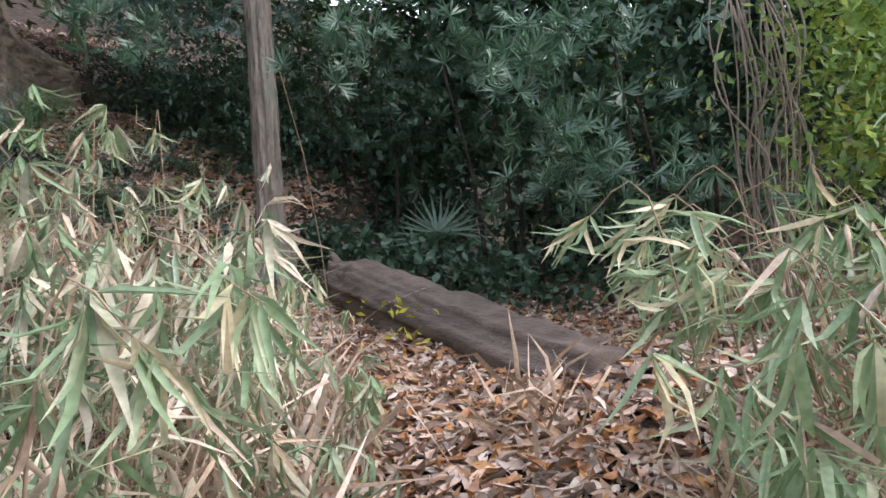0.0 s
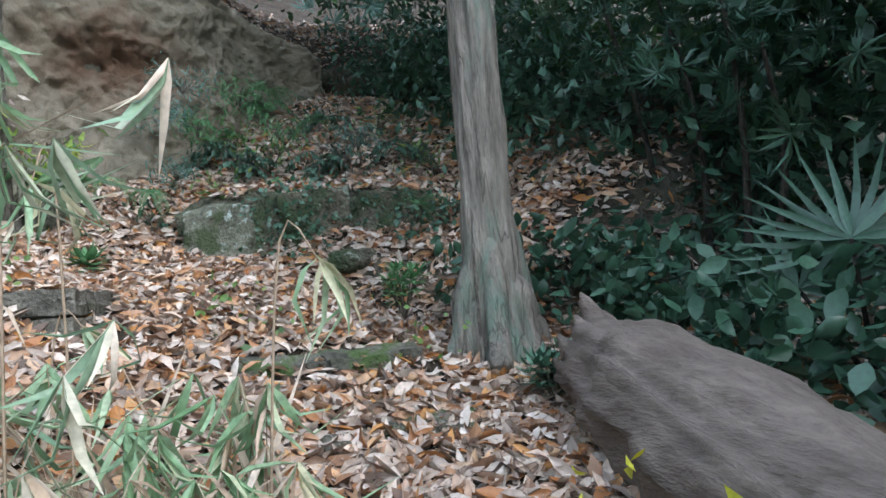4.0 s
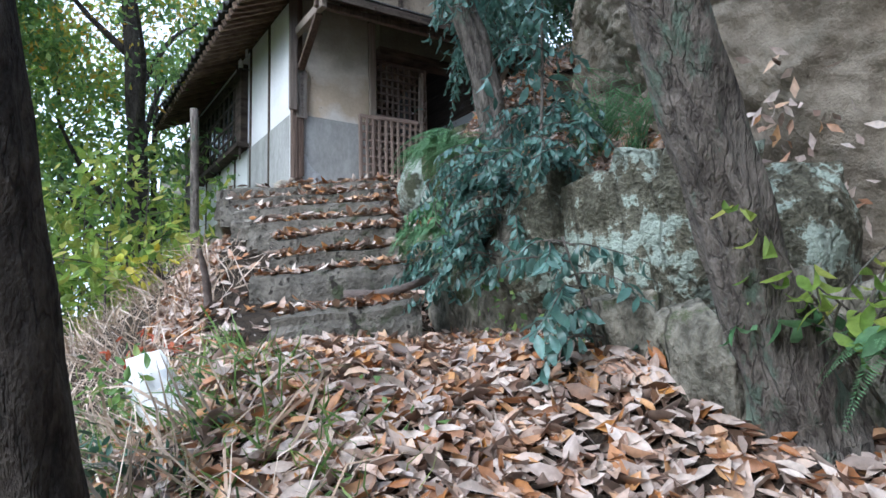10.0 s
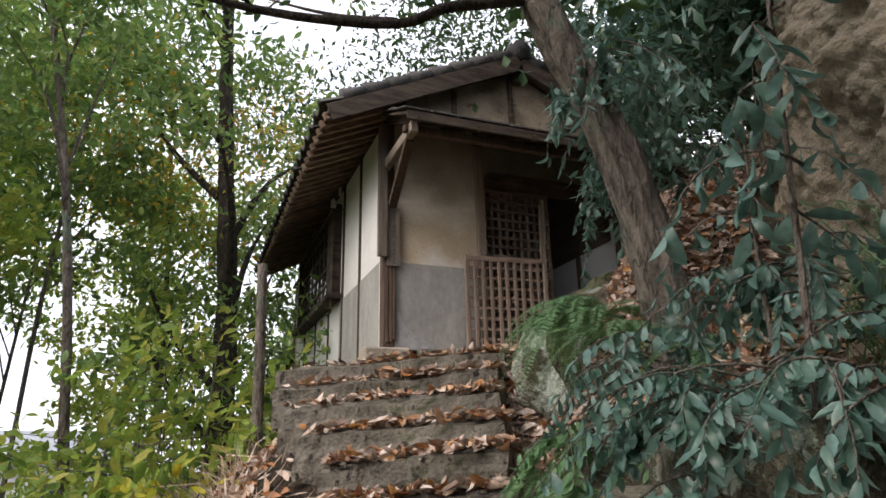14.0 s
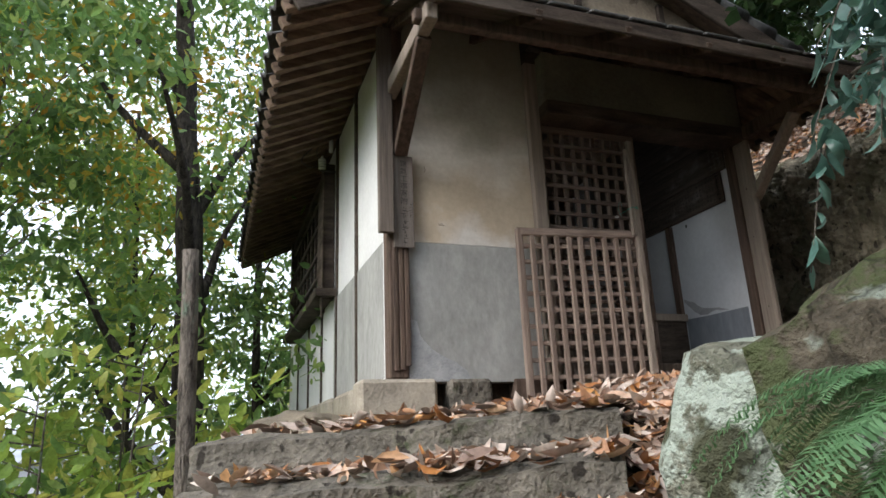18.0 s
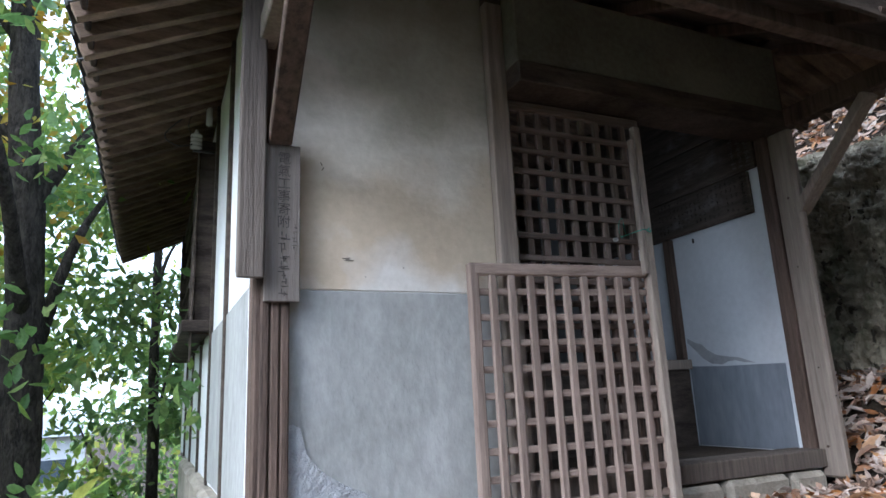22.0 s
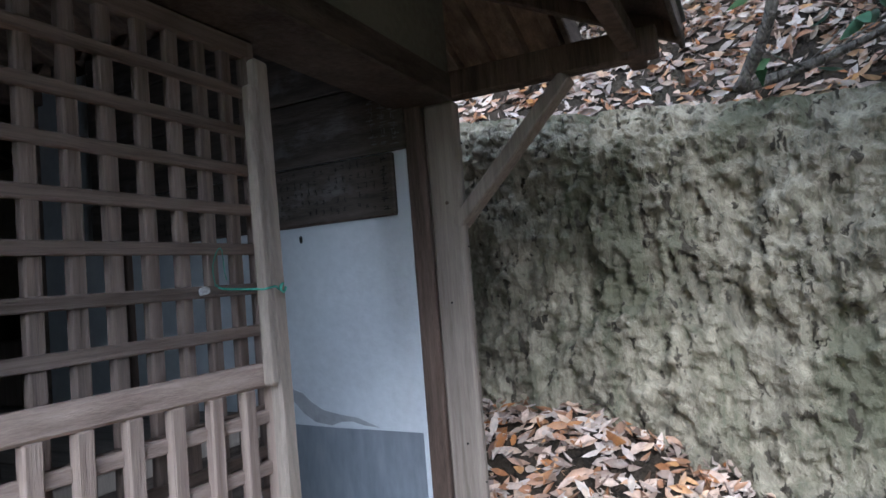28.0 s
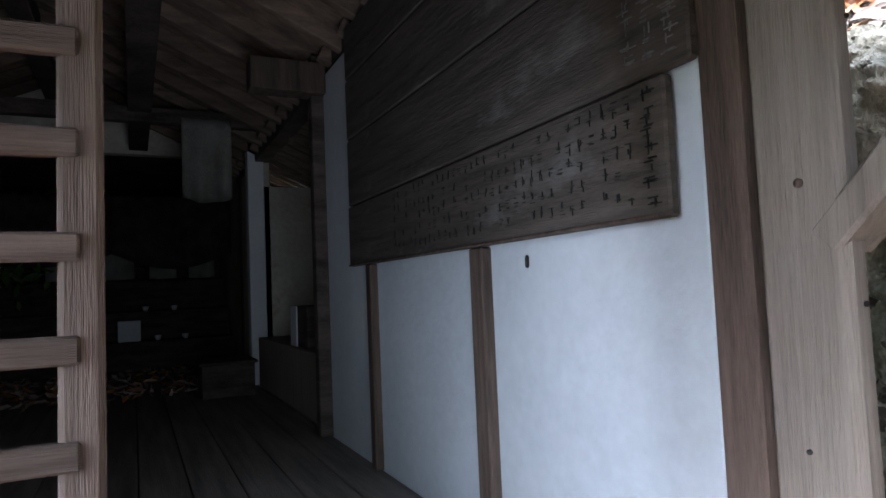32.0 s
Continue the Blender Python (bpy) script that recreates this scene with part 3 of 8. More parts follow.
def mesh_object(name, verts, quads, material, parent=None, smooth=False):
    me = bpy.data.meshes.new(name)
    nv, nf = len(verts), len(quads)
    w = quads.shape[1]
    me.vertices.add(nv)
    me.vertices.foreach_set("co", np.ascontiguousarray(verts, dtype=np.float32).ravel())
    me.loops.add(nf * w)
    me.loops.foreach_set("vertex_index", np.ascontiguousarray(quads, dtype=np.int32).ravel())
    me.polygons.add(nf)
    me.polygons.foreach_set("loop_start", np.arange(0, nf * w, w, dtype=np.int32))
    me.update(calc_edges=True)
    me.validate()
    me.materials.append(M[material])
    if smooth:
        me.shade_smooth()
    ob = new(name, me)
    if parent:
        ob.parent = parent
    return ob

# ---- the hillside ----
PATH = np.array([(1.5, -2.5, -0.35), (0, 0, 0.2), (-1.06, 1.62, 0.5), (-2.6, 3.4, 0.9), (-3.3, 3.75, 1.02), (-4.1, 3.8, 1.27), (-4.9, 3.65, 1.5),
                 (-5.6, 3.2, 1.78), (-6.1, 2.6, 2.05), (-6.45, 1.6, 2.62), (-6.72, 0.5, 3.02), (-6.95, -0.4, 3.1), (-7.25, -1.5, 3.55),
                 (-7.6, -2.5, 4.25), (-8.2, -3.05, 4.68), (-9.4, -3.3, 4.74), (-10.9, -3.3, 4.84), (-11.3, -4.2, 4.9)])
# foot of the steep bank: x, y, height of its upper edge
BANK = np.array([(6.0, 20.0, 3.5), (-4.0, 13.0, 4.2), (-9.2, 8.0, 5.2), (-9.9, 5.2, 5.3), (-9.4, 4.1, 5.6), (-8.7, 3.45, 6.1), (-8.5, 2.4, 6.2), (-8.25, 1.5, 6.2), (-8.3, 0.9, 6.3),
                 (-8.58, 0.3, 6.4), (-9.2, -0.5, 6.5), (-10.3, -1.5, 6.6), (-11.3, -2.3, 6.6), (-11.5, -3.4, 6.75), (-11.6, -4.6, 6.9), (-11.9, -10.0, 7.3), (-13.0, -30.0, 7.5)])


def along(line, step):
    out = []
    for a, b in zip(line, line[1:]):
        n = max(1, int(np.linalg.norm((b - a)[:2]) / step))
        out += [a + (b - a) * i / n for i in range(n)]
    return np.array(out + [line[-1]])


def sided(line, x, y):
    """Distance from a line in the plan, positive to the right of its run, and the third value of the nearest place."""
    best = np.full(x.shape, 1e9)
    sign = np.ones(x.shape)
    third = np.zeros(x.shape)
    for a, b in zip(line, line[1:]):
        d = b - a
        t = np.clip(((x - a[0]) * d[0] + (y - a[1]) * d[1]) / (d[0] ** 2 + d[1] ** 2), 0, 1)
        px, py = a[0] + t * d[0], a[1] + t * d[1]
        q = np.hypot(x - px, y - py)
        near = q < best
        best = np.where(near, q, best)
        cr = d[0] * (y - a[1]) - d[1] * (x - a[0])
        sign = np.where(near, np.where(cr < 0, 1, -1), sign)
        third = np.where(near, a[2] + t * d[2], third)
    return best * sign, third


def ease(a, b, v):
    t = np.clip((v - a) / (b - a), 0, 1)
    return t * t * (3 - 2 * t)


WALK = along(PATH, 0.12)


def bumps(x, y, s, seed):
    r = np.random.default_rng(seed)
    z = np.zeros(x.shape)
    for i in range(5):
        a, p, q = r.uniform(0, 6.28), r.uniform(0, 6.28), r.uniform(0, 6.28)
        f = s * 1.7 ** i
        z += np.sin(f * (x * math.cos(a) + y * math.sin(a)) + p) * np.sin(f * 0.8 * (y * math.cos(a) - x * math.sin(a)) + q) / 1.6 ** i
    return z


def ground_height(x, y):
    x, y = np.asarray(x, float), np.asarray(y, float)
    w = np.zeros(x.shape)
    z = np.zeros(x.shape)
    for p in WALK:
        k = 1.0 / ((x - p[0]) ** 2 + (y - p[1]) ** 2 + 0.04) ** 2.5
        w += k
        z += k * p[2]
    z /= w
    d, _ = sided(PATH, x, y)
    right, left = np.maximum(d, 0), np.maximum(-d, 0)
    north = ease(1.9, 2.7, y) * ease(-5.3, -6.3, x)
    stairs = ease(1.9, 1.2, y) * ease(-5.8, -6.8, x) * ease(-2.9, -2.2, y)
    z += 0.10 * np.minimum(right, 8) * (1 - north) * (1 - stairs)
    z += north * (0.06 * np.minimum(right, 1.5) + 0.5 * ease(1.75, 2.1, right) + 0.72 * np.clip(right - 2.0, 0, 2.6))
    z += stairs * (0.95 * ease(0.95, 1.4, right) * ease(-2.6, -0.2, y) + 0.38 * np.clip(right - 1.0, 0, 2))
    early = ease(-5.0, -4.0, x) * ease(-1.0, 0.4, y)
    turn = ease(1.2, 2.0, y) * (1 - early)
    z -= 0.08 * np.minimum(left, 0.8) + (0.62 * (1 - early) + 0.10 * early) * np.clip(left - 0.62 - 0.7 * turn, 0, 7)
    z += 0.18 * np.exp(-((x + 9.0) ** 2 + (y + 1.05) ** 2) / 0.45)
    z += 0.28 * np.exp(-((x + 7.15) ** 2 + (y - 3.7) ** 2) / 0.55)
    z += 0.3 * np.exp(-((x + 8.15) ** 2 + (y + 0.7) ** 2) / 0.1)
    z += 0.3 * np.exp(-((x + 8.72) ** 2 + (y + 0.76) ** 2) / 0.3)
    z += 0.42 * ease(-10.75, -11.4, x) * ease(-2.3, -3.6, y)
    z += 0.42 * ease(0.35, 1.15, right) * np.exp(-((y - 1.1) / 0.65) ** 2) * ease(-6.2, -6.8, x)
    z += 0.45 * np.exp(-((x + 7.68) ** 2 + (y - 2.78) ** 2) / 0.13)
    face = ease(-0.75, -0.35, y) * ease(2.05, 1.75, y) * ease(-7.2, -7.4, x)
    cap = 3.0 + 0.1 * ease(1.2, 0.2, y) + 0.92 * ease(-7.82, -8.1, x) + 0.4 * ease(-8.1, -8.5, x)
    z -= face * np.maximum(z - cap, 0)
    z += 0.03 * bumps(x, y, 1.9, 3)
    hut = (x < -7.85) & (x > -10.9) & (y < -3.75) & (y > -9.3)
    z = np.where(hut, np.minimum(z, 4.72), z)
    b, top = sided(BANK, x, y)
    hill = top + 0.62 * np.clip(b, 0, 14) + 0.10 * bumps(x, y, 0.9, 8)
    z = np.where(b > 0.3, np.maximum(hill - 0.3 * ease(0.9, 0.3, b), z), z)
    # the valley beside and below the slope, and the far land
    far = np.hypot(x + 5, y + 1)
    low = -2.0 + 0.0 * x
    east = (b <= 0.3)
    z = np.where(east, z + (low - z) * ease(9, 30, far), z)
    return z


def spread(lo, hi, step, out):
    """Even lines from lo to hi, then ever wider ones out to 'out' on both sides."""
    mid = list(np.arange(lo, hi + 1e-6, step))
    a, s = [], step
    v = hi
    while v < out:
        s *= 1.22
        v += s
        a.append(v)
    b, s = [], step
    v = lo
    while v > -out:
        s *= 1.22
        v -= s
        b.append(v)
    return np.array(b[::-1] + mid + a)


gx, gy = spread(-12.5, 2.0, 0.11, 380), spread(-5.5, 7.0, 0.11, 380)
GX, GY = np.meshgrid(gx, gy)
GZ = ground_height(GX, GY)
idx = np.arange(GX.size).reshape(GX.shape)
quads = np.stack([idx[:-1, :-1], idx[:-1, 1:], idx[1:, 1:], idx[1:, :-1]], -1).reshape(-1, 4)
ground = mesh_object("ground", np.stack([GX, GY, GZ], -1).reshape(-1, 3), quads, "hillside", None, True)
tagged(ground, "dark forest soil of a steep wooded hillside", "ground", kind="structure")


def z_at(x, y):
    return float(ground_height(np.array([x]), np.array([y]))[0])


# ---- the earth bank behind the path: a rough, cracked, nearly upright face ----
CRACKS = [((2.33, 3.92), (2.35, 3.62)), ((2.35, 3.66), (2.46, 3.6)), ((2.44, 3.62), (2.54, 3.74)), ((2.54, 3.74), (2.6, 3.83)), ((2.6, 3.83), (2.72, 3.85)), ((2.72, 3.85), (2.78, 3.8)), ((2.74, 3.78), (2.7, 3.62))]


def off_crack(y, z):
    """Distance in the face from the nearest drying crack."""
    best = 9.0
    for (y0, z0), (y1, z1) in CRACKS:
        t = max(0.0, min(1.0, ((y - y0) * (y1 - y0) + (z - z0) * (z1 - z0)) / ((y1 - y0) ** 2 + (z1 - z0) ** 2)))
        best = min(best, math.hypot(y - y0 - t * (y1 - y0), z - z0 - t * (z1 - z0)))
    return best


def earth_bank(name, line, label, material, cell=0.026, lean=0.16, seed=1, rows=110):
    """A nearly upright face: sandy, pitted and hollowed along the path, gouged by tools beside the hut."""
    run = along(line, cell)
    # soften the corners of the plan
    for _ in range(14):
        run[1:-1] = (run[:-2] + 2 * run[1:-1] + run[2:]) / 4
    foot = ground_height(run[:, 0] + 0.05, run[:, 1])
    n = len(run)
    t = np.gradient(run[:, :2], axis=0)
    t /= np.linalg.norm(t, axis=1, keepdims=True)
    out = np.stack([-t[:, 1], t[:, 0]], 1)
    v = np.zeros((rows, n, 3))
    for i in range(n):
        b, top = min(foot[i], run[i, 2]) - 0.5, run[i, 2] + 0.04
        for r in range(rows):
            f = r / (rows - 1)
            z = b + (top - b) * f
            p = Vector((run[i, 0], run[i, 1], z))
            cut = min(1.0, max(0.0, (-0.6 - p.y) / 1.2))
            a = noise.fractal(p * 1.1 + Vector((seed, 0, 0)), 0.9, 2.1, 4) * 0.13
            o = a - lean * f - 0.2 * max(0.0, (f - 0.86) / 0.14) ** 2 + 0.05
            if cut < 1:
                lump = noise.fractal(p * 1.8 + Vector((0, 4, 0)), 0.9, 2.0, 5) * 0.065 + noise.fractal(p * 15.0, 0.5, 2.1, 3) * 0.012 - abs(noise.noise(p * 2.3)) * 0.05
                sandy = max(0.0, 1 - abs(p.y - 0.95) / 0.9)
                crumb = (0.55 + 0.45 * sandy) * (0.09 * abs(noise.noise(p * 4.5)) + 0.065 * abs(noise.noise(p * 10.0 + Vector((2, 0, 0)))) + 0.045 * abs(noise.noise(p * 21.0)) + 0.02 * abs(noise.noise(p * 43.0)))
                rotten = max(sandy, math.exp(-((p.y - 2.8) / 0.7) ** 2 - ((z - 4.4) / 0.35) ** 2))
                pit = rotten * (max(0.0, noise.noise(p * 8.0) - 0.12) * 0.24 + max(0.0, noise.noise(p * 16.0) - 0.22) * 0.14) + max(0.0, noise.noise(p * 11.0) - 0.52) * 0.15
                lip = 4.7 + 0.12 * noise.noise(Vector((p.y * 2.2, 3.0, 0.0)))
                hollow = 0.26 * math.exp(-((p.y - 2.85) / 0.7) ** 2) * max(0.0, min(1.0, (lip - z) / 0.22)) * max(0.0, min(1.0, (z - 3.8) / 0.85))
                o += (1 - cut) * (lump + 0.05 - crumb - pit - hollow)
                if 2.2 < p.y < 2.95 and 3.5 < z < 4.0:
                    o -= 0.045 * max(0.0, 1 - off_crack(p.y + 0.02 * noise.noise(p * 12.0), z + 0.02 * noise.noise(p * 12.0 + Vector((5, 0, 0)))) / 0.024)
            if cut > 0:
                high = max(0.0, min(1.0, (z - 5.6 - 0.3 * noise.noise(Vector((p.x * 1.7, p.y * 1.7, 0)))) / 0.12))
                gouge = abs(noise.noise(Vector((p.x * 4.0, p.y * 4.0, p.z * 1.6)))) * (0.10 - 0.02 * high) + abs(noise.noise(Vector((p.x * 12, p.y * 12, p.z * 2.2)))) * (0.04 + 0.06 * high)
                chip = noise.fractal(p * 9.0, 0.6, 2.1, 4) * 0.045 - abs(noise.noise(Vector((p.x * 22, p.y * 22, p.z * 9)))) * (0.02 + 0.06 * high) - high * max(0.0, noise.noise(Vector((p.x * 9, p.y * 9, p.z * 5))) - 0.3) * 0.16
                shelf = 0.07 * max(0.0, min(1.0, (5.75 + 0.35 * noise.noise(Vector((p.x * 1.7, p.y * 1.7, 0))) - z) / 0.08))
                flake = abs(noise.noise(Vector((p.x * 18, p.y * 18, p.z * 11)))) * 0.05 + abs(noise.noise(p * 37.0)) * (0.015 + 0.03 * high)
                o += cut * (shelf + 0.02 - gouge + chip - flake)
            v[r, i] = (p.x + out[i, 0] * o, p.y + out[i, 1] * o, z)
    k = np.arange(rows * n).reshape(rows, n)
    q = np.stack([k[:-1, :-1], k[:-1, 1:], k[1:, 1:], k[1:, :-1]], -1).reshape(-1, 4)
    ob = mesh_object(name, v.reshape(-1, 3), q, material, None, False)
    return tagged(ob, label, "bank", kind="structure")


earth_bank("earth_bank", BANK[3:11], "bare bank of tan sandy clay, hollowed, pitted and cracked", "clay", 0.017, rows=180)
earth_bank("earth_bank", BANK[10:16], "steep tool-cut bank of grey-tan soft rock, green with algae", "clay_cut", 0.015, rows=200)


# ---- boulders ----
def boulder(name, at, size, turn, material, label, seed, boxy=0.55, sub=4, rough=1.0):
    bm = bmesh.new()
    bmesh.ops.create_icosphere(bm, subdivisions=sub, radius=1)
    m = Euler([radians(a) for a in turn]).to_matrix()
    for v in bm.verts:
        c = v.co.copy()
        c = Vector([math.copysign(abs(q) ** boxy, q) for q in c])
        s = Vector((seed * 3.1, seed * 1.7, 0))
        k = 1 + rough * (0.16 * noise.fractal(c * 1.3 + s, 0.8, 2.0, 3) + 0.14 * (abs(noise.noise(c * 2.2 + s)) - 0.3) + 0.035 * noise.fractal(c * 8 + s, 0.6, 2.1, 3))
        c = Vector((c.x * size[0] / 2, c.y * size[1] / 2, c.z * size[2] / 2)) * k
        v.co = m @ c
    ob = part(name, bm, material)
    ob.location = at
    return tagged(ob, label, "rock")


def crag(name, at, size, turn, material, label, seed, points=20):
    """An angular block of rock: flat broken faces with a rough skin."""
    r = random.Random(seed)
    bm = bmesh.new()
    for _ in range(points):
        v = Vector((r.uniform(-1, 1), r.uniform(-1, 1), r.uniform(-1, 1)))
        v /= max(abs(v.x), abs(v.y), abs(v.z)) ** 0.8
        bm.verts.new((v.x * size[0] / 2, v.y * size[1] / 2, v.z * size[2] / 2))
    hull = bmesh.ops.convex_hull(bm, input=bm.verts[:])
    bmesh.ops.delete(bm, geom=[v for v in bm.verts if not v.link_faces], context="VERTS")
    bmesh.ops.triangulate(bm, faces=bm.faces[:])
    for _ in range(3):
        bmesh.ops.subdivide_edges(bm, edges=bm.edges[:], cuts=1, use_grid_fill=True)
    m = Euler([radians(a) for a in turn]).to_matrix()
    for v in bm.verts:
        c = v.co.copy()
        p = c + Vector((seed * 2.3, 0, seed))
        c += noise.noise_vector(p * 3.0) * 0.05 + noise.noise_vector(p * 9.0) * 0.018 + noise.noise_vector(p * 22.0) * 0.006
        v.co = m @ c
    ob = part(name, bm, material)
    ob.location = at
    return tagged(ob, label, "rock")


mossy = "mossy grey boulder half sunk in the leaf-covered slope"
low_face = "block of a low mossy outcrop under the leafy slope"
for k, (u, w, h, back) in enumerate(((0.0, 0.5, 1.0, 0.0), (0.36, 0.5, 1.0, -0.04), (0.74, 0.5, 0.98, 0.0), (1.1, 0.52, 1.02, -0.03), (1.48, 0.5, 0.92, 0.0), (0.25, 0.9, 1.14, -0.22), (0.9, 1.0, 1.14, -0.22), (1.5, 0.8, 1.04, -0.22))):
    crag("outcrop_block", (-7.8 + 0.33 * u + back, 3.66 + 0.94 * u, 2.5 + 0.02 * (k % 3)), (0.56, w * 1.3, h), (3 * (k % 3) - 3, 6 - 3 * (k % 2), -19 + 3 * (k % 3 - 1)), "outcrop_lichen" if k == 0 else "outcrop", low_face, 60 + k, 44)
boulder("boulder", (-7.5, 5.45, 2.55), (0.7, 0.7, 0.66), (0, 0, 14), "outcrop", mossy, 3, 0.7, rough=1.3)
boulder("boulder", (-7.06, 4.55, 2.36), (0.3, 0.42, 0.2), (0, 0, 10), "outcrop", "pale grey stone before the mossy outcrop", 14, 0.7)
face = "upright block of pale fractured rock in the bank beside the steps"
rr = random.Random(5)
y = -0.75
while y < 1.95:
    w, h = rr.uniform(0.2, 0.42), rr.uniform(0.8, 1.15)
    front = -7.66 - 0.28 * ease(0.3, -0.7, y) + rr.uniform(-0.07, 0.06)
    top = 4.02 - 0.12 * ease(1.2, 1.9, y) + 0.1 * ease(0.0, -0.6, y) + rr.uniform(-0.1, 0.08)
    crag("rock_block", (front - 0.25, y + w / 2, top - h / 2), (0.5, w * 1.12, h), (rr.uniform(-5, 5), rr.uniform(-3, 9), rr.uniform(-12, 16)), ("rock", "lichen_rock", "lichen_rock")[int(rr.random() * 3)], face, int(y * 40) + 90, 26)
    y += w
for x, y, z, a, b, c, t in ((-7.62, 1.42, 2.98, 0.4, 0.34, 0.62, 8), (-7.6, 1.72, 2.92, 0.42, 0.36, 0.66, 20), (-7.9, 1.86, 3.05, 0.4, 0.4, 0.7, 30), (-8.05, 2.2, 2.98, 0.36, 0.5, 0.7, 30), (-7.98, 0.1, 3.3, 0.6, 1.4, 1.1, 0), (-8.05, 1.2, 3.35, 0.6, 1.2, 1.1, 0)):
    crag("rock_block", (x, y, z), (a, b, c), (0, 3, t), "rock", face, int(100 * y) + 5, 24)
big = "large boulder with pale green lichen beside the top steps"
crag("boulder", (-8.84, -1.7, 4.42), (0.9, 0.96, 0.84), (0, 8, 28), "lichen_pale", big, 9, 40)
crag("boulder", (-8.7, -1.36, 4.46), (0.6, 0.5, 1.1), (14, 6, 12), "moss_rock", "brown mossy boulder rising beside the top steps", 10, 40)


# ---- stone steps: worn blocks, each of its own ----
def step_block(lip_l, lip_r, top, depth, height, label, seed, material="stone", worn_by=1.0, tilt=0.0):
    a, b = Vector((*lip_l, 0)), Vector((*lip_r, 0))
    run = (b - a)
    L = run.length
    x = run.normalized()
    back = Vector((x.y, -x.x, 0))
    if back.y > 0:
        back = -back
    bm = bmesh.new()
    nx, ny, nz = max(8, int(L / 0.07)), 6, 4
    bmesh.ops.create_cube(bm, size=1)
    bmesh.ops.subdivide_edges(bm, edges=[e for e in bm.edges if abs(e.verts[0].co.x - e.verts[1].co.x) > 0.5], cuts=nx, use_grid_fill=True)
    bmesh.ops.subdivide_edges(bm, edges=[e for e in bm.edges if abs(e.verts[0].co.y - e.verts[1].co.y) > 0.5], cuts=ny, use_grid_fill=True)
    bmesh.ops.subdivide_edges(bm, edges=[e for e in bm.edges if abs(e.verts[0].co.z - e.verts[1].co.z) > 0.5], cuts=nz, use_grid_fill=True)
    origin = (a + b) / 2
    for v in bm.verts:
        u, w, h = v.co.x, v.co.y + 0.5, v.co.z - 0.5
        p = Vector((u * L, w * depth, h * height))
        edge = max(0, 0.07 - min(w * depth, -h * height) * 1.0) if w * depth < 0.07 and -h * height < 0.07 else 0
        n3 = noise.noise_vector(Vector((u * L * 2.2 + seed * 5, w * 2, h * 2))) * 0.028 * worn_by + noise.noise_vector(p * 11 + Vector((seed, 0, 0))) * 0.012 + noise.noise_vector(p * 27 + Vector((0, seed, 0))) * 0.005
        p += n3
        p.z += u * tilt
        p.z -= edge * 0.35 * worn_by + 0.02 * noise.noise(Vector((u * 3, seed * 2.2, w)))
        p.y += edge * 0.3 * worn_by
        v.co = x * p.x + back * p.y + Vector((0, 0, p.z))
    ob = part("stone_step", bm, material)
    ob.location = (origin.x, origin.y, top)
    return tagged(ob, label, "step", "stone steps up to the hut")


worn = "worn grey stone step strewn with dry leaves"
STEPS = [((-6.52, -0.32), (-7.3, 0.08), 3.27, 0.5, 0.3), ((-6.66, -1.2), (-7.55, -0.55), 3.57, 0.5, 0.42), ((-6.88, -1.45), (-7.68, -0.88), 3.75, 0.45, 0.3),
         ((-6.95, -1.68), (-7.78, -1.12), 3.93, 0.45, 0.3), ((-6.9, -2.05), (-7.92, -1.4), 4.1, 0.45, 0.3), ((-6.85, -2.4), (-8.05, -1.7), 4.28, 0.45, 0.3),
         ((-6.85, -2.78), (-8.2, -2.0), 4.45, 0.45, 0.3), ((-6.9, -3.2), (-8.4, -2.3), 4.62, 0.7, 0.3)]
for i, (l, r, z, dep, hi) in enumerate(STEPS):
    step_block(l, r, z + 0.015, dep, hi, worn, i, tilt=0.07)
step_block((-5.68, 2.66), (-6.0, 2.73), 2.17, 0.36, 0.125, "flat grey stone slab at the edge of the path", 21, worn_by=0.3).name = "stone_slab"
step_block((-6.03, 2.74), (-6.34, 2.86), 2.18, 0.4, 0.15, "flat grey stone slab beside its cracked neighbour", 22, worn_by=0.3).name = "stone_slab"
step_block((-5.57, 2.66), (-5.86, 2.74), 2.03, 0.34, 0.13, "grey stone under the path-side slab", 26, worn_by=0.3).name = "kerb_stone"
for k in range(3):
    x, y = -5.82 - 0.16 * k, 2.02 - 0.42 * k
    step_block((x + 0.12, y - 0.16), (x - 0.16, y + 0.22), 2.24 + 0.13 * k, 0.3, 0.2, "flat kerb stone half covered by leaves", 27 + k).name = "kerb_stone"
step_block((-5.3, 3.35), (-5.34, 3.8), 1.74, 0.35, 0.3, "mossy kerb stone across the path", 23, "kerb_moss").name = "kerb_stone"
step_block((-5.3, 3.82), (-5.4, 4.38), 1.745, 0.35, 0.3, "mossy kerb stone across the path", 25, "kerb_moss").name = "kerb_stone"
step_block((-4.55, 3.55), (-4.6, 4.35), 1.46, 0.3, 0.25, "mossy kerb stone across the path", 24, "kerb_moss").name = "kerb_stone"

# ---- the hut: a small timber hall with plastered walls ----
XL, XR, YF, YB = -7.925, -10.81, -3.80, -8.95
ZG, ZLINE, ZEAVE = 4.86, 5.73, 6.95
hut = thing("hut", (XL, YF, ZG), "small old timber hall, stained plaster walls, tiled gable roof", "building")


def hslab(name, x0, x1, y0, y1, z0, z1, material, label="", bevel=0.005, parent=None):
    return slab(name, x0, x1, y0, y1, z0, z1, material, parent or hut, label, bevel)


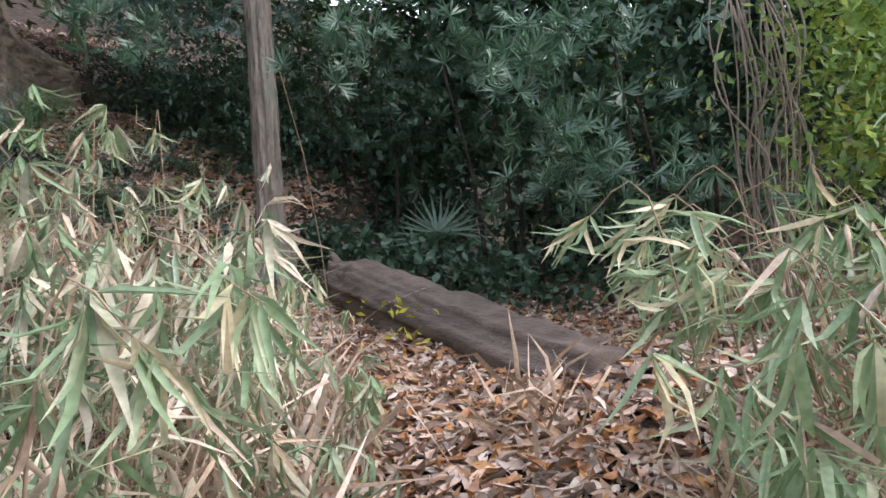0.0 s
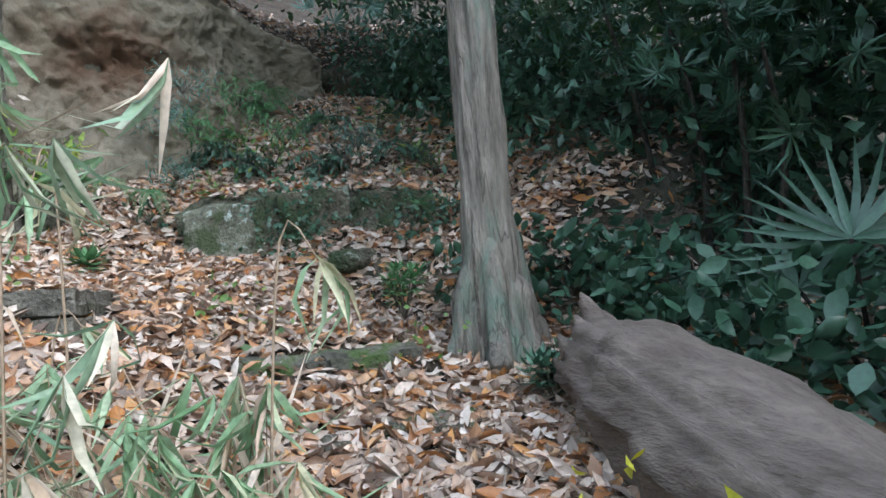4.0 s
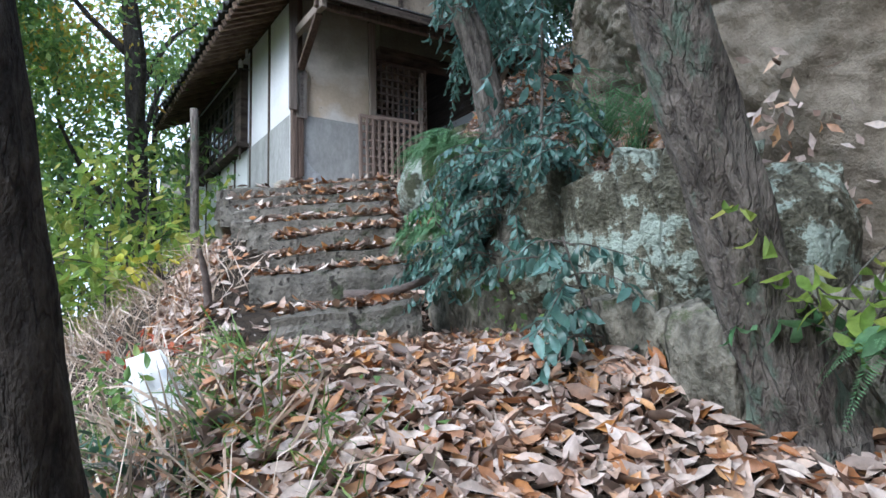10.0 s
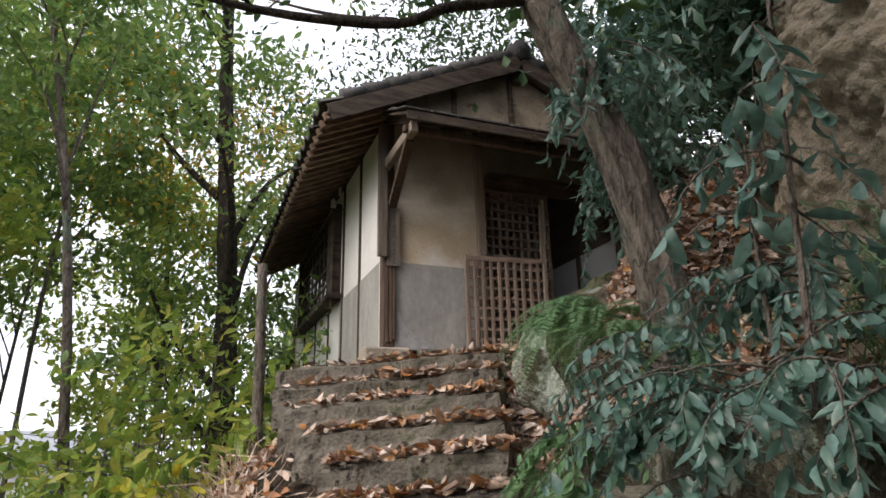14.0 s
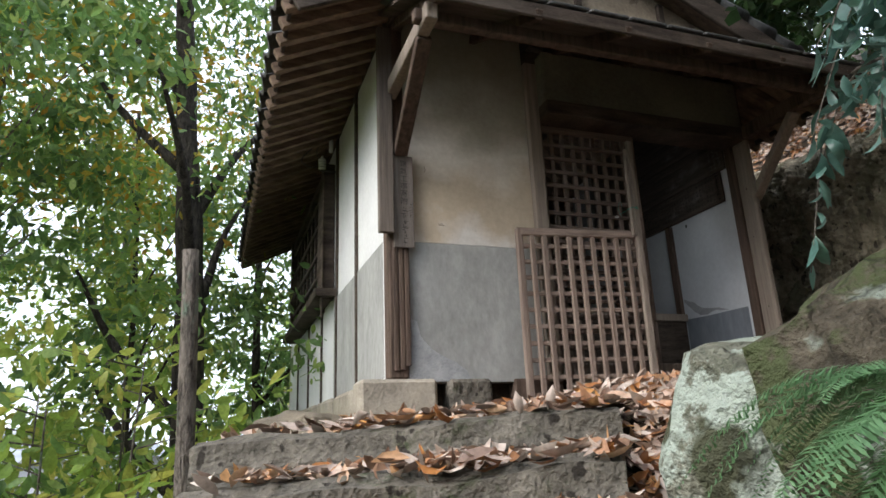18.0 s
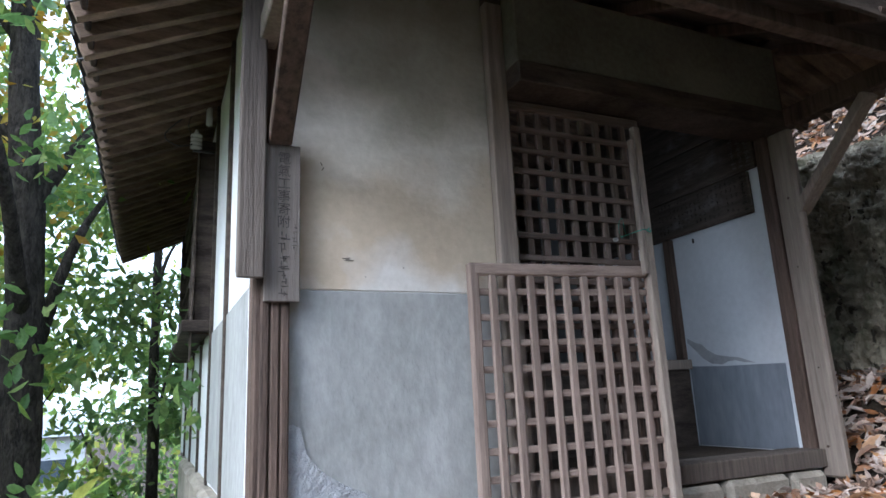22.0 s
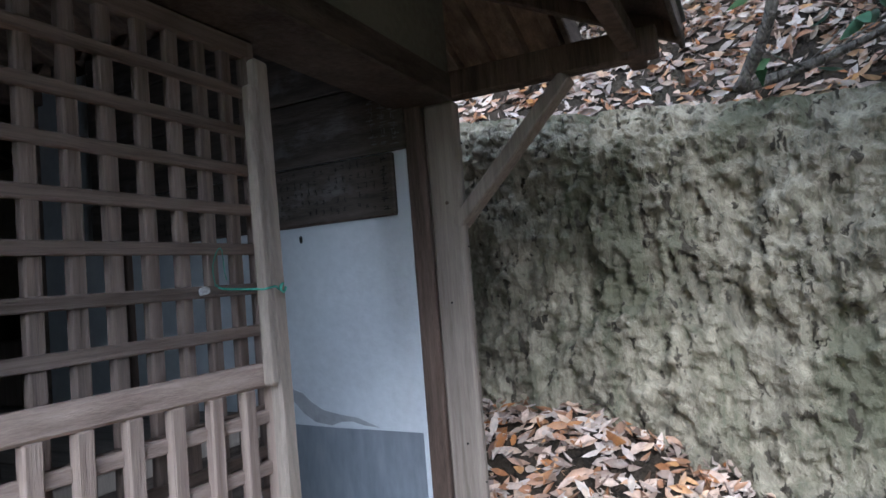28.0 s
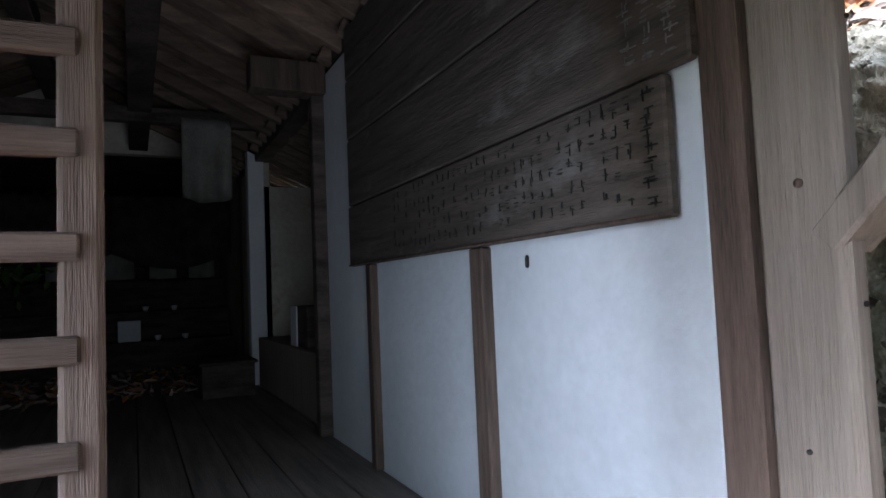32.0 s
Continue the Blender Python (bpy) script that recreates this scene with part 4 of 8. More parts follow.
# corner and wall posts
hslab("corner_post", -7.925, -8.04, -3.92, -3.80, 4.905, 7.25, "wood_brown", "weathered cedar corner post, split near the foot", 0.01)
hslab("door_post", -8.93, -9.02, -3.89, -3.785, 4.88, 7.1, "wood_grey")
hslab("corner_post", -10.685, -10.735, -3.80, -3.665, 4.85, 6.66, "wood_grey", "pale grey weathered post with knots and nails", 0.012)
hslab("door_jamb", -10.675, -10.72, -3.88, -3.803, 4.95, 7.05, "wood_brown")
for y in (-6.2, YB):
    hslab("corner_post", XL, XL - 0.11, y, y - 0.11, 4.85, 7.2, "wood_brown")
    hslab("corner_post", XR + 0.11, XR, y, y - 0.11, 4.85, 7.2, "wood_brown")
# front wall: grey dado below, stained plaster above
hslab("dado", -8.04, -8.93, -3.90, -3.822, 4.88, ZLINE, "plaster_grey", "grey mortar dado")
hslab("wall", -8.04, -8.93, -3.90, -3.825, ZLINE, 7.3, "plaster_stain_shade", "white plaster wall stained tan by rain, algae and painted eave shade at the top")
hslab("foundation_stone", -7.74, -8.19, -3.95, -3.745, 4.55, 4.9, "plinth", "square cut plinth stone", 0.02)
hslab("foundation_stone", -8.27, -8.54, -3.95, -3.77, 4.62, 4.9, "stone", "", 0.02)
hslab("ground_beam", -8.7, -9.03, -3.9, -3.80, 4.78, 4.9, "wood_brown")
# header over the doorway
hslab("header_panel", -9.02, -10.70, -3.88, -3.682, 6.76, 7.14, "plaster_green", "dark green-grey boarded panel")
hslab("lintel", -9.02, -10.705, -3.91, -3.672, 6.66, 6.762, "wood_dark")
hslab("header_end", -10.70, -10.735, -3.88, -3.70, 6.662, 7.14, "wood_brown")
hslab("head_rail", -8.93, -10.69, -3.9, -3.79, 7.1, 7.2, "wood_dark")
hslab("sill", -9.02, -10.69, -3.93, -3.76, 4.9, 4.985, "wood_mid", "worn wooden threshold")
for x0, x1, z1 in ((-9.1, -9.5, 4.893), (-9.52, -9.98, 4.888), (-10.0, -10.4, 4.895), (-10.42, -10.66, 4.89)):
    hslab("foundation_stone", x0, x1, -3.95, -3.745, 4.5, z1, "plinth", "", 0.025)
# left side wall
hslab("dado", XL - 0.09, XL, YB, -3.92, 4.9, 5.75, "plaster_white", "pale grey rendered lower wall")
hslab("wall", XL - 0.09, XL - 0.004, YB, -3.92, 5.75, 7.2, "plaster_white", "white plaster side wall")
hslab("dado_lower", XL - 0.05, XL + 0.004, -5.66, -3.925, 4.92, 5.752, "plaster_grey", "light grey mortar dado")
for y in (-4.70, -5.52, -6.3, -7.2, -8.1):
    hslab("batten", XL - 0.02, XL + 0.016, y - 0.025, y + 0.025, 4.9, 7.2 if y > -5.6 else 5.85, "wood_dark")
for y0, y1 in ((-3.95, -4.55), (-4.62, -5.3), (-5.5, -6.2), (-6.4, -7.6)):
    hslab("foundation_stone", XL - 0.1, XL + 0.07, y1, y0, 4.55, 4.915, "plinth", "rough plinth stone", 0.03)
# remaining walls
hslab("wall", XR, XR + 0.1, -6.15, -3.81, 4.85, 7.25, "plaster_white", "white plaster wall seen from within")
hslab("wall", XR, XR + 0.1, YB, -8.2, 4.85, 7.25, "plaster_old", "dim plaster wall beside the altar")
hslab("alcove_base", -11.2, XR + 0.1, -8.2, -6.15, 4.7, 5.476, "plaster_old")
hslab("alcove_wall", -11.25, XR, -6.15, -6.05, 4.7, 7.0, "plaster_old")
hslab("floor_bed", -10.68, -7.99, YB, -4.67, 5.3, 5.44, "wood_dark")
hslab("wall", XR, XL, YB - 0.1, YB, 7.36, 7.85, "plaster_old", "rear plaster wall above the altar recess")
hslab("wall", -8.35, XL, YB - 0.1, YB, 4.85, 7.36, "plaster_old", "rear plaster wall")
# recess for the altar behind the hall
hslab("recess_wall", -8.35, -8.25, -11.5, YB - 0.1, 4.85, 7.4, "wood_dark")
hslab("recess_wall", -10.9, -10.8, -11.5, YB - 0.1, 4.85, 7.4, "plaster_old", "dim plastered recess wall")
hslab("recess_wall", -10.9, -8.25, -11.6, -11.5, 4.85, 7.4, "wood_dark")
hslab("recess_roof", -10.95, -8.2, -11.65, YB - 0.1, 7.4, 7.46, "wood_dark")
hslab("recess_floor", -10.8, -8.35, -11.5, YB, 5.38, 5.478, "floor_wood")
# gable above the pent roof
bm = bmesh.new()
gab = [(-8.0, 7.16), (-10.6, 7.16), (-10.6, 7.29), (-9.3, 7.88), (-8.0, 7.29)]
for y in (-3.55, -3.5):
    bm.faces.new([bm.verts.new(Vector((x, y, z)) - hut.location) for x, z in gab])
bm.verts.ensure_lookup_table()
for i in range(5):
    j = (i + 1) % 5
    bm.faces.new((bm.verts[i], bm.verts[j], bm.verts[5 + j], bm.verts[5 + i]))
part("gable_wall", bm, "plaster_brown", hut, "brown-stained plaster gable")
for x, z in ((-8.58, 7.52), (-9.23, 7.8), (-9.92, 7.56)):
    hslab("gable_post", x - 0.025, x + 0.025, -3.52, -3.47, 7.17, z, "wood_dark")

# the roof
RIDGE, EAVE_L, EAVE_R = (-9.3, 7.95), (-7.28, 6.98), (-11.4, 6.98)
YV, YR = -3.36, -9.25


def roof_slope(eave, side):
    bm = bmesh.new()
    pts = []
    for (x, z), dz in ((eave, 0.0), (RIDGE, 0.0), (RIDGE, 0.05), (eave, 0.05)):
        for y in (YV, YR):
            pts.append(bm.verts.new(Vector((x, y, z + dz)) - hut.location))
    e0, e1, r0, r1, t0, t1, u0, u1 = pts
    for f in ((e0, e1, r1, r0), (u0, t0, t1, u1), (e0, u0, u1, e1), (e0, r0, t0, u0), (e1, u1, t1, r1)):
        bm.faces.new(f)
    return part("roof_board", bm, "eave_wood", hut, "brown weathered roof boarding")


roof_slope(EAVE_L, 1)
roof_slope(EAVE_R, -1)
# rafters under both slopes
for eave in (EAVE_L, EAVE_R):
    y = YV - 0.05
    while y > YR:
        reach = 1.0 if int(round((YV - y) / 0.165)) % 2 else 0.36
        beam("rafter", (eave[0] + (0.04 if eave is EAVE_L else -0.04), y, eave[1] - 0.045), (eave[0] + (RIDGE[0] - eave[0]) * reach, y, eave[1] + (RIDGE[1] - eave[1]) * reach - 0.045), 0.05, 0.07, "eave_wood", hut, bevel=0.004, up=(0, 0, 1))
        y -= 0.165
# rows of tiles: a curved pan beside each roll, as one run from eave to ridge
def tile_rows(eave):
    """Courses of curved clay tiles, each a piece of its own on one shared mesh."""
    d = Vector((RIDGE[0] - eave[0], 0, RIDGE[1] - eave[1]))
    run = d.length / 9
    d.normalize()
    up = Vector((-d.z, 0, d.x)) if d.x > 0 else Vector((d.z, 0, -d.x))
    if up.z < 0:
        up = -up
    prof = [(0.0, 0.02), (0.03, 0.055), (0.07, 0.06), (0.1, 0.03), (0.16, 0.008), (0.22, 0.008), (0.25, 0.02)]
    bm = bmesh.new()
    rows = [[bm.verts.new(d * s + up * (h + lift + k) - Vector((0, p, 0))) for p, h in prof] for s, lift in ((-0.05, 0.075), (run - 0.02, 0.05)) for k in (0.0, -0.022)]
    for i in range(len(prof) - 1):
        bm.faces.new((rows[0][i], rows[0][i + 1], rows[2][i + 1], rows[2][i]))
        bm.faces.new((rows[1][i], rows[1][i + 1], rows[0][i + 1], rows[0][i]))
    first = part("roof_tile", bm, "roof_tile", hut)
    y, k = YV + 0.02, 0
    while y > YR - 0.02:
        for c in range(9):
            tile = first if k == 0 else new("roof_tile", first.data)
            tile.parent = hut
            tile.location = Vector((eave[0], y + random.uniform(-0.004, 0.004), eave[1])) + d * (c * run) + up * random.uniform(-0.006, 0.006) - hut.location
            k += 1
        y -= 0.25


tile_rows(EAVE_L)
tile_rows(EAVE_R)
tube("ridge_tile", [(RIDGE[0], YV + 0.08 - i * 0.3, RIDGE[1] + 0.12 + 0.012 * math.sin(i * 2.1)) for i in range(21)], [0.11 + 0.01 * (i % 2) for i in range(21)], "roof_tile", hut, sides=10)
# bargeboards and verge tiles
for eave in (EAVE_L, EAVE_R):
    beam("bargeboard", (eave[0], YV + 0.025, eave[1] - 0.03), (RIDGE[0], YV + 0.025, RIDGE[1] - 0.03), 0.03, 0.17, "wood_dark", hut, up=(0, 0, 1))
    for i in range(9):
        f = (i + 0.5) / 9
        x, z = eave[0] + (RIDGE[0] - eave[0]) * f, eave[1] + (RIDGE[1] - eave[1]) * f
        g = (i + 1.5) / 9
        x2, z2 = eave[0] + (RIDGE[0] - eave[0]) * g, eave[1] + (RIDGE[1] - eave[1]) * g
        tube("verge_tile", [(x, YV - 0.02, z + 0.13), (x2, YV - 0.02, z2 + 0.11)], [0.075, 0.062], "roof_tile", hut, sides=8)
    beam("fascia", (eave[0], YV, eave[1] + 0.0), (eave[0], YR, eave[1] + 0.0), 0.025, 0.07, "wood_dark", hut)
for x in (XL - 0.06, XR + 0.06):
    beam("wall_plate", (x, YV - 0.05, 7.25), (x, YR + 0.1, 7.25), 0.11, 0.13, "wood_dark", hut)
beam("ridge_beam", (RIDGE[0], YV - 0.05, RIDGE[1] - 0.14), (RIDGE[0], YR + 0.1, RIDGE[1] - 0.14), 0.12, 0.14, "wood_dark", hut)

# the pent roof over the front, carried on brackets
PX0, PX1, PYO, PZO, PZI = -7.86, -10.95, -2.88, 6.74, 7.2
beam("purlin", (PX0 - 0.02, -3.02, 6.73), (PX1 + 0.02, -3.02, 6.73), 0.06, 0.07, "wood_brown", hut)
for x, m in ((-7.955, "wood_grey"), (-10.72, "wood_brown")):
    beam("bracket_arm", (x, -3.80, 6.72), (x, -2.93, 6.72), 0.07, 0.10, m, hut)
    beam("brace", (x - (0.005 if x < -9 else 0.05), -3.70 if x < -9 else -3.77, 6.19 if x < -9 else 6.28), (x - 0.01, -3.24 if x < -9 else -3.1, 6.67), 0.05, 0.085, "wood_grey" if x < -9 else "wood_brown", hut, up=(1, 0, 0))
bm = bmesh.new()
box = [bm.verts.new(Vector(p) - hut.location) for p in ((PX0, PYO, PZO + 0.06), (PX1, PYO, PZO + 0.06), (PX1, YF, PZI + 0.06), (PX0, YF, PZI + 0.06),
                                                       (PX0, PYO, PZO + 0.085), (PX1, PYO, PZO + 0.085), (PX1, YF, PZI + 0.085), (PX0, YF, PZI + 0.085))]
for f in ((0, 1, 2, 3), (7, 6, 5, 4), (0, 4, 5, 1), (1, 5, 6, 2), (3, 7, 4, 0), (2, 6, 7, 3)):
    bm.faces.new([box[i] for i in f])
part("pent_board", bm, "wood_dark", hut, "dark boarding of the front pent roof")
for i in range(6):
    x = PX0 - 0.12 - i * 0.57
    beam("rafter", (x, PYO + 0.02, PZO + 0.02), (x, YF, PZI + 0.02), 0.045, 0.06, "wood_brown", hut)
beam("fascia", (PX0, PYO + 0.01, PZO + 0.05), (PX1, PYO + 0.01, PZO + 0.05), 0.02, 0.09, "wood_dark", hut)
n = 12
for i in range(n):
    x = PX0 - 0.1 - i * (PX0 - PX1 - 0.2) / (n - 1)
    for c in range(3):
        f0, f1 = c / 3 - 0.03, (c + 1) / 3
        q = lambda f: (PYO + (YF - PYO) * f, PZO + (PZI - PZO) * f)
        beam("pent_tile", (x, q(f0)[0], q(f0)[1] + 0.125), (x, q(f1)[0], q(f1)[1] + 0.11), 0.25, 0.022, "roof_tile", hut, bevel=0.008)

# side window: a projecting frame with a broken lattice shutter and a sill
wy0, wy1, wz0, wz1 = -5.72, -8.3, 5.84, 7.02
win = new("window_1")
win.parent = hut
win["label"] = "weathered window with a ragged wooden lattice shutter"
for y in (wy0, wy1):
    slab("window_frame", XL, XL + 0.1, y - 0.05, y + 0.05, wz0 - 0.08, wz1, "wood_dark", win)
slab("window_frame", XL, XL + 0.08, wy1, wy0, wz1 - 0.07, wz1, "wood_dark", win)
slab("window_sill", XL, XL + 0.17, wy1 - 0.1, wy0 + 0.12, wz0 - 0.07, wz0, "wood_dark", win)
slab("pane", XL + 0.004, XL + 0.012, wy1, wy0, wz0, wz1, "glass_dark", win, "dark dusty glass")
for i in range(8):
    y = wy0 - 0.25 - i * 0.29
    slab("shutter_slat", XL + 0.03, XL + 0.055, y - 0.02, y + 0.02, wz0, wz1 - 0.05, "wood_dark", win)
for i in range(4):
    z = wz0 + 0.22 + i * 0.26
    beam("shutter_rail", (XL + 0.065, wy0 - 0.03, z + random.uniform(-0.03, 0.03)), (XL + 0.065, wy1 + 0.1, z + random.uniform(-0.03, 0.03)), 0.02, 0.035, "wood_dark", win)
for i in range(5):
    y = wy0 + 0.08 - i * 0.06
    beam("loose_board", (XL + 0.115, y, wz0 - 0.25 + 0.1 * i), (XL + 0.10, y - 0.05, wz1 + 0.02 - 0.05 * i), 0.05, 0.012, "wood_dark", win, up=(1, 0, 0))

# a wooden cable trough at the corner
trough = thing("cable_trough", (-7.89, -3.74, 5.76), "upright weathered wooden cable trough fixed to the corner post", "trough")
slab("back_board", -7.862, -7.95, -3.795, -3.775, 5.76, 7.15, "wood_mid", trough)
slab("side_board", -7.858, -7.874, -3.775, -3.745, 5.77, 7.15, "wood_mid", trough)
slab("side_board", -7.935, -7.95, -3.775, -3.745, 5.77, 7.15, "wood_mid", trough)
slab("front_board", -7.858, -7.95, -3.744, -3.728, 5.75, 7.15, "wood_mid", trough)
for z0, z1 in ((4.91, 5.74),):
    for x in (-7.965, -8.0, -8.035):
        slab("strip_board", x - 0.015, x + 0.015, -3.798, -3.785, z0 + random.uniform(0, 0.12), z1, "wood_brown", hut)

# the sign board with brushed writing
sign = thing("sign_board", (-8.015, -3.775, 5.675), "grey weathered sign board with faded brushed black characters", "sign")
slab("board", -7.955, -8.082, -3.784, -3.766, 5.675, 6.268, "sign_wood", sign, "", 0.003)


def writing(text, centre, size, parent, turn, material="ink", depth=0.0008):
    cu = bpy.data.curves.new("characters", "FONT")
    cu.body, cu.size, cu.align_x, cu.align_y, cu.extrude = text, size, "CENTER", "CENTER", depth
    tmp = bpy.data.objects.new("characters", cu)
    scene.collection.objects.link(tmp)
    deps = bpy.context.evaluated_depsgraph_get()
    me = bpy.data.meshes.new_from_object(tmp.evaluated_get(deps))
    bpy.data.objects.remove(tmp)
    me.materials.clear()
    me.materials.append(M[material])
    ob = new("character", me)
    ob.parent = parent
    ob.matrix_basis = pose(*here(parent, centre), *turn)
    return ob


def strokes(parent, centre, w, h, n, axis_u, nrm, rng, material="ink", thick=0.004):
    """Unreadable characters: a few short bars."""
    c, u, k = Vector(centre), Vector(axis_u), Vector(nrm)
    bm = bmesh.new()
    for _ in range(n):
        du, dv = rng.uniform(-0.5, 0.5), rng.uniform(-0.5, 0.5)
        flat = rng.random() < 0.6
        lw, lh = (rng.uniform(0.4, 0.9) * w, thick) if flat else (thick, rng.uniform(0.35, 0.8) * h)
        o = c + u * du * w * 0.5 + Vector((0, 0, dv * h)) - (parent.location if parent.parent is None else parent.location + parent.parent.location)
        q = [o + u * sx * lw / 2 + Vector((0, 0, sz * lh / 2)) for sx, sz in ((-1, -1), (1, -1), (1, 1), (-1, 1))]
        front = [bm.verts.new(p + k * 0.0015) for p in q]
        back = [bm.verts.new(p - k * 0.0005) for p in q]
        bm.faces.new(front)
        for i in range(4):
            bm.faces.new((front[i], back[i], back[(i + 1) % 4], front[(i + 1) % 4]))
    return part("character", bm, material, parent)


for i, ch in enumerate("電氣工事寄附"):
    writing(ch, (-8.022, -3.7645, 6.21 - i * 0.049), 0.05, sign, (90, 0, 180), "ink_faded")
rng0 = random.Random(4)
for i in range(6):
    strokes(sign, (-8.022, -3.7645, 5.915 - i * 0.04), 0.04, 0.03, 5, (1, 0, 0), (0, 1, 0), rng0, "ink_faded", 0.003)
for i in range(4):
    strokes(sign, (-8.062, -3.7645, 5.95 - i * 0.024), 0.018, 0.016, 3, (1, 0, 0), (0, 1, 0), rng0, "ink_faded", 0.002)

# porcelain insulator and wires on the window post
insulator = thing("insulator", (XL + 0.11, -5.6, 6.93), "white porcelain insulator with loose wires on a bracket", "insulator")
IX, IY = XL + 0.13, -5.6
tube("bracket", [(XL, IY, 6.915), (IX + 0.02, IY, 6.915)], [0.009, 0.009], "wire", insulator, sides=6)
for i in range(4):
    z = 6.93 + 0.026 * i
    tube("disc", [(IX, IY, z), (IX, IY, z + 0.005), (IX, IY, z + 0.015), (IX, IY, z + 0.021)], [0.018, 0.037, 0.035, 0.018], "porcelain", insulator, sides=16)
tube("cap", [(IX, IY, 7.03), (IX, IY, 7.06)], [0.016, 0.008], "porcelain", insulator, sides=12)
tube("wire", smooth_line([(IX, IY, 6.97), (IX + 0.09, IY + 0.02, 6.93), (IX + 0.17, IY + 0.02, 6.96), (IX + 0.18, IY, 7.02), (IX + 0.1, IY - 0.04, 7.13), (IX + 0.02, IY - 0.1, 7.25)], 20), [0.004] * 20, "wire", insulator, sides=5)
tube("wire", smooth_line([(IX + 0.02, IY, 6.99), (IX + 0.05, IY, 7.1), (IX, IY - 0.05, 7.24)], 10), [0.003] * 10, "wire", insulator, sides=5)
tube("porcelain_tube", [(XL + 0.06, IY + 0.05, 7.08), (XL + 0.06, IY + 0.05, 7.2)], [0.02, 0.02], "porcelain", insulator, sides=12)

# a rough mortar repair at the foot of the dado and old scratches in the plaster
repair = [(-8.045, 4.89), (-8.045, 5.245), (-8.07, 5.25), (-8.097, 5.235), (-8.108, 5.19), (-8.117, 5.15), (-8.15, 5.11), (-8.185, 5.075), (-8.26, 5.03), (-8.33, 5.0), (-8.4, 4.95), (-8.42, 4.89)]
bm = bmesh.new()
front = [bm.verts.new(Vector((x, -3.814, z)) - hut.location) for x, z in repair]
rear = [bm.verts.new(Vector((x, -3.824, z)) - hut.location) for x, z in repair]
bm.faces.new(front)
for i in range(len(repair)):
    j = (i + 1) % len(repair)
    bm.faces.new((front[i], rear[i], rear[j], front[j]))
bmesh.ops.recalc_face_normals(bm, faces=bm.faces[:])
part("mortar_repair", bm, "mortar", hut, "rough grey mortar repair")
for x0, z0, x1, z1, r in ((-8.172, 6.235, -8.178, 6.222, 0.0015), (-8.184, 6.215, -8.176, 6.2, 0.0015), (-8.255, 5.854, -8.285, 5.857, 0.0014), (-8.262, 5.847, -8.3, 5.848, 0.001), (-8.344, 5.787, -8.347, 5.784, 0.0016), (-8.5, 5.828, -8.505, 5.826, 0.0015)):
    tube("scratch", [(x0, -3.822, z0), (x1, -3.822, z1)], [r, r], "ink_faded", hut, sides=6)

# doorway: the lattice door standing in its track
def lattice(name, x0, x1, y0, y1, z0, z1, cols, rows, slat, label, stile=0.04, rail_top=0.05, phase=0.7, across=-0.007, material="lattice"):
    """A lattice of upright and level slats; y0 at x0, y1 at x1."""
    ob = thing(name, (x0, y0, z0), label, "door", "lattice doors of the hut")
    Y = lambda x: y0 + (y1 - y0) * (x - x0) / (x1 - x0)
    beam("stile", (x0, Y(x0), z0), (x0, Y(x0), z1), stile, 0.035, material, ob, up=(0, 1, 0))
    beam("stile", (x1, Y(x1), z0), (x1, Y(x1), z1), stile, 0.035, material, ob, up=(0, 1, 0))
    beam("rail", (x0, Y(x0), z1 - rail_top / 2), (x1, Y(x1), z1 - rail_top / 2), 0.036, rail_top, material + "_level", ob)
    for i in range(1, cols):
        x = x0 + (x1 - x0) * i / cols
        beam("upright_slat", (x, Y(x) + 0.004, z0), (x + random.uniform(-0.003, 0.003), Y(x) + 0.004, z1 - rail_top), slat, 0.022, material, ob, up=(0, 1, 0), bevel=0.003)
    for i in range(rows):
        z = z0 + (z1 - rail_top - z0) * (i + phase) / rows
        beam("cross_slat", (x0, Y(x0) + across, z), (x1, Y(x1) + across, z + random.uniform(-0.003, 0.003)), 0.018, slat * 0.85, material + "_level", ob, bevel=0.003)
    return ob


inner = lattice("lattice_door", -9.043, -9.796, -3.862, -3.862, 4.99, 6.655, 9, 16, 0.033, "dark brown wooden lattice door standing in its track, header shade in its colour", phase=0.05, across=0.015, material="lattice_brown_shade")
outer = lattice("lattice_panel", -8.775, -9.61, -3.757, -3.67, 4.76, 5.845, 10, 10, 0.032, "weathered wooden lattice panel leaning against the doorway", 0.045, 0.05, 0.35)
beam("long_stile", (-9.51, -3.55, 4.76), (-9.655, -3.70, 6.53), 0.045, 0.03, "wood_grey", outer, "pale split stile rising above the panel", up=(0, 1, 0))
beam("long_stile", (-9.555, -3.63, 5.8), (-9.612, -3.69, 6.46), 0.026, 0.026, "wood_grey", outer, up=(0, 1, 0))
cordy = thing("cord", (-9.6, -3.64, 6.0), "thin green cord tying the two lattice doors together", "cord")
tube("loop", smooth_line([(-9.662, -3.665, 6.0), (-9.64, -3.655, 6.006), (-9.62, -3.67, 6.002), (-9.625, -3.72, 6.005), (-9.64, -3.8, 6.01), (-9.66, -3.845, 6.02), (-9.69, -3.87, 6.02)], 20), [0.0026] * 20, "cord", cordy, sides=5)
tube("knot", smooth_line([(-9.655, -3.655, 6.004), (-9.66, -3.65, 6.012), (-9.648, -3.648, 6.0), (-9.66, -3.648, 5.993), (-9.668, -3.65, 6.004)], 12), [0.0028] * 12, "cord", cordy, sides=5)
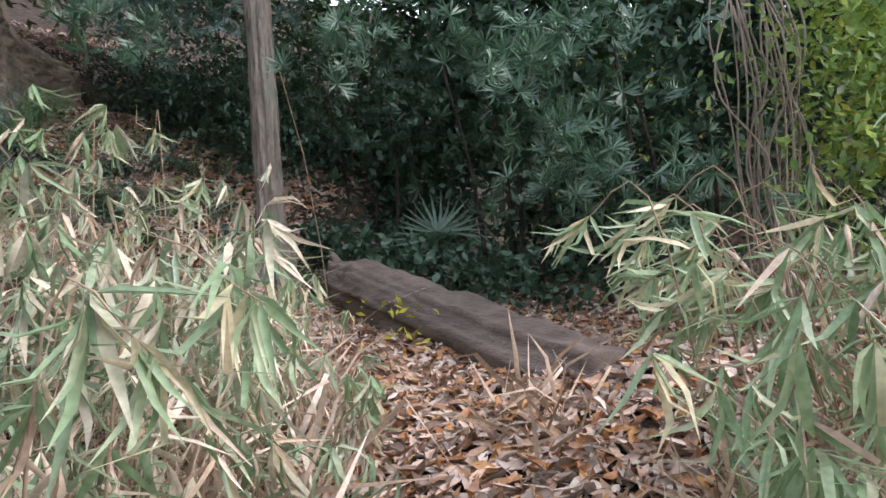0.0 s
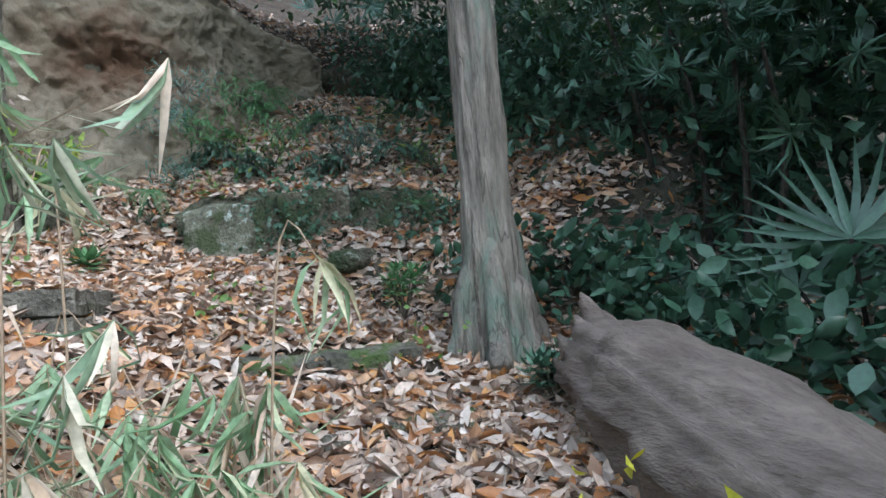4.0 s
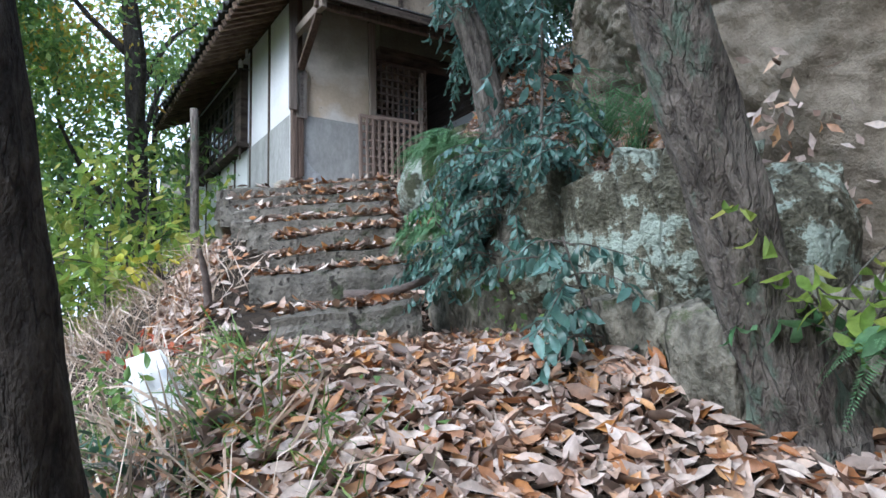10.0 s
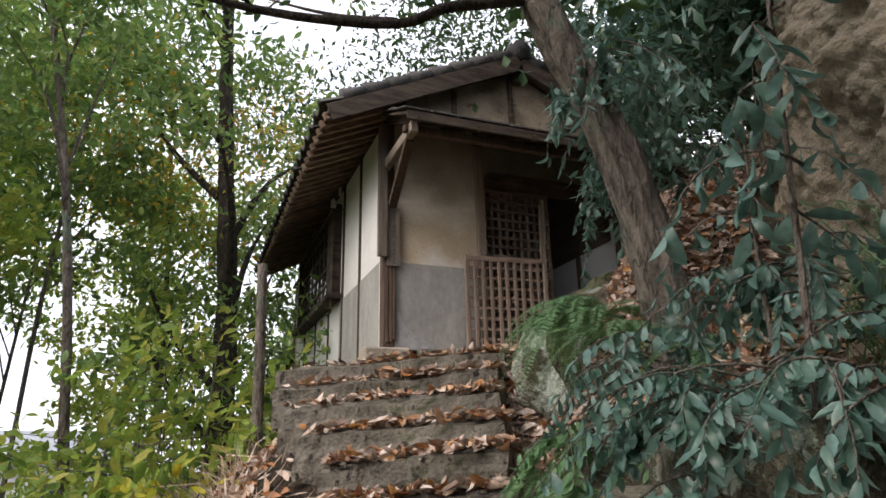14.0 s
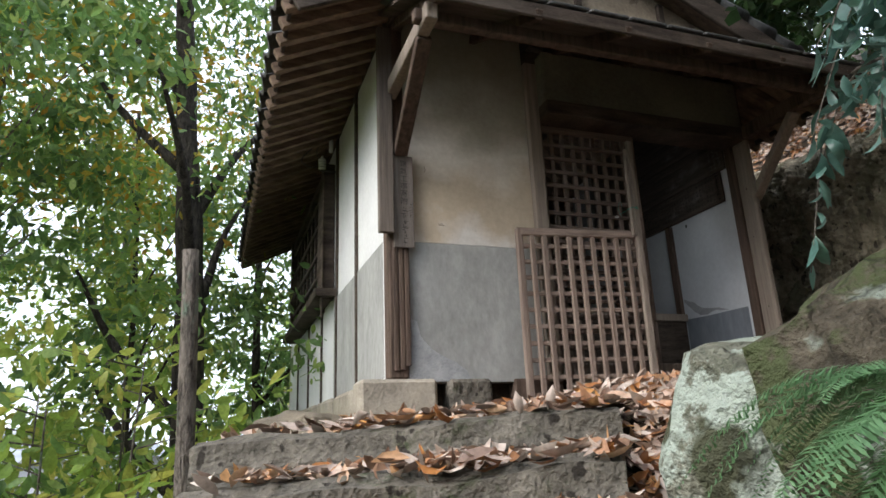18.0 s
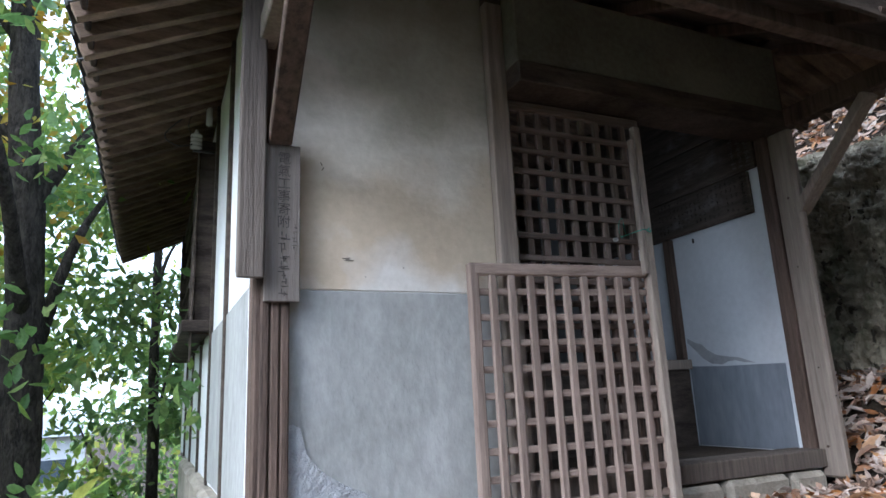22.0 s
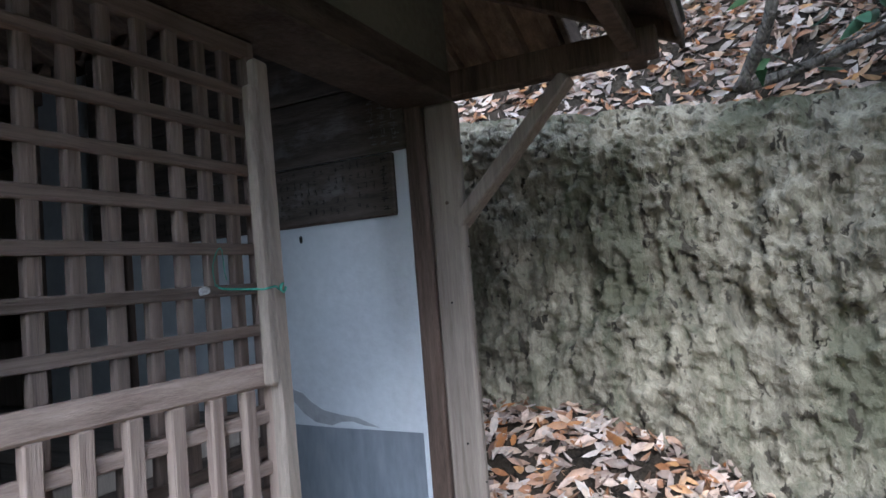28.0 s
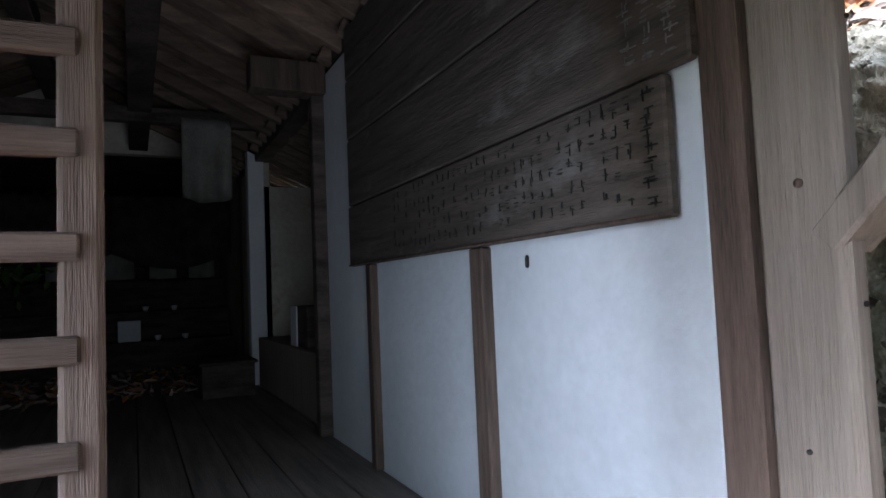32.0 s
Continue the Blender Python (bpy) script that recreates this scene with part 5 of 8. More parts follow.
tube("loose_end", smooth_line([(-9.655, -3.84, 6.02), (-9.64, -3.83, 6.06), (-9.645, -3.82, 6.095), (-9.66, -3.82, 6.1), (-9.665, -3.82, 6.05), (-9.67, -3.82, 6.03)], 14), [0.0013] * 14, "cord", cordy, sides=5)

cordy.location += Vector((0.06, 0.03, 0))

# ---- inside the hut ----
FZ = 5.48
XI = -10.68
hslab("inner_wall", XI - 0.02, XI, -6.15, -3.88, 4.95, 7.2, "plaster_inner", "white plastered inner wall")
def wall_patch(name, edge, proud, material, label):
    """A thin coat of paint with an outline of its own on the inner wall."""
    patch = bmesh.new()
    outer_face = [patch.verts.new(Vector((XI + proud, y, z)) - hut.location) for y, z in edge]
    back_face = [patch.verts.new(Vector((XI - 0.002, y, z)) - hut.location) for y, z in edge]
    patch.faces.new(outer_face)
    for i in range(len(edge)):
        j = (i + 1) % len(edge)
        patch.faces.new((outer_face[i], back_face[i], back_face[j], outer_face[j]))
    return part(name, patch, material, hut, label)


wall_patch("dado_paint", [(-4.57, 4.97), (-3.9, 4.97), (-3.9, 5.416), (-4.1, 5.421), (-4.3, 5.424), (-4.57, 5.437)], 0.0045, "paint_blue", "blue-grey painted dado")
wall_patch("torn_paper", [(-4.57, 5.585), (-4.57, 5.61), (-4.5, 5.575), (-4.46, 5.565), (-4.42, 5.528), (-4.36, 5.495), (-4.28, 5.478), (-4.2, 5.468), (-4.14, 5.448), (-4.09, 5.43), (-4.16, 5.437), (-4.22, 5.452), (-4.27, 5.45), (-4.32, 5.434), (-4.4, 5.445), (-4.46, 5.48), (-4.51, 5.53)], 0.003, "torn_grey", "curved grey tear in the wall covering")
for y, w in ((-4.62, 0.07), (-5.48, 0.055)):
    hslab("stud", XI - 0.005, XI + 0.03, y - w / 2, y + w / 2, FZ, 6.253, "wood_brown")
hslab("pillar", XI - 0.02, XI + 0.06, -6.2, -6.13, FZ, 7.3, "wood_dark")
# earth-floored entry and raised boards
hslab("entry_floor", XI, -7.97, -4.58, -3.9, 4.7, 4.965, "soil", "bare earth entry floor")
hslab("floor_front", XI, -7.97, -4.63, -4.58, 4.95, FZ - 0.06, "wood_dark")
hslab("floor_edge", XI, -7.97, -4.66, -4.55, FZ - 0.06, FZ, "wood_grey", "worn edge board of the raised floor")
n = 16
for i in range(n):
    x0 = XI + (XL - 0.1 - XI) * i / n
    x1 = XI + (XL - 0.1 - XI) * (i + 1) / n
    hslab("floor_board", x0 + 0.002, x1 - 0.002, YB, -4.66, FZ - 0.03, FZ - random.uniform(0, 0.003), "floor_wood", bevel=0.003)
hslab("inner_wall", -8.05, -8.02, YB, -3.91, FZ, 7.2, "plaster_old", "dim plastered inner wall")
# wide dark votive boards with faded writing
for z0, z1, y0, y1 in ((6.255, 6.50, -5.7, -3.93), (6.505, 6.775, -5.69, -3.87), (6.78, 7.03, -5.69, -3.87), (7.035, 7.25, -5.69, -3.87)):
    b = thing("votive_board", (XI + 0.03, (y0 + y1) / 2, z0), "wide dark votive board with rows of faded brushed names", "board", "votive boards on the wall")
    slab("plank", XI + 0.006, XI + 0.03, y0, y1, z0, z1, "votive_wood", b)
    if z0 < 6.4:
        slab("frame_strip", XI + 0.03, XI + 0.036, y0, y1, z0, z0 + 0.008, "wood_brown", b)
        r2 = random.Random(8)
        for i in range(34):
            y = y1 - 0.09 - i * 0.035
            for k in range(5):
                if r2.random() < 0.85 - i * 0.008:
                    strokes(b, (XI + 0.031, y, z1 - 0.03 - k * 0.042), 0.02, 0.024, 4, (0, 1, 0), (1, 0, 0), r2, thick=0.0014)
        for k in range(7):
            strokes(b, (XI + 0.031, y1 - 0.04, z1 - 0.03 - k * 0.03), 0.035, 0.026, 5, (0, 1, 0), (1, 0, 0), r2, thick=0.0026)
    elif z0 < 6.6:
        r2 = random.Random(9)
        for i in range(3):
            for k in range(7):
                strokes(b, (XI + 0.031, y1 - 0.04 - i * 0.05, z1 - 0.03 - k * 0.034), 0.035, 0.026, 5, (0, 1, 0), (1, 0, 0), r2, "chalk_faded", 0.0024)
slab("nail_mark", XI + 0.001, XI + 0.006, -4.42, -4.405, 6.19, 6.22, "ink", hut)
# alcove, altar and hangings at the far end
altar = thing("altar", (-9.5, -10.6, FZ), "stepped dark wooden altar at the rear wall", "altar")
slab("step", -8.4, -10.75, -11.4, -9.95, FZ, FZ + 0.28, "wood_dark", altar)
slab("step", -8.4, -10.75, -11.4, -10.3, FZ + 0.28, FZ + 0.56, "wood_dark", altar)
slab("step", -8.4, -10.75, -11.4, -10.7, FZ + 0.56, FZ + 0.88, "wood_dark", altar)
offer = thing("offertory_box", (-10.4, -7.82, FZ), "dark lacquered wooden box on the floor boards", "box")
slab("body", -10.58, -10.24, -7.98, -7.68, FZ, FZ + 0.22, "wood_dark", offer)
slab("lid", -10.6, -10.22, -8.0, -7.66, FZ + 0.22, FZ + 0.24, "wood_dark", offer)
crate = thing("wooden_crate", (-10.82, -6.95, FZ + 0.36), "small pale wooden crate on the alcove shelf", "box")
slab("body", -10.95, -10.72, -7.15, -6.75, FZ + 0.36, FZ + 0.6, "wood_dark", crate)
slab("side", -10.72, -10.71, -7.14, -6.98, FZ + 0.36, FZ + 0.6, "plaster_white", crate, "pale paper-faced side")
hslab("alcove_shelf", -11.2, XI, -8.1, -6.22, FZ, FZ + 0.36, "wood_grey", "alcove shelf")
hslab("alcove_wall", XI - 0.02, -11.25, -8.32, -8.2, 4.7, 7.0, "plaster_old")
hslab("alcove_wall", -11.25, -11.2, -8.2, -6.15, 4.7, 7.0, "plaster_old", "dim alcove wall")
hslab("pillar", XI - 0.08, XI + 0.04, -8.3, -8.17, FZ, 7.4, "plaster_white", "pale plastered pillar")
hslab("tie_beam", XI, XL - 0.1, -7.78, -7.7, 7.32, 7.42, "wood_dark", "dark cross beam")
hslab("purlin", -9.82, -9.96, -8.9, -3.95, 7.38, 7.52, "wood_dark", "dark beam running the length of the hall")
hslab("bracket", XI, XI + 0.35, -6.2, -6.08, 7.1, 7.25, "wood_brown", "brown bracket on the inner post")


def hanging(name, x0, x1, y, z0, z1, material, label, sag=0.04, waves=5):
    ob_bm = bmesh.new()
    n, k = 24, 10
    g = []
    for i in range(n + 1):
        row = []
        for j in range(k + 1):
            u, v = i / n, j / k
            x = x0 + (x1 - x0) * u
            z = z1 - (z1 - z0) * v - sag * math.sin(math.pi * u) * v
            row.append(ob_bm.verts.new((x, y + 0.025 * math.sin(waves * 2 * math.pi * u) * (0.3 + v), z)))
        g.append(row)
    for i in range(n):
        for j in range(k):
            ob_bm.faces.new((g[i][j], g[i + 1][j], g[i + 1][j + 1], g[i][j + 1]))
    geo = bmesh.ops.solidify(ob_bm, geom=ob_bm.faces[:], thickness=0.004)
    return tagged(part(name, ob_bm, material, None, "", True), label, "cloth")


hanging("hanging_cloth", -10.14, -10.46, -7.69, 6.82, 7.36, "cloth", "small pale cloth hanging from the cross beam", 0.03, 2)
hanging("curtain", -8.4, -9.65, -10.25, 6.62, 7.2, "cloth_dark", "dark purple curtain gathered over the altar", 0.12)
hanging("curtain", -9.65, -10.78, -10.25, 6.62, 7.2, "cloth_dark", "dark purple curtain gathered over the altar", 0.16)
for x in (-9.2, -9.72, -10.12, -10.5):
    hanging("altar_banner", x - 0.13, x + 0.13, -10.45, 6.37, 6.75, "cloth", "pale cloth banner behind the altar", 0.0, 1)
for x, z in ((-9.95, FZ + 0.56), (-10.22, FZ + 0.56), (-10.05, FZ + 0.28), (-10.3, FZ + 0.28)):
    cup = thing("cup", (x, -10.4 if z > FZ + 0.4 else -10.05, z), "small white porcelain offering cup on the altar step", "cup", "offering cups")
    tube("bowl", [(x, cup.location.y, z), (x, cup.location.y, z + 0.02), (x, cup.location.y, z + 0.05)], [0.018, 0.028, 0.034], "porcelain", cup, sides=12)
paper = thing("offering_box", (-9.8, -10.08, FZ + 0.28), "white paper box on the altar step", "box")
slab("body", -9.7, -9.9, -10.13, -10.03, FZ + 0.28, FZ + 0.48, "plaster_white", paper)

# ---- trees and plants ----
rng = np.random.default_rng(11)


def unit(v):
    return v / (np.linalg.norm(v, axis=-1, keepdims=True) + 1e-9)


def crown_leaves(name, centres, spread_r, per, length, width, material, parent, seed, down=0.3, shape=LEAF3):
    r = np.random.default_rng(seed)
    c = np.repeat(np.array(centres, float), per, axis=0)
    off = np.clip(r.normal(0, 1, c.shape), -1.9, 1.9) * np.array(spread_r)
    pos = c + off
    axis = unit(r.normal(0, 1, c.shape) + np.array((0, 0, -down)))
    nrm = unit(r.normal(0, 0.6, c.shape) + np.array((0, 0, 1.0)))
    L = length * r.uniform(0.6, 1.25, len(c))
    return leaves(name, pos - np.array(parent.location if parent else (0, 0, 0)), axis, nrm, L, L * width, material, shape, 0.15, 0.1, parent, r)


def tree(name, base, tip, r0, r1, bark, label, via=None, bends=0.06, limbs=(), seed=0, flare=1.5, rough=0.35, sides=14, ridge=0.0):
    """Trunk from base to tip, limbs [(height share, end point, radius)], crown leaves round the given places."""
    b = Vector(base)
    ob = thing(name, b, label, "tree")
    r = random.Random(seed)
    n = 100 if ridge else 40
    pts, rad = [], []
    bow = Vector(via[1]) - b.lerp(Vector(tip), via[0]) if via else Vector()
    for i in range(n):
        f = (i / (n - 1)) ** 1.4
        p = b.lerp(Vector(tip), f) + Vector((bends * math.sin(f * 5 + seed), bends * math.cos(f * 4 + seed * 2), 0)) * (f > 0)
        if via:
            p += bow * (f / via[0] if f < via[0] else (1 - f) / (1 - via[0])) ** 0.8
        pts.append(p - Vector((0, 0, 0.25)) if i == 0 else p)
        rad.append((r0 + (r1 - r0) * f) * (1 + (flare - 1) * math.exp(-f * (b - Vector(tip)).length / 0.28)))
    tube("trunk", pts, rad, bark, ob, sides=sides, rough=rough, seed=seed, ridge=ridge)
    for share, end, lr in limbs:
        s = pts[int(share * (n - 1))]
        mid = s.lerp(Vector(end), 0.5) + Vector((r.uniform(-0.15, 0.15), r.uniform(-0.15, 0.15), r.uniform(0.0, 0.25)))
        tube("limb", smooth_line([s, mid, Vector(end)], 10), [lr * (1 - 0.75 * i / 9) for i in range(10)], bark, ob, sides=8, rough=0.2, seed=seed + 3)
    return ob


# the big tree beside the kerb stone
tree("cypress_tree", (-5.42, 4.85, 1.62), (-5.5, 4.95, 9.5), 0.152, 0.11, "bark", "tall straight conifer with peeling grey bark and pale green lichen", bends=0.02, seed=1, flare=1.75, rough=0.2, sides=96, ridge=0.13)
for i, (a, reach, top) in enumerate(((-0.5, 0.44, 2.3), (0.4, 0.36, 2.05), (1.5, 0.45, 2.45), (-1.5, 0.4, 2.2), (2.8, 0.4, 2.2), (-2.4, 0.36, 2.1))):
    d = Vector((math.cos(a), math.sin(a), 0))
    o = Vector((-5.43, 4.86, 0))
    tube("root", smooth_line([o + d * 0.10 + Vector((0, 0, top)), o + d * 0.2 + Vector((0, 0, 1.98)), o + d * reach * 0.6 + Vector((0, 0, 1.76)), o + d * reach * 0.85 + Vector((0, 0, 1.58))], 14), [0.075 - 0.001 * k for k in range(14)], "bark", next(t for t in scene.objects if t.name == "cypress_tree"), sides=20, rough=0.25, seed=40 + i, ridge=0.15)
tree("tree", (-7.76, 2.0, 2.72), (-5.35, 2.12, 7.5), 0.125, 0.1, "bark_grey", "leaning grey-barked tree at the foot of the bank", bends=0.03, seed=2, flare=1.7, rough=0.25, sides=64, ridge=0.2,
     limbs=[(0.8, (-5.6, 1.4, 7.4), 0.05)])
tree("tree", (-8.31, -0.43, 4.3), (-7.05, -0.55, 7.75), 0.11, 0.066, "bark_grey", "slanting tree leaning over the stone steps", via=(0.29, (-8.07, -0.42, 5.3)), bends=0.03, seed=3, flare=1.2, rough=0.2, sides=64, ridge=0.2,
     limbs=[(0.72, (-7.3, -2.6, 7.6), 0.035), (0.78, (-6.3, -1.9, 7.6), 0.03), (0.85, (-6.6, -2.4, 7.2), 0.03)])
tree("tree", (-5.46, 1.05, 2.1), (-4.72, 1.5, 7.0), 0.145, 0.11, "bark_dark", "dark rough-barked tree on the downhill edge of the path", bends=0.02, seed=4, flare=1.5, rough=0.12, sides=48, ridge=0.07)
# crowns of the near trees, high above the path
def crown(ob, places, per, spread_r, material, seed, length=0.13, width=0.36):
    return crown_leaves("crown", places, spread_r, per, length, width, material, ob, seed, 0.4)


near = {o.name: o for o in scene.objects if o.get("category") == "tree"}
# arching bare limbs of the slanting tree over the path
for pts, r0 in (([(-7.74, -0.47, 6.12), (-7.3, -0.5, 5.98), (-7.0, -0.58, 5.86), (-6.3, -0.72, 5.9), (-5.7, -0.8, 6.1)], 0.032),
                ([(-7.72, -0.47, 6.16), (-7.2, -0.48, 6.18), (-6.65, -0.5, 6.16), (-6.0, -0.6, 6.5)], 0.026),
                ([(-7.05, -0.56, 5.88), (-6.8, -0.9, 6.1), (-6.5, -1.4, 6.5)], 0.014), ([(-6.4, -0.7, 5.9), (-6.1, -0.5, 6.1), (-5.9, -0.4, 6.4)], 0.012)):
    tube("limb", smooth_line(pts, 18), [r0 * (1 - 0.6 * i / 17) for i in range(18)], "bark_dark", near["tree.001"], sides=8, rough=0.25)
crown(near["cypress_tree"], [(-5.5 + 0.9 * math.cos(a), 4.9 + 0.9 * math.sin(a), 8.2 + 0.4 * k) for k, a in enumerate(np.linspace(0, 12, 9))], 420, (0.6, 0.6, 0.35), "green_dark", 2, 0.12, 0.2)
crown(near["tree"], [(-5.6 + 1.0 * math.cos(a), 2.0 + 1.1 * math.sin(a), 7.6 + 0.2 * math.sin(3 * a)) for a in np.linspace(0, 6, 8)], 320, (0.5, 0.5, 0.3), "canopy", 3)
crown(near["tree.001"], [(-8.95, -0.9, 6.0), (-9.0, -1.1, 6.4), (-9.0, -0.4, 6.6), (-8.6, 0.3, 6.8), (-7.4, -0.9, 7.8), (-6.7, -2.2, 7.9), (-8.9, -1.4, 6.9), (-9.3, -0.8, 7.2), (-9.3, -0.2, 7.6)], 220, (0.2, 0.22, 0.25), "green_blue", 4, 0.13, 0.33)
crown(near["tree.002"], [(-5.0 + 1.1 * math.cos(a), 1.4 + 1.1 * math.sin(a), 7.2) for a in np.linspace(0, 6, 6)], 260, (0.5, 0.5, 0.3), "canopy", 5)


def wood_tree(base, height, r0, lean, bark, material, seed, leaf=0.10, crown_from=0.3, clusters=26, per=170, reach=1.5, label="slender broad-leaved tree in the wood below the hut", width=0.42):
    x, y = base
    z = z_at(x, y)
    r = random.Random(seed)
    tip = (x + lean[0], y + lean[1], z + height)
    limbs, places = [], []
    for i in range(9):
        f = crown_from + (0.95 - crown_from) * (i + 0.5) / 9
        a = r.uniform(0, 6.28)
        rr = reach * r.uniform(0.5, 1.0) * (1.1 - 0.5 * f)
        end = (x + lean[0] * f + rr * math.cos(a), y + lean[1] * f + rr * math.sin(a), z + height * f + r.uniform(0.2, 0.9))
        limbs.append((f, end, r0 * 0.35))
        places.append(end)
    for i in range(clusters):
        f = crown_from + (1.05 - crown_from) * r.random()
        a = r.uniform(0, 6.28)
        rr = reach * r.uniform(0.15, 1.0)
        places.append((x + lean[0] * f + rr * math.cos(a), y + lean[1] * f + rr * math.sin(a), z + height * f))
    ob = tree("tree", (x, y, z), tip, r0, r0 * 0.4, bark, label, seed=seed, bends=0.1, limbs=limbs, rough=0.25, sides=10)
    crown_leaves("crown", places, (0.27, 0.27, 0.17), per, leaf, width, material, ob, seed + 50, 0.4, LEAF4)
    return ob


wood_tree((-5.58, -5.0), 7.5, 0.055, (1.2, 0.2), "bark_grey", "green_mid", 21, 0.12, 0.62, 16, 160, 1.2)
wood_tree((-6.75, -7.4), 9.5, 0.19, (0.3, 0.4), "bark_dark", "green_mid", 22, 0.14, 0.35, 34, 95, 1.9, "large dark-barked tree beside the hut")
for i, (x, y, h, m, low) in enumerate(((-4.2, -7.5, 11.0, "green_mid", 0.66), (-2.6, -6.0, 10.0, "green_yellow", 0.68), (-3.4, -10.0, 12.0, "green_mid", 0.66), (-5.9, -10.5, 10.5, "green_yellow", 0.3),
                                       (-1.2, -9.0, 11.5, "green_mid", 0.68), (-7.6, -11.5, 10.0, "green_mid", 0.25), (-0.2, -4.0, 9.0, "green_yellow", 0.7), (1.2, -6.5, 11.0, "green_mid", 0.7),
                                       (-5.2, -13.0, 12.0, "green_yellow", 0.5), (-8.8, -14.0, 11.0, "green_mid", 0.25), (-2.0, -13.5, 13.0, "green_mid", 0.65), (-10.2, -12.0, 9.0, "green_mid", 0.3),
                                       (2.6, -10.5, 12.5, "green_yellow", 0.68))):
    wood_tree((x, y), h, 0.04 if low > 0.6 else 0.07 + 0.02 * (i % 3), (random.uniform(-0.6, 0.6), random.uniform(-0.6, 0.6)), ("bark_grey", "bark_dark")[i % 2], m, 30 + i, 0.165, low, 40, 112, 2.0)


# saplings with bright leaves beside the hut
def sapling(x, y, h, material, seed, n=240, reach=0.55, leaf=0.085, label="leafy yellow-green sapling on the bank edge", lean=(0, 0), z=None):
    z = z_at(x, y) if z is None else z
    r = random.Random(seed)
    ob = thing("sapling", (x, y, z), label, "sapling")
    tube("stem", smooth_line([(x, y, z - 0.1), (x + lean[0] * 0.4 + r.uniform(-0.05, 0.05), y + lean[1] * 0.4, z + h * 0.5), (x + lean[0], y + lean[1], z + h)], 12), [0.014 * (1 - 0.06 * i) for i in range(12)], "bark_grey", ob, sides=6)
    places = []
    for i in range(10):
        f = 0.25 + 0.75 * i / 9
        a = r.uniform(0, 6.28)
        e = (x + lean[0] * f + reach * r.uniform(0.3, 1) * math.cos(a), y + lean[1] * f + reach * r.uniform(0.3, 1) * math.sin(a), z + h * f + 0.05)
        tube("twig", [(x + lean[0] * f, y + lean[1] * f, z + h * f - 0.05), e], [0.006, 0.003], "bark_grey", ob, sides=5)
        places.append(e)
    crown_leaves("foliage", places, (0.17, 0.17, 0.1), n // 10, leaf, 0.44, material, ob, seed + 9, 0.35, LEAF5)
    return ob


for i, (x, y, h, m) in enumerate(((-6.55, -4.9, 2.0, "green_yellow"), (-6.1, -4.5, 1.8, "green_yellow"), (-6.35, -5.6, 2.6, "green_yellow"), (-5.9, -5.9, 2.4, "green_yellow"), (-5.7, -4.6, 1.6, "green_yellow"),
                                  (-5.9, -5.2, 2.4, "green_mid"), (-6.9, -6.2, 2.2, "green_mid"), (-6.6, -8.3, 3.0, "green_mid"), (-7.2, -9.5, 3.2, "green_mid"), (-6.2, -7.2, 3.4, "green_yellow"), (-4.6, -3.6, 1.6, "green_mid"),
                                  (-6.0, -3.6, 0.9, "green_yellow"))):
    sapling(x, y, h, m, 70 + i, 270, 0.75, 0.15)

# the sawn-off pole beside the steps
pole = thing("pole", (-6.84, -3.92, z_at(-6.84, -3.92)), "bare sawn-off wooden pole standing on the bank edge", "pole")
tube("shaft", smooth_line([(-6.9, -4.0, z_at(-6.9, -4.0) - 0.2), (-6.86, -3.95, 4.8), (-6.83, -3.9, 5.62)], 10), [0.05, 0.05, 0.049, 0.048, 0.047, 0.046, 0.045, 0.044, 0.043, 0.042], "bark_grey", pole, sides=12, rough=0.1)
pole.location.z = z_at(-6.9, -4.0)
for c in pole.children:
    c.location.z -= 0


# ---- the fallen log ----
log = thing("fallen_log", (-4.4, 4.75, 1.3), "thick fallen log with dark weathered bark and a splintered end", "log")
lp = smooth_line([(-4.42, 4.78, 1.64), (-3.9, 4.68, 1.5), (-2.8, 4.4, 1.12), (-1.4, 3.85, 0.74)], 24)
tube("trunk", lp, [0.20 + 0.012 * i if i < 6 else 0.265 + 0.003 * i for i in range(24)], "deadwood", log, sides=64, rough=0.24, seed=5, ridge=0.2)
for i in range(9):
    a = i * 0.7
    s = Vector(lp[0]) + Vector((0.02, 0.16 * math.cos(a), 0.16 * math.sin(a)))
    tube("splinter", [s, s + Vector((-0.06 - 0.05 * (i % 3), 0.01, 0.05 + (0.07 if i in (1, 2) else 0.03)))], [0.06, 0.012], "deadwood", log, sides=6, rough=0.3, seed=i)


snag = Vector(lp[0]) + Vector((0.05, 0.02, 0.08))
tube("snag", [snag, snag + Vector((-0.05, 0.0, 0.1)), snag + Vector((-0.1, -0.02, 0.2)), snag + Vector((-0.12, -0.03, 0.24))], [0.075, 0.055, 0.03, 0.006], "deadwood", log, sides=12, rough=0.45, seed=7, ridge=0.3)


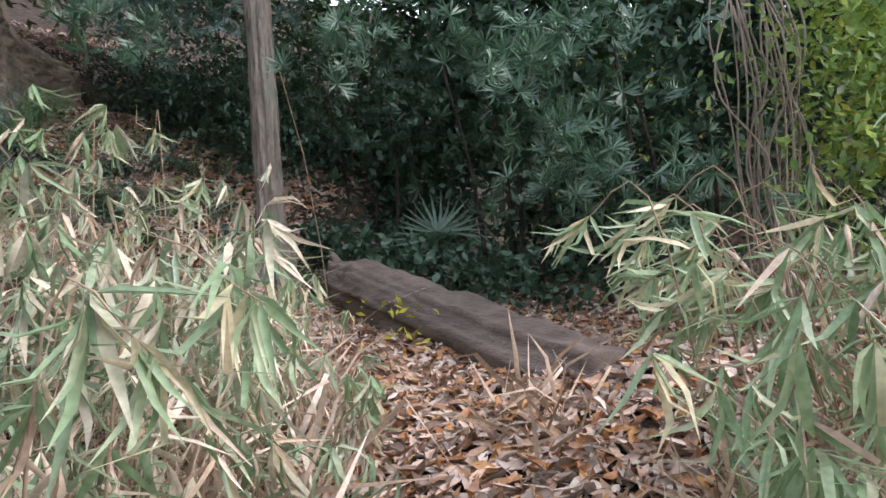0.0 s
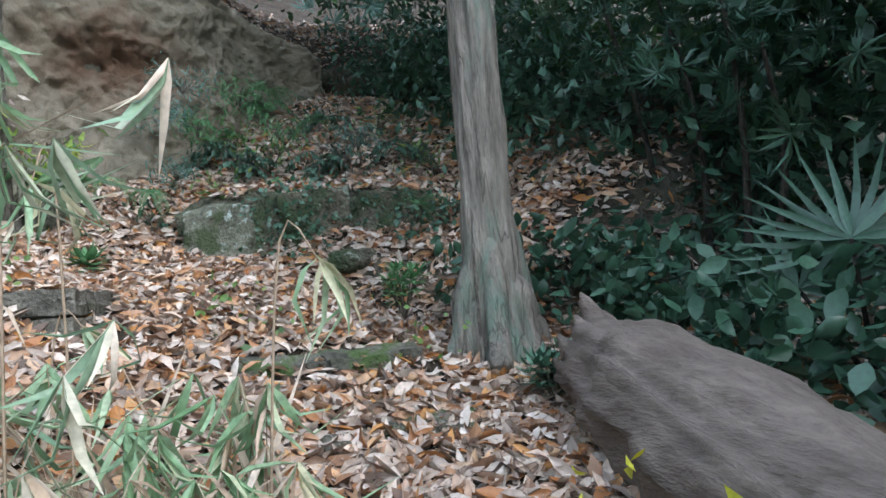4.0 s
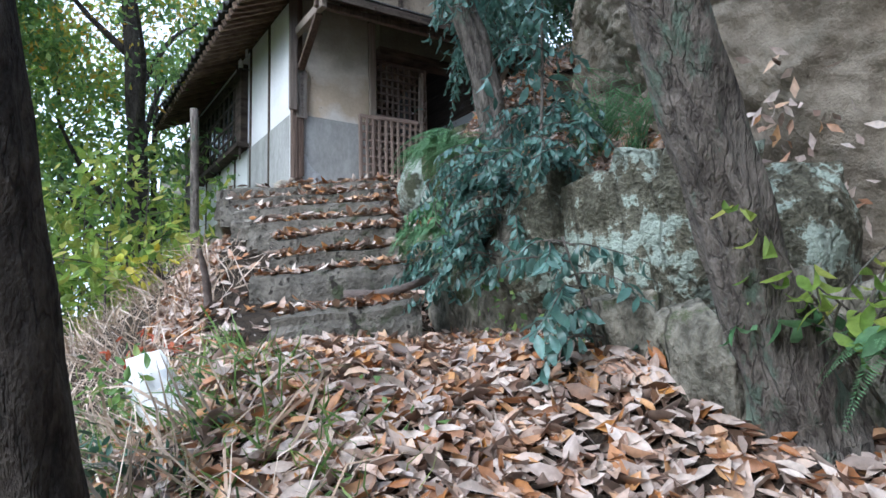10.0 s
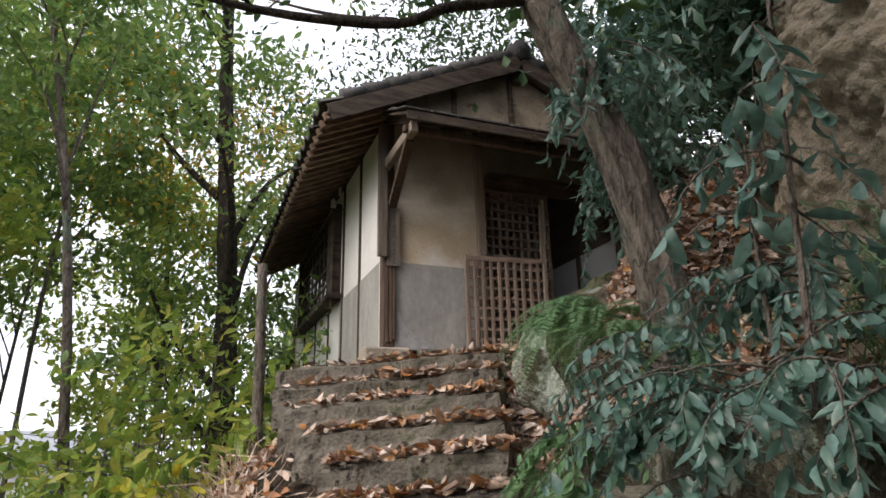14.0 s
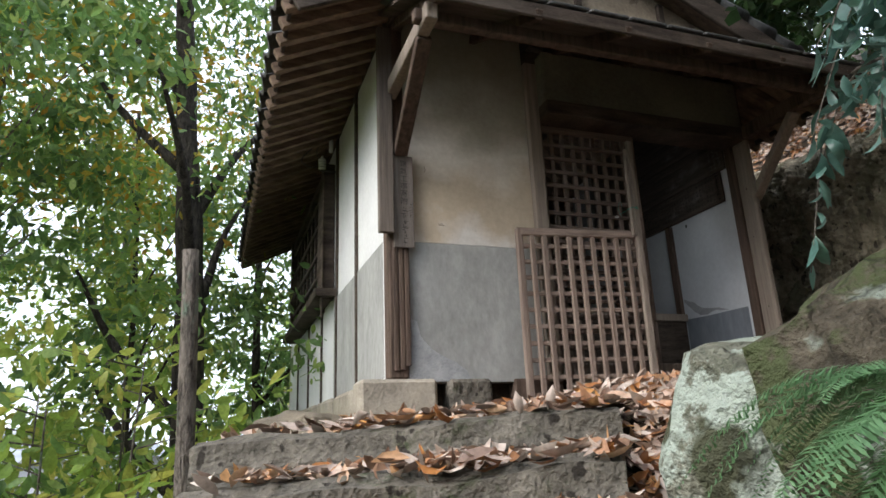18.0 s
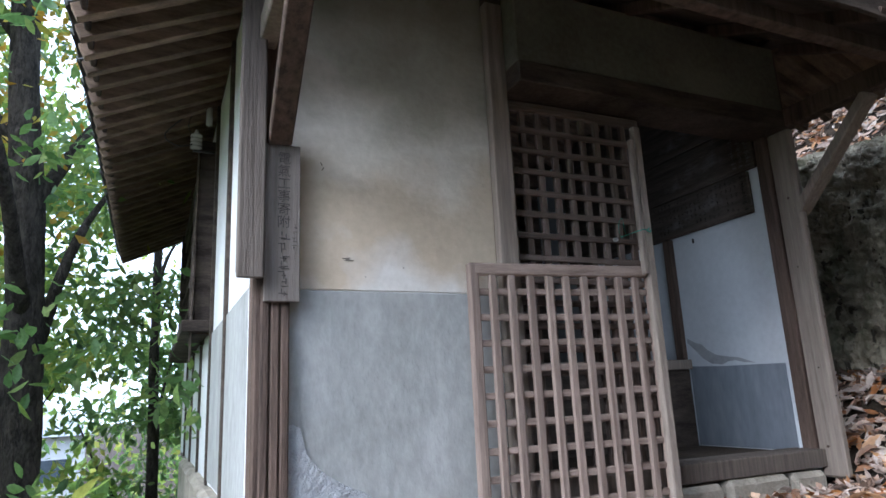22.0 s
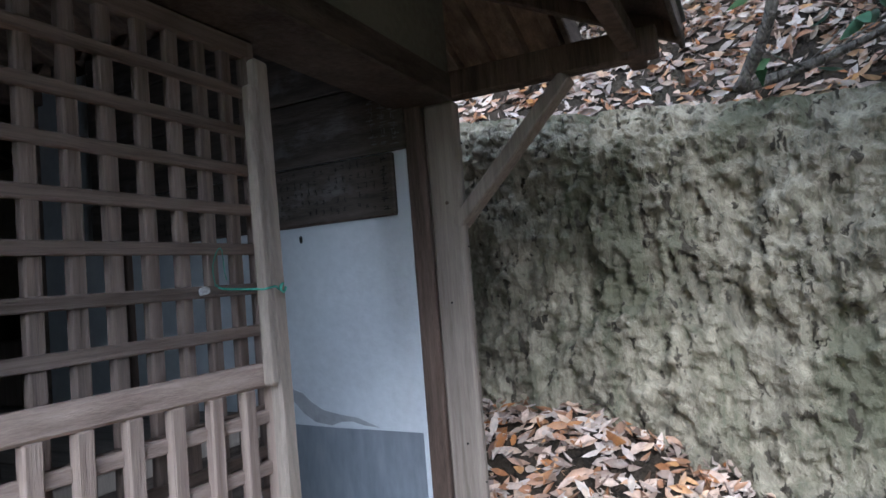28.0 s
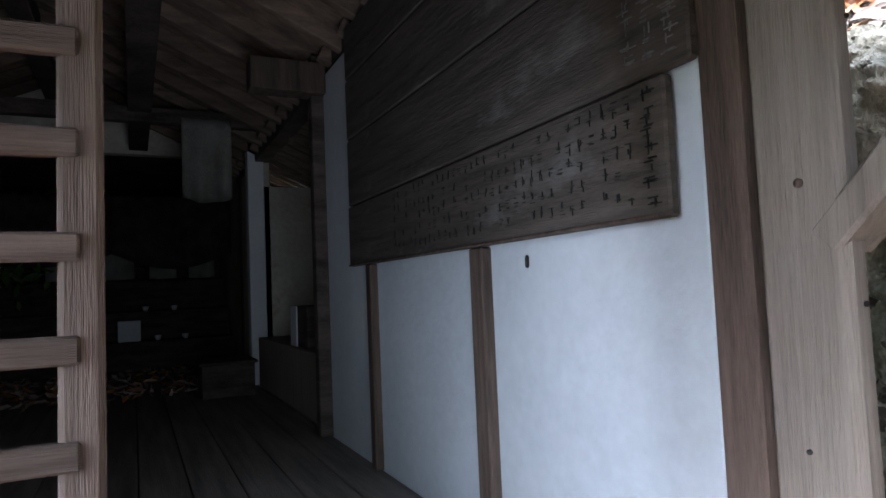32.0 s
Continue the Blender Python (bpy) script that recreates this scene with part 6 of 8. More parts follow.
# ---- bamboo grass ----
def bamboo_clump(x, y, height, stems, seed, spread_r=0.35, material="bamboo", lean=(0, 0), keep=False, blade=(0.16, 0.29)):
    z = z_at(x, y)
    r = np.random.default_rng(seed)
    ob = thing("bamboo_grass", (x, y, z), "clump of dwarf bamboo with pale green and withered straw-coloured blades", "bamboo", "dwarf bamboo along the path")
    P, A, N, L, dry_P, dry_A, dry_N, dry_L = [], [], [], [], [], [], [], []
    bm = bmesh.new()
    for s in range(stems):
        bx, by = x + r.normal(0, spread_r * 0.6), y + r.normal(0, spread_r * 0.6)
        bz = z_at(bx, by)
        h = height * r.uniform(0.55, 1.1)
        d = np.array((r.normal(lean[0], 0.25), r.normal(lean[1], 0.25)))
        pts = []
        for i in range(6):
            f = i / 5
            pts.append(Vector((bx + d[0] * h * f * f, by + d[1] * h * f * f, bz - 0.05 + h * (f - 0.25 * f ** 3))))
        for i in range(5):
            a, b = pts[i] - ob.location, pts[i + 1] - ob.location
            w = 0.0035
            ring = []
            for p, k in ((a, 1 - i * 0.12), (b, 0.88 - i * 0.12)):
                ring.append([bm.verts.new(p + Vector((w * k * math.cos(q), w * k * math.sin(q), 0))) for q in (0, 2.1, 4.2)])
            for q in range(3):
                bm.faces.new((ring[0][q], ring[0][(q + 1) % 3], ring[1][(q + 1) % 3], ring[1][q]))
        for node, cnt in ((5, 6), (4, 4), (3, 4)):
            q = np.array(pts[node])
            head = r.uniform(0, 6.28)
            for k in range(cnt):
                if (abs(float(sided(PATH, np.array([q[0]]), np.array([q[1]]))[0][0])) < (0.36 if keep else 0.5) and q[2] - z > 0.5 or math.hypot(q[0], q[1]) < 0.75):
                    continue
                a = head + r.normal(0, 0.75)
                if r.random() < (0.03, 0.2, 0.5)[5 - node]:
                    dry_P.append(q)
                    dry_A.append((math.cos(a), math.sin(a), r.uniform(-2.6, -0.5)))
                    dry_N.append((r.normal(0, 0.6), r.normal(0, 0.6), 0.6))
                    dry_L.append(r.uniform(*blade))
                    continue
                P.append(q)
                A.append((math.cos(a), math.sin(a), r.uniform(-1.7, 0.0)))
                N.append((r.normal(0, 0.3), r.normal(0, 0.3), 1))
                L.append(r.uniform(*blade))
    part("culms", bm, "straw", ob)
    P, A, N, L = np.array(P) - np.array(ob.location), np.array(A), np.array(N), np.array(L)
    leaves("blades", P, A, N, L, L * 0.105, material, BLADE, 0.2, 0.22, ob, r)
    if dry_P:
        leaves("dry_blades", np.array(dry_P) - np.array(ob.location), np.array(dry_A), np.array(dry_N), np.array(dry_L), np.array(dry_L) * 0.085, "straw", BLADE, 0.3, 0.2, ob, r)
    return ob


for i, (x, y, h, n) in enumerate(((-1.85, 0.95, 1.9, 26), (-1.5, 0.5, 1.7, 18), (-2.2, 1.4, 1.95, 26), (-2.5, 1.95, 1.45, 22), (-2.9, 2.35, 1.35, 22), (-3.35, 2.7, 0.9, 20), (-3.0, 1.7, 1.1, 22), (-2.5, 1.2, 1.2, 22),
                                  (-3.55, 2.35, 1.3, 20), (-4.1, 2.85, 0.6, 14), (-1.7, 1.55, 0.8, 16), (-2.15, 2.15, 0.65, 16), (-2.7, 2.75, 0.55, 12), (-4.5, 2.4, 0.6, 10), (-3.65, 2.0, 2.1, 24), (-3.95, 1.75, 2.2, 24), (-2.9, 1.0, 1.5, 22), (-3.4, 1.4, 1.3, 20), (-2.3, 0.7, 1.75, 22), (-1.35, 1.05, 0.75, 14), (-3.5, 3.05, 0.4, 8),
                                  (0.05, 1.7, 1.3, 12), (0.2, 2.5, 1.4, 16), (0.6, 1.6, 1.7, 20), (0.8, 2.9, 1.8, 22), (-0.15, 3.0, 1.3, 12))):
    bamboo_clump(x, y, h, int(n * 0.72), 300 + i, material="bamboo" if i % 2 == 0 else "bamboo_green")
for i, (x, y, h, n) in enumerate(((-0.18, 2.45, 0.95, 10), (-0.05, 2.15, 1.0, 13), (0.0, 2.6, 1.5, 16))):
    bamboo_clump(x, y, h, n, 380 + i, 0.25, "bamboo_green", keep=True, lean=(-0.1, -0.2), blade=(0.16, 0.26))
bamboo_clump(-4.0, 3.2, 0.98, 4, 391, 0.05, "bamboo_green", keep=True, blade=(0.2, 0.3))
bamboo_clump(-3.75, 3.02, 0.75, 7, 392, 0.14, "bamboo_green", keep=True, blade=(0.16, 0.26))
def bamboo_sprig(base, tip, reach, count, seed, blade=(0.16, 0.26)):
    """One arching culm with a fan of blades hanging from its tip; reach: the way the tip points."""
    r = np.random.default_rng(seed)
    ob = thing("bamboo_grass", base, "single arching bamboo culm with a drooping fan of pale green blades", "bamboo", "dwarf bamboo along the path")
    b, t = Vector(base), Vector(tip)
    rise = Vector((b.x * 0.6 + t.x * 0.4, b.y * 0.6 + t.y * 0.4, t.z + 0.08))
    line = smooth_line([b, rise, t], 9)
    tube("culm", line, [0.005 - 0.0004 * i for i in range(9)], "straw", ob, sides=5)
    d = np.array(reach, float)
    f = r.uniform(0, 1, count)
    P = np.array(t)[None, :] + (np.array(line[-2]) - np.array(t))[None, :] * f[:, None]
    A = d[None, :] + r.normal(0, 0.42, (count, 3)) + np.array((0, 0, -0.75))
    L = r.uniform(*blade, count)
    leaves("blades", P - np.array(base), A, np.tile((0.7, -0.7, 0.5), (count, 1)) + r.normal(0, 0.4, (count, 3)), L, L * 0.1, "bamboo_green", BLADE, 0.2, 0.3, ob, r)
    return ob


bamboo_sprig((-1.5, 0.72, z_at(-1.5, 0.72)), (-1.0, 0.86, 1.5), (0.35, -0.2, 0), 13, 393, (0.17, 0.25))
bamboo_sprig((-1.35, 0.5, z_at(-1.35, 0.5)), (-1.05, 0.66, 1.42), (0.5, 0.0, 0), 9, 394, (0.16, 0.24))
bamboo_sprig((-3.95, 2.62, z_at(-3.95, 2.62)), (-4.0, 2.59, 2.7), (0.1, -0.1, 0.1), 9, 395, (0.18, 0.26))
bamboo_sprig((-4.2, 2.75, z_at(-4.2, 2.75)), (-4.15, 2.65, 2.35), (0.1, -0.1, 0.1), 8, 396, (0.16, 0.24))
bamboo_sprig((-3.35, 2.5, z_at(-3.35, 2.5)), (-3.2, 2.35, 2.2), (0.2, -0.2, 0.1), 9, 397, (0.18, 0.26))
for i, (bx, by, tx, ty, tz) in enumerate(((-0.35, 3.1, -1.05, 2.9, 1.74), (-0.3, 2.9, -0.75, 2.75, 1.72), (-0.2, 2.7, -0.62, 2.55, 1.66), (-0.4, 3.2, -0.98, 3.0, 1.66), (-0.1, 2.5, -0.45, 2.4, 1.6), (-0.25, 2.8, -0.7, 2.65, 1.5), (0.0, 2.6, -0.3, 2.5, 1.8), (0.2, 2.7, -0.1, 2.6, 1.65))):
    bamboo_sprig((bx + 0.1, by, z_at(bx + 0.1, by)), (tx + 0.16, ty, tz - 0.2), (-0.65, -0.25, 0.1), 13, 700 + i, (0.17, 0.27))
for i, (tx, ty, tz) in enumerate(((-0.92, 2.36, 1.7), (-0.78, 2.42, 1.64), (-0.66, 2.57, 1.74), (-0.76, 2.62, 1.62), (-0.7, 2.4, 1.46), (-0.56, 2.42, 1.55), (-0.5, 2.6, 1.66), (-0.62, 2.3, 1.36), (-0.45, 2.3, 1.45))):
    bamboo_sprig((tx + 0.45, ty + 0.05, z_at(tx + 0.45, ty + 0.05)), (tx, ty, tz), (-0.8, -0.1, 0.25), 11, 720 + i, (0.16, 0.26))
bamboo_sprig((-3.9, 3.2, z_at(-3.9, 3.2)), (-3.78, 3.37, 2.08), (0.25, 0.15, -0.2), 8, 398, (0.2, 0.28))
bamboo_sprig((-4.95, 2.6, z_at(-4.95, 2.6)), (-4.86, 2.75, 1.95), (0.2, 0.1, -0.2), 8, 399, (0.16, 0.24))
bamboo_sprig((-3.7, 1.95, z_at(-3.7, 1.95)), (-3.65, 2.08, 2.55), (0.2, 0.1, -0.1), 11, 400, (0.16, 0.24))
bamboo_sprig((-2.6, 1.9, z_at(-2.6, 1.9)), (-2.5, 2.04, 1.78), (0.2, 0.1, -0.2), 9, 410, (0.18, 0.26))
bamboo_clump(-1.02, 1.0, 0.62, 5, 390, 0.12, lean=(0.1, -0.1), blade=(0.16, 0.26))


def straw(name, region, n, seed, size, label, material="straw", w=0.05, tilt=0.8):
    r = np.random.default_rng(seed)
    x, y = region(r, n)
    m = len(x)
    z = ground_height(x, y)
    axis = unit(np.stack([r.normal(0, tilt, m), r.normal(0, tilt, m), r.uniform(0.2, 1.0, m)], 1))
    L = r.uniform(*size, m)
    ob = leaves(name, np.stack([x, y, z - 0.01], 1), axis, unit(r.normal(0, 1, (m, 3))), L, np.maximum(L * w, 0.004), material, BLADE, 0.1, 0.25, None, r)
    return tagged(ob, label, "grass", kind="stuff")


def box_region(x0, x1, y0, y1):
    return lambda r, n: (r.uniform(x0, x1, n), r.uniform(y0, y1, n))


def clear_of_path(region, gap):
    def pick(r, n):
        x, y = region(r, n)
        d, _ = sided(PATH, x, y)
        ok = np.abs(d) > gap
        return x[ok], y[ok]
    return pick


straw("withered_grass", clear_of_path(box_region(-4.4, -1.25, 0.3, 3.2), 0.45), 2100, 61, (0.25, 0.7), "withered straw and dead bamboo blades beside the path")
straw("withered_grass", clear_of_path(box_region(-0.5, 1.2, 1.2, 3.6), 0.4), 900, 62, (0.2, 0.5), "withered straw and dead bamboo blades beside the path")
straw("bank_grass", box_region(-6.75, -5.4, -4.2, -1.4), 1300, 63, (0.15, 0.45), "dry grass hanging over the edge of the bank", "straw", 0.03)
straw("bank_grass", box_region(-6.1, -5.0, -1.4, 1.6), 900, 64, (0.2, 0.5), "dry grass on the downhill edge", "straw", 0.03)
straw("green_tufts", box_region(-6.4, -5.5, -0.6, 1.8), 900, 65, (0.12, 0.3), "tufts of narrow green grass on the path edge", "green_mid", 0.045)


# ---- the dark thicket of narrow-leaved evergreens ----
def whorls(parent_name, centres, spread_r, count, material, seed, label, length=(0.12, 0.19), per=20, width=0.11, stems=True):
    r = np.random.default_rng(seed)
    c = np.array(centres, float)
    base = c.mean(0)
    ob = thing(parent_name, (base[0], base[1], z_at(base[0], base[1])), label, "shrub", "evergreens beside the path")
    pick = c[r.integers(0, len(c), count)] + r.normal(0, 1, (count, 3)) * np.array(spread_r)
    up = unit(r.normal(0, 0.7, (count, 3)) + np.array((0, -0.2, 0.6)))
    P = np.repeat(pick, per, 0)
    U = np.repeat(up, per, 0)
    ref = unit(np.cross(U, r.normal(0, 1, U.shape)))
    A = unit(ref + U * r.uniform(0.1, 0.9, (len(P), 1)))
    L = r.uniform(*length, len(P)) * np.repeat(r.uniform(0.7, 1.2, count), per)
    leaves("foliage", P - np.array(ob.location), A, U, L, L * width, material, LEAF3, 0.1, 0.12, ob, r)
    for i, k in enumerate(c if stems else []):
        f = Vector(k)
        b = Vector((base[0] + 0.5 * (k[0] - base[0]), base[1] + 0.5 * (k[1] - base[1]) + 0.2, z_at(base[0], base[1]) - 0.1))
        tube("stem", smooth_line([b, b.lerp(f, 0.5) + Vector((0.1 * math.sin(i), 0.1, 0.1)), f], 8), [0.035 - 0.003 * j for j in range(8)], "bark_dark", ob, sides=6)
    return ob


ever_low = "overhanging evergreen branch with whorls of narrow leaves"
ever = "dense evergreen shrub with whorls of narrow dark leaves"
whorls("evergreen_shrub", [(-1.9, 5.3, 2.3), (-1.4, 5.1, 2.9), (-0.9, 5.2, 2.2), (-1.6, 5.3, 3.4), (-2.2, 5.6, 3.0)], (0.3, 0.22, 0.3), 80, "podocarp", 401, ever)
whorls("evergreen_shrub", [(-1.45, 4.3, 2.1), (-1.5, 4.1, 2.9), (-1.1, 4.3, 2.5), (-1.0, 4.2, 1.9), (-1.2, 4.0, 3.1)], (0.28, 0.25, 0.3), 34, "podocarp", 402, ever, stems=False)
whorls("evergreen_branch", [(-1.71, 4.61, 2.11), (-1.6, 4.55, 2.3), (-1.85, 4.7, 2.4), (-1.5, 4.5, 2.0)], (0.12, 0.12, 0.1), 16, "podocarp", 423, ever_low, stems=False)
whorls("evergreen_branch", [(-1.56, 3.43, 2.76), (-1.57, 2.9, 2.68), (-1.75, 3.5, 2.85)], (0.07, 0.1, 0.06), 7, "podocarp", 424, ever_low, stems=False)
whorls("evergreen_shrub", [(-3.0, 6.0, 3.3), (-2.6, 5.9, 3.9), (-3.4, 6.2, 3.8), (-3.9, 6.2, 4.1), (-3.2, 6.3, 2.5)], (0.4, 0.3, 0.35), 110, "green_dark", 403, ever)
whorls("evergreen_shrub", [(-5.0, 6.6, 4.0), (-5.8, 6.8, 4.5), (-4.6, 6.4, 3.4), (-6.3, 6.6, 4.8)], (0.5, 0.35, 0.4), 220, "green_dark", 404, ever)
whorls("evergreen_shrub", [(-6.4, 5.6, 4.9), (-7.2, 5.2, 5.3), (-6.0, 5.4, 5.3), (-7.6, 4.6, 5.6)], (0.4, 0.35, 0.3), 150, "green_blue", 405, ever, stems=False)


whorls("evergreen_branch", [(-4.33, 2.44, 3.36), (-4.5, 2.75, 3.5), (-4.15, 2.3, 3.5), (-4.6, 3.0, 3.75)], (0.16, 0.16, 0.1), 18, "podocarp", 407, ever_low, stems=False)
whorls("evergreen_branch", [(-3.4, 4.0, 3.7), (-3.0, 4.2, 3.75), (-2.5, 4.5, 3.6), (-2.1, 4.7, 3.5), (-3.2, 3.65, 3.4)], (0.2, 0.2, 0.14), 46, "podocarp", 408, ever_low, stems=False)


whorls("evergreen_branch", [(-1.78, 4.0, 2.95), (-1.9, 4.3, 2.6), (-1.6, 4.1, 2.35), (-1.95, 4.4, 3.1)], (0.2, 0.18, 0.16), 26, "podocarp", 409, ever_low, stems=False, length=(0.15, 0.22))


def thicket(name, centres, spread_r, n, leaf, material, seed, label, width=0.5, shape=LEAF3):
    r = np.random.default_rng(seed)
    ob = crown_leaves(name, centres, spread_r, n // len(centres), leaf, width, material, None, seed, 0.3, shape)
    return tagged(ob, label, "foliage", kind="stuff")


thicket("undergrowth", [(-6.5 + 0.9 * i, 7.2 + 0.5 * math.sin(i), 1.8 + 0.9 * (i % 4)) for i in range(11)], (0.7, 0.4, 0.8), 20000, 0.17, "green_dark", 411, "dark undergrowth behind the evergreen shrubs")
thicket("undergrowth", [(-10 + 1.1 * i, 8.4, 4.4 + 1.0 * (i % 3)) for i in range(12)], (0.8, 0.6, 1.0), 18000, 0.19, "canopy", 412, "dark tree foliage behind the evergreen shrubs")
thicket("undergrowth", [(-9.6 + 0.6 * i, 6.3 + 0.4 * (i % 2), z_at(-9.6 + 0.6 * i, 6.3) + 0.4) for i in range(6)], (0.5, 0.5, 0.35), 5000, 0.13, "green_dark", 422, "dark plants on the wooded slope")
thicket("undergrowth", [(-4.4, 5.5, 1.7), (-3.8, 5.6, 1.6), (-3.2, 5.6, 1.5), (-5.0, 5.7, 1.9), (-2.6, 5.5, 1.3), (-5.6, 5.9, 2.1)], (0.3, 0.25, 0.22), 2200, 0.12, "green_dark", 413, "low broad-leaved plants behind the fallen log", 0.6, LEAF5)
thicket("vines", [(0.1 + 0.28 * (i % 4), 5.6 + 0.3 * (i % 3), 2.6 + 0.42 * (i // 2)) for i in range(8)], (0.26, 0.3, 0.3), 2600, 0.09, "green_yellow", 414, "sunlit yellow-green leaves of climbing vines", 0.6, LEAF5)
thicket("undergrowth", [(-3.4, 9.6, 4.5), (-2.8, 9.6, 5.0)], (0.7, 0.4, 0.9), 4200, 0.12, "green_yellow", 415, "yellow-green bush glowing between the trunks")
thicket("undergrowth", [(-4.6, -4.5, 3.0), (-5.1, -5.5, 3.1), (-4.2, -6.0, 3.2), (-3.5, -6.6, 3.1), (-5.4, -6.6, 3.3), (-4.4, -5.2, 2.6)], (0.5, 0.6, 0.4), 3000, 0.13, "green_mid", 431, "green bushes on the downhill side", 0.4)
thicket("tree_canopy", [(-10.5, -11.5, 12.2), (-9.0, -12.0, 11.6), (-12.0, -11.8, 11.6), (-7.6, -12.6, 11.8), (-13.2, -11.0, 10.8)], (0.9, 0.9, 0.8), 5200, 0.17, "canopy", 432, "leafy tree tops behind the hut roof", 0.45)
thicket("tree_canopy", [(-10.6, -9.6, 13.0), (-11.9, -9.2, 12.8), (-13.4, -8.6, 12.3), (-14.2, -8.2, 11.6), (-12.6, -10.0, 11.6), (-14.2, -5.4, 9.5), (-14.0, -6.3, 10.0)], (0.8, 0.8, 0.7), 7700, 0.16, "canopy", 434, "dark tree tops above the hut roof", 0.45)
# high foliage over the slope, closing the wood above; most of it added for shade
# extra layer above the view that darkens the hill behind the path
thicket("tree_canopy", [(-10.4 + 0.7 * i, 5.2 + 0.9 * (i % 3), 7.3 + 0.3 * (i % 2)) for i in range(7)], (0.6, 0.6, 0.3), 6500, 0.19, "canopy", 436, "dark evergreen leaves added high over the slope to shade it", 0.45)
# unseen leaves added across the sun's way to the slope and bank
thicket("tree_canopy", [(-9.9 + 0.5 * (i % 4), -3.2 + 0.8 * (i // 4), 9.0 + 0.25 * (i % 3)) for i in range(12)], (0.35, 0.4, 0.2), 2600, 0.17, "canopy", 437, "unseen dark leaves added over the hut roof to shade the slope", 0.45)
thicket("undergrowth", [(-9.3, -0.2, 6.9), (-9.7, -0.7, 7.0), (-10.2, -1.2, 7.1), (-10.7, -1.7, 7.2), (-9.1, 0.5, 7.0), (-9.6, -0.1, 7.5), (-10.2, -0.7, 7.7), (-10.9, -1.3, 7.8)], (0.35, 0.35, 0.3), 8000, 0.12, "green_dark", 438, "dark evergreen thicket on top of the clay bank", 0.36, LEAF5)
# two leaf masses added to keep skylight off the leaf slope and cut bank
thicket("tree_canopy", [(-12.3 + 0.4 * (i % 2), -4.8 + 0.6 * i, 8.9 + 0.2 * (i % 3)) for i in range(7)], (0.4, 0.4, 0.25), 5200, 0.17, "canopy", 439, "dark evergreen leaves added to shade the leaf slope behind the hut", 0.45)
thicket("tree_canopy", [(-13.4 + 0.6 * (i % 3), -3.1 + 0.6 * i, 9.2 + 0.35 * (i % 3)) for i in range(5)], (0.6, 0.5, 0.3), 6500, 0.17, "canopy", 435, "dark evergreen leaves added to shade the slope beside the hut", 0.45)
thicket("tree_canopy", [(-10 + 1.6 * i, 6.5 + 1.2 * (i % 2), 7.5 + 0.6 * (i % 3)) for i in range(7)], (0.9, 0.9, 0.6), 11700, 0.16, "canopy", 416, "dark evergreen canopy over the path")
# the last two clusters are added to shade the hill behind the hut
thicket("tree_canopy", [(-10.5, 3.5, 8.0), (-10.2, 1.5, 8.2), (-10.5, -0.3, 8.4), (-9.6, 2.6, 8.0), (-9.8, 0.4, 7.8), (-10.1, -0.9, 7.9), (-13.2, -2.5, 9.8), (-13.4, -4.5, 10.0)], (0.9, 0.9, 0.6), 19000, 0.15, "canopy", 417, "dark evergreen canopy above the clay bank, with clusters added to shade the hill")
for k, (dist, top, m) in enumerate(((17, 8, "green_yellow"), (23, 11, "green_mid"), (32, 15, "green_yellow"))):
    spots = []
    for i in range(30):
        a = math.radians(-118 + 4.6 * i)
        spots += [(-6 + dist * math.cos(a) * 1.0 + random.uniform(-1, 1), -1 + dist * math.sin(a) + random.uniform(-1, 1), -1.5 + top * (j + random.uniform(0.1, 0.9)) / 4) for j in range(4)]
    spots = [p for p in spots if not (p[1] < -8 and -0.03 < (p[0] + 6) / -p[1] < 0.42 and p[2] < 6 + 0.16 * dist)]
    thicket("far_woods", spots, (1.1 + 0.3 * k, 1.1 + 0.3 * k, 0.9 + 0.25 * k), (12000, 10500, 9000)[k], 0.24 + 0.08 * k, m, 418 + 10 * k, "sunlit woodland around the valley", 0.55)
thicket("far_woods", [(-6 + 3.0 * i, 13 + 1.5 * (i % 3), 3 + 2.4 * (i % 4)) for i in range(7)], (1.6, 1.6, 1.5), 11000, 0.24, "canopy", 420, "dark woodland above the path")
thicket("far_woods", [(-17, -12 + 3 * i, 11 + 1.2 * (i % 3)) for i in range(9)], (1.8, 1.8, 1.5), 12000, 0.24, "canopy", 421, "woodland on the hill behind")
thicket("undergrowth", [(-8.7, 6.1, 4.9), (-8.0, 6.5, 4.9), (-9.3, 5.8, 5.5), (-7.4, 6.7, 4.4), (-8.4, 6.3, 6.0), (-9.4, 5.6, 6.6)], (0.45, 0.4, 0.4), 3600, 0.13, "green_dark", 430, "dark leaves over the shaded slope", 0.3)
thicket("sunlit_bush", [(-0.25 + 0.3 * (i % 3), 4.9 - 0.2 * (i % 2), 1.6 + 0.35 * i) for i in range(7)], (0.25, 0.3, 0.35), 1500, 0.09, "green_mid", 431, "sunlit yellow-green bush at the path edge", 0.5)
thicket("autumn_foliage", [(-5.2, -8.0, 8.6), (-6.2, -8.6, 9.6), (-7.6, -9.6, 9.4), (-8.8, -11.0, 10.2), (-4.2, -7.0, 9.0), (-10.4, -11.5, 10.4), (-6.0, -7.6, 7.6)], (0.8, 0.8, 0.5), 3200, 0.12, "autumn", 440, "yellow and orange autumn leaves over the hut", 0.45)
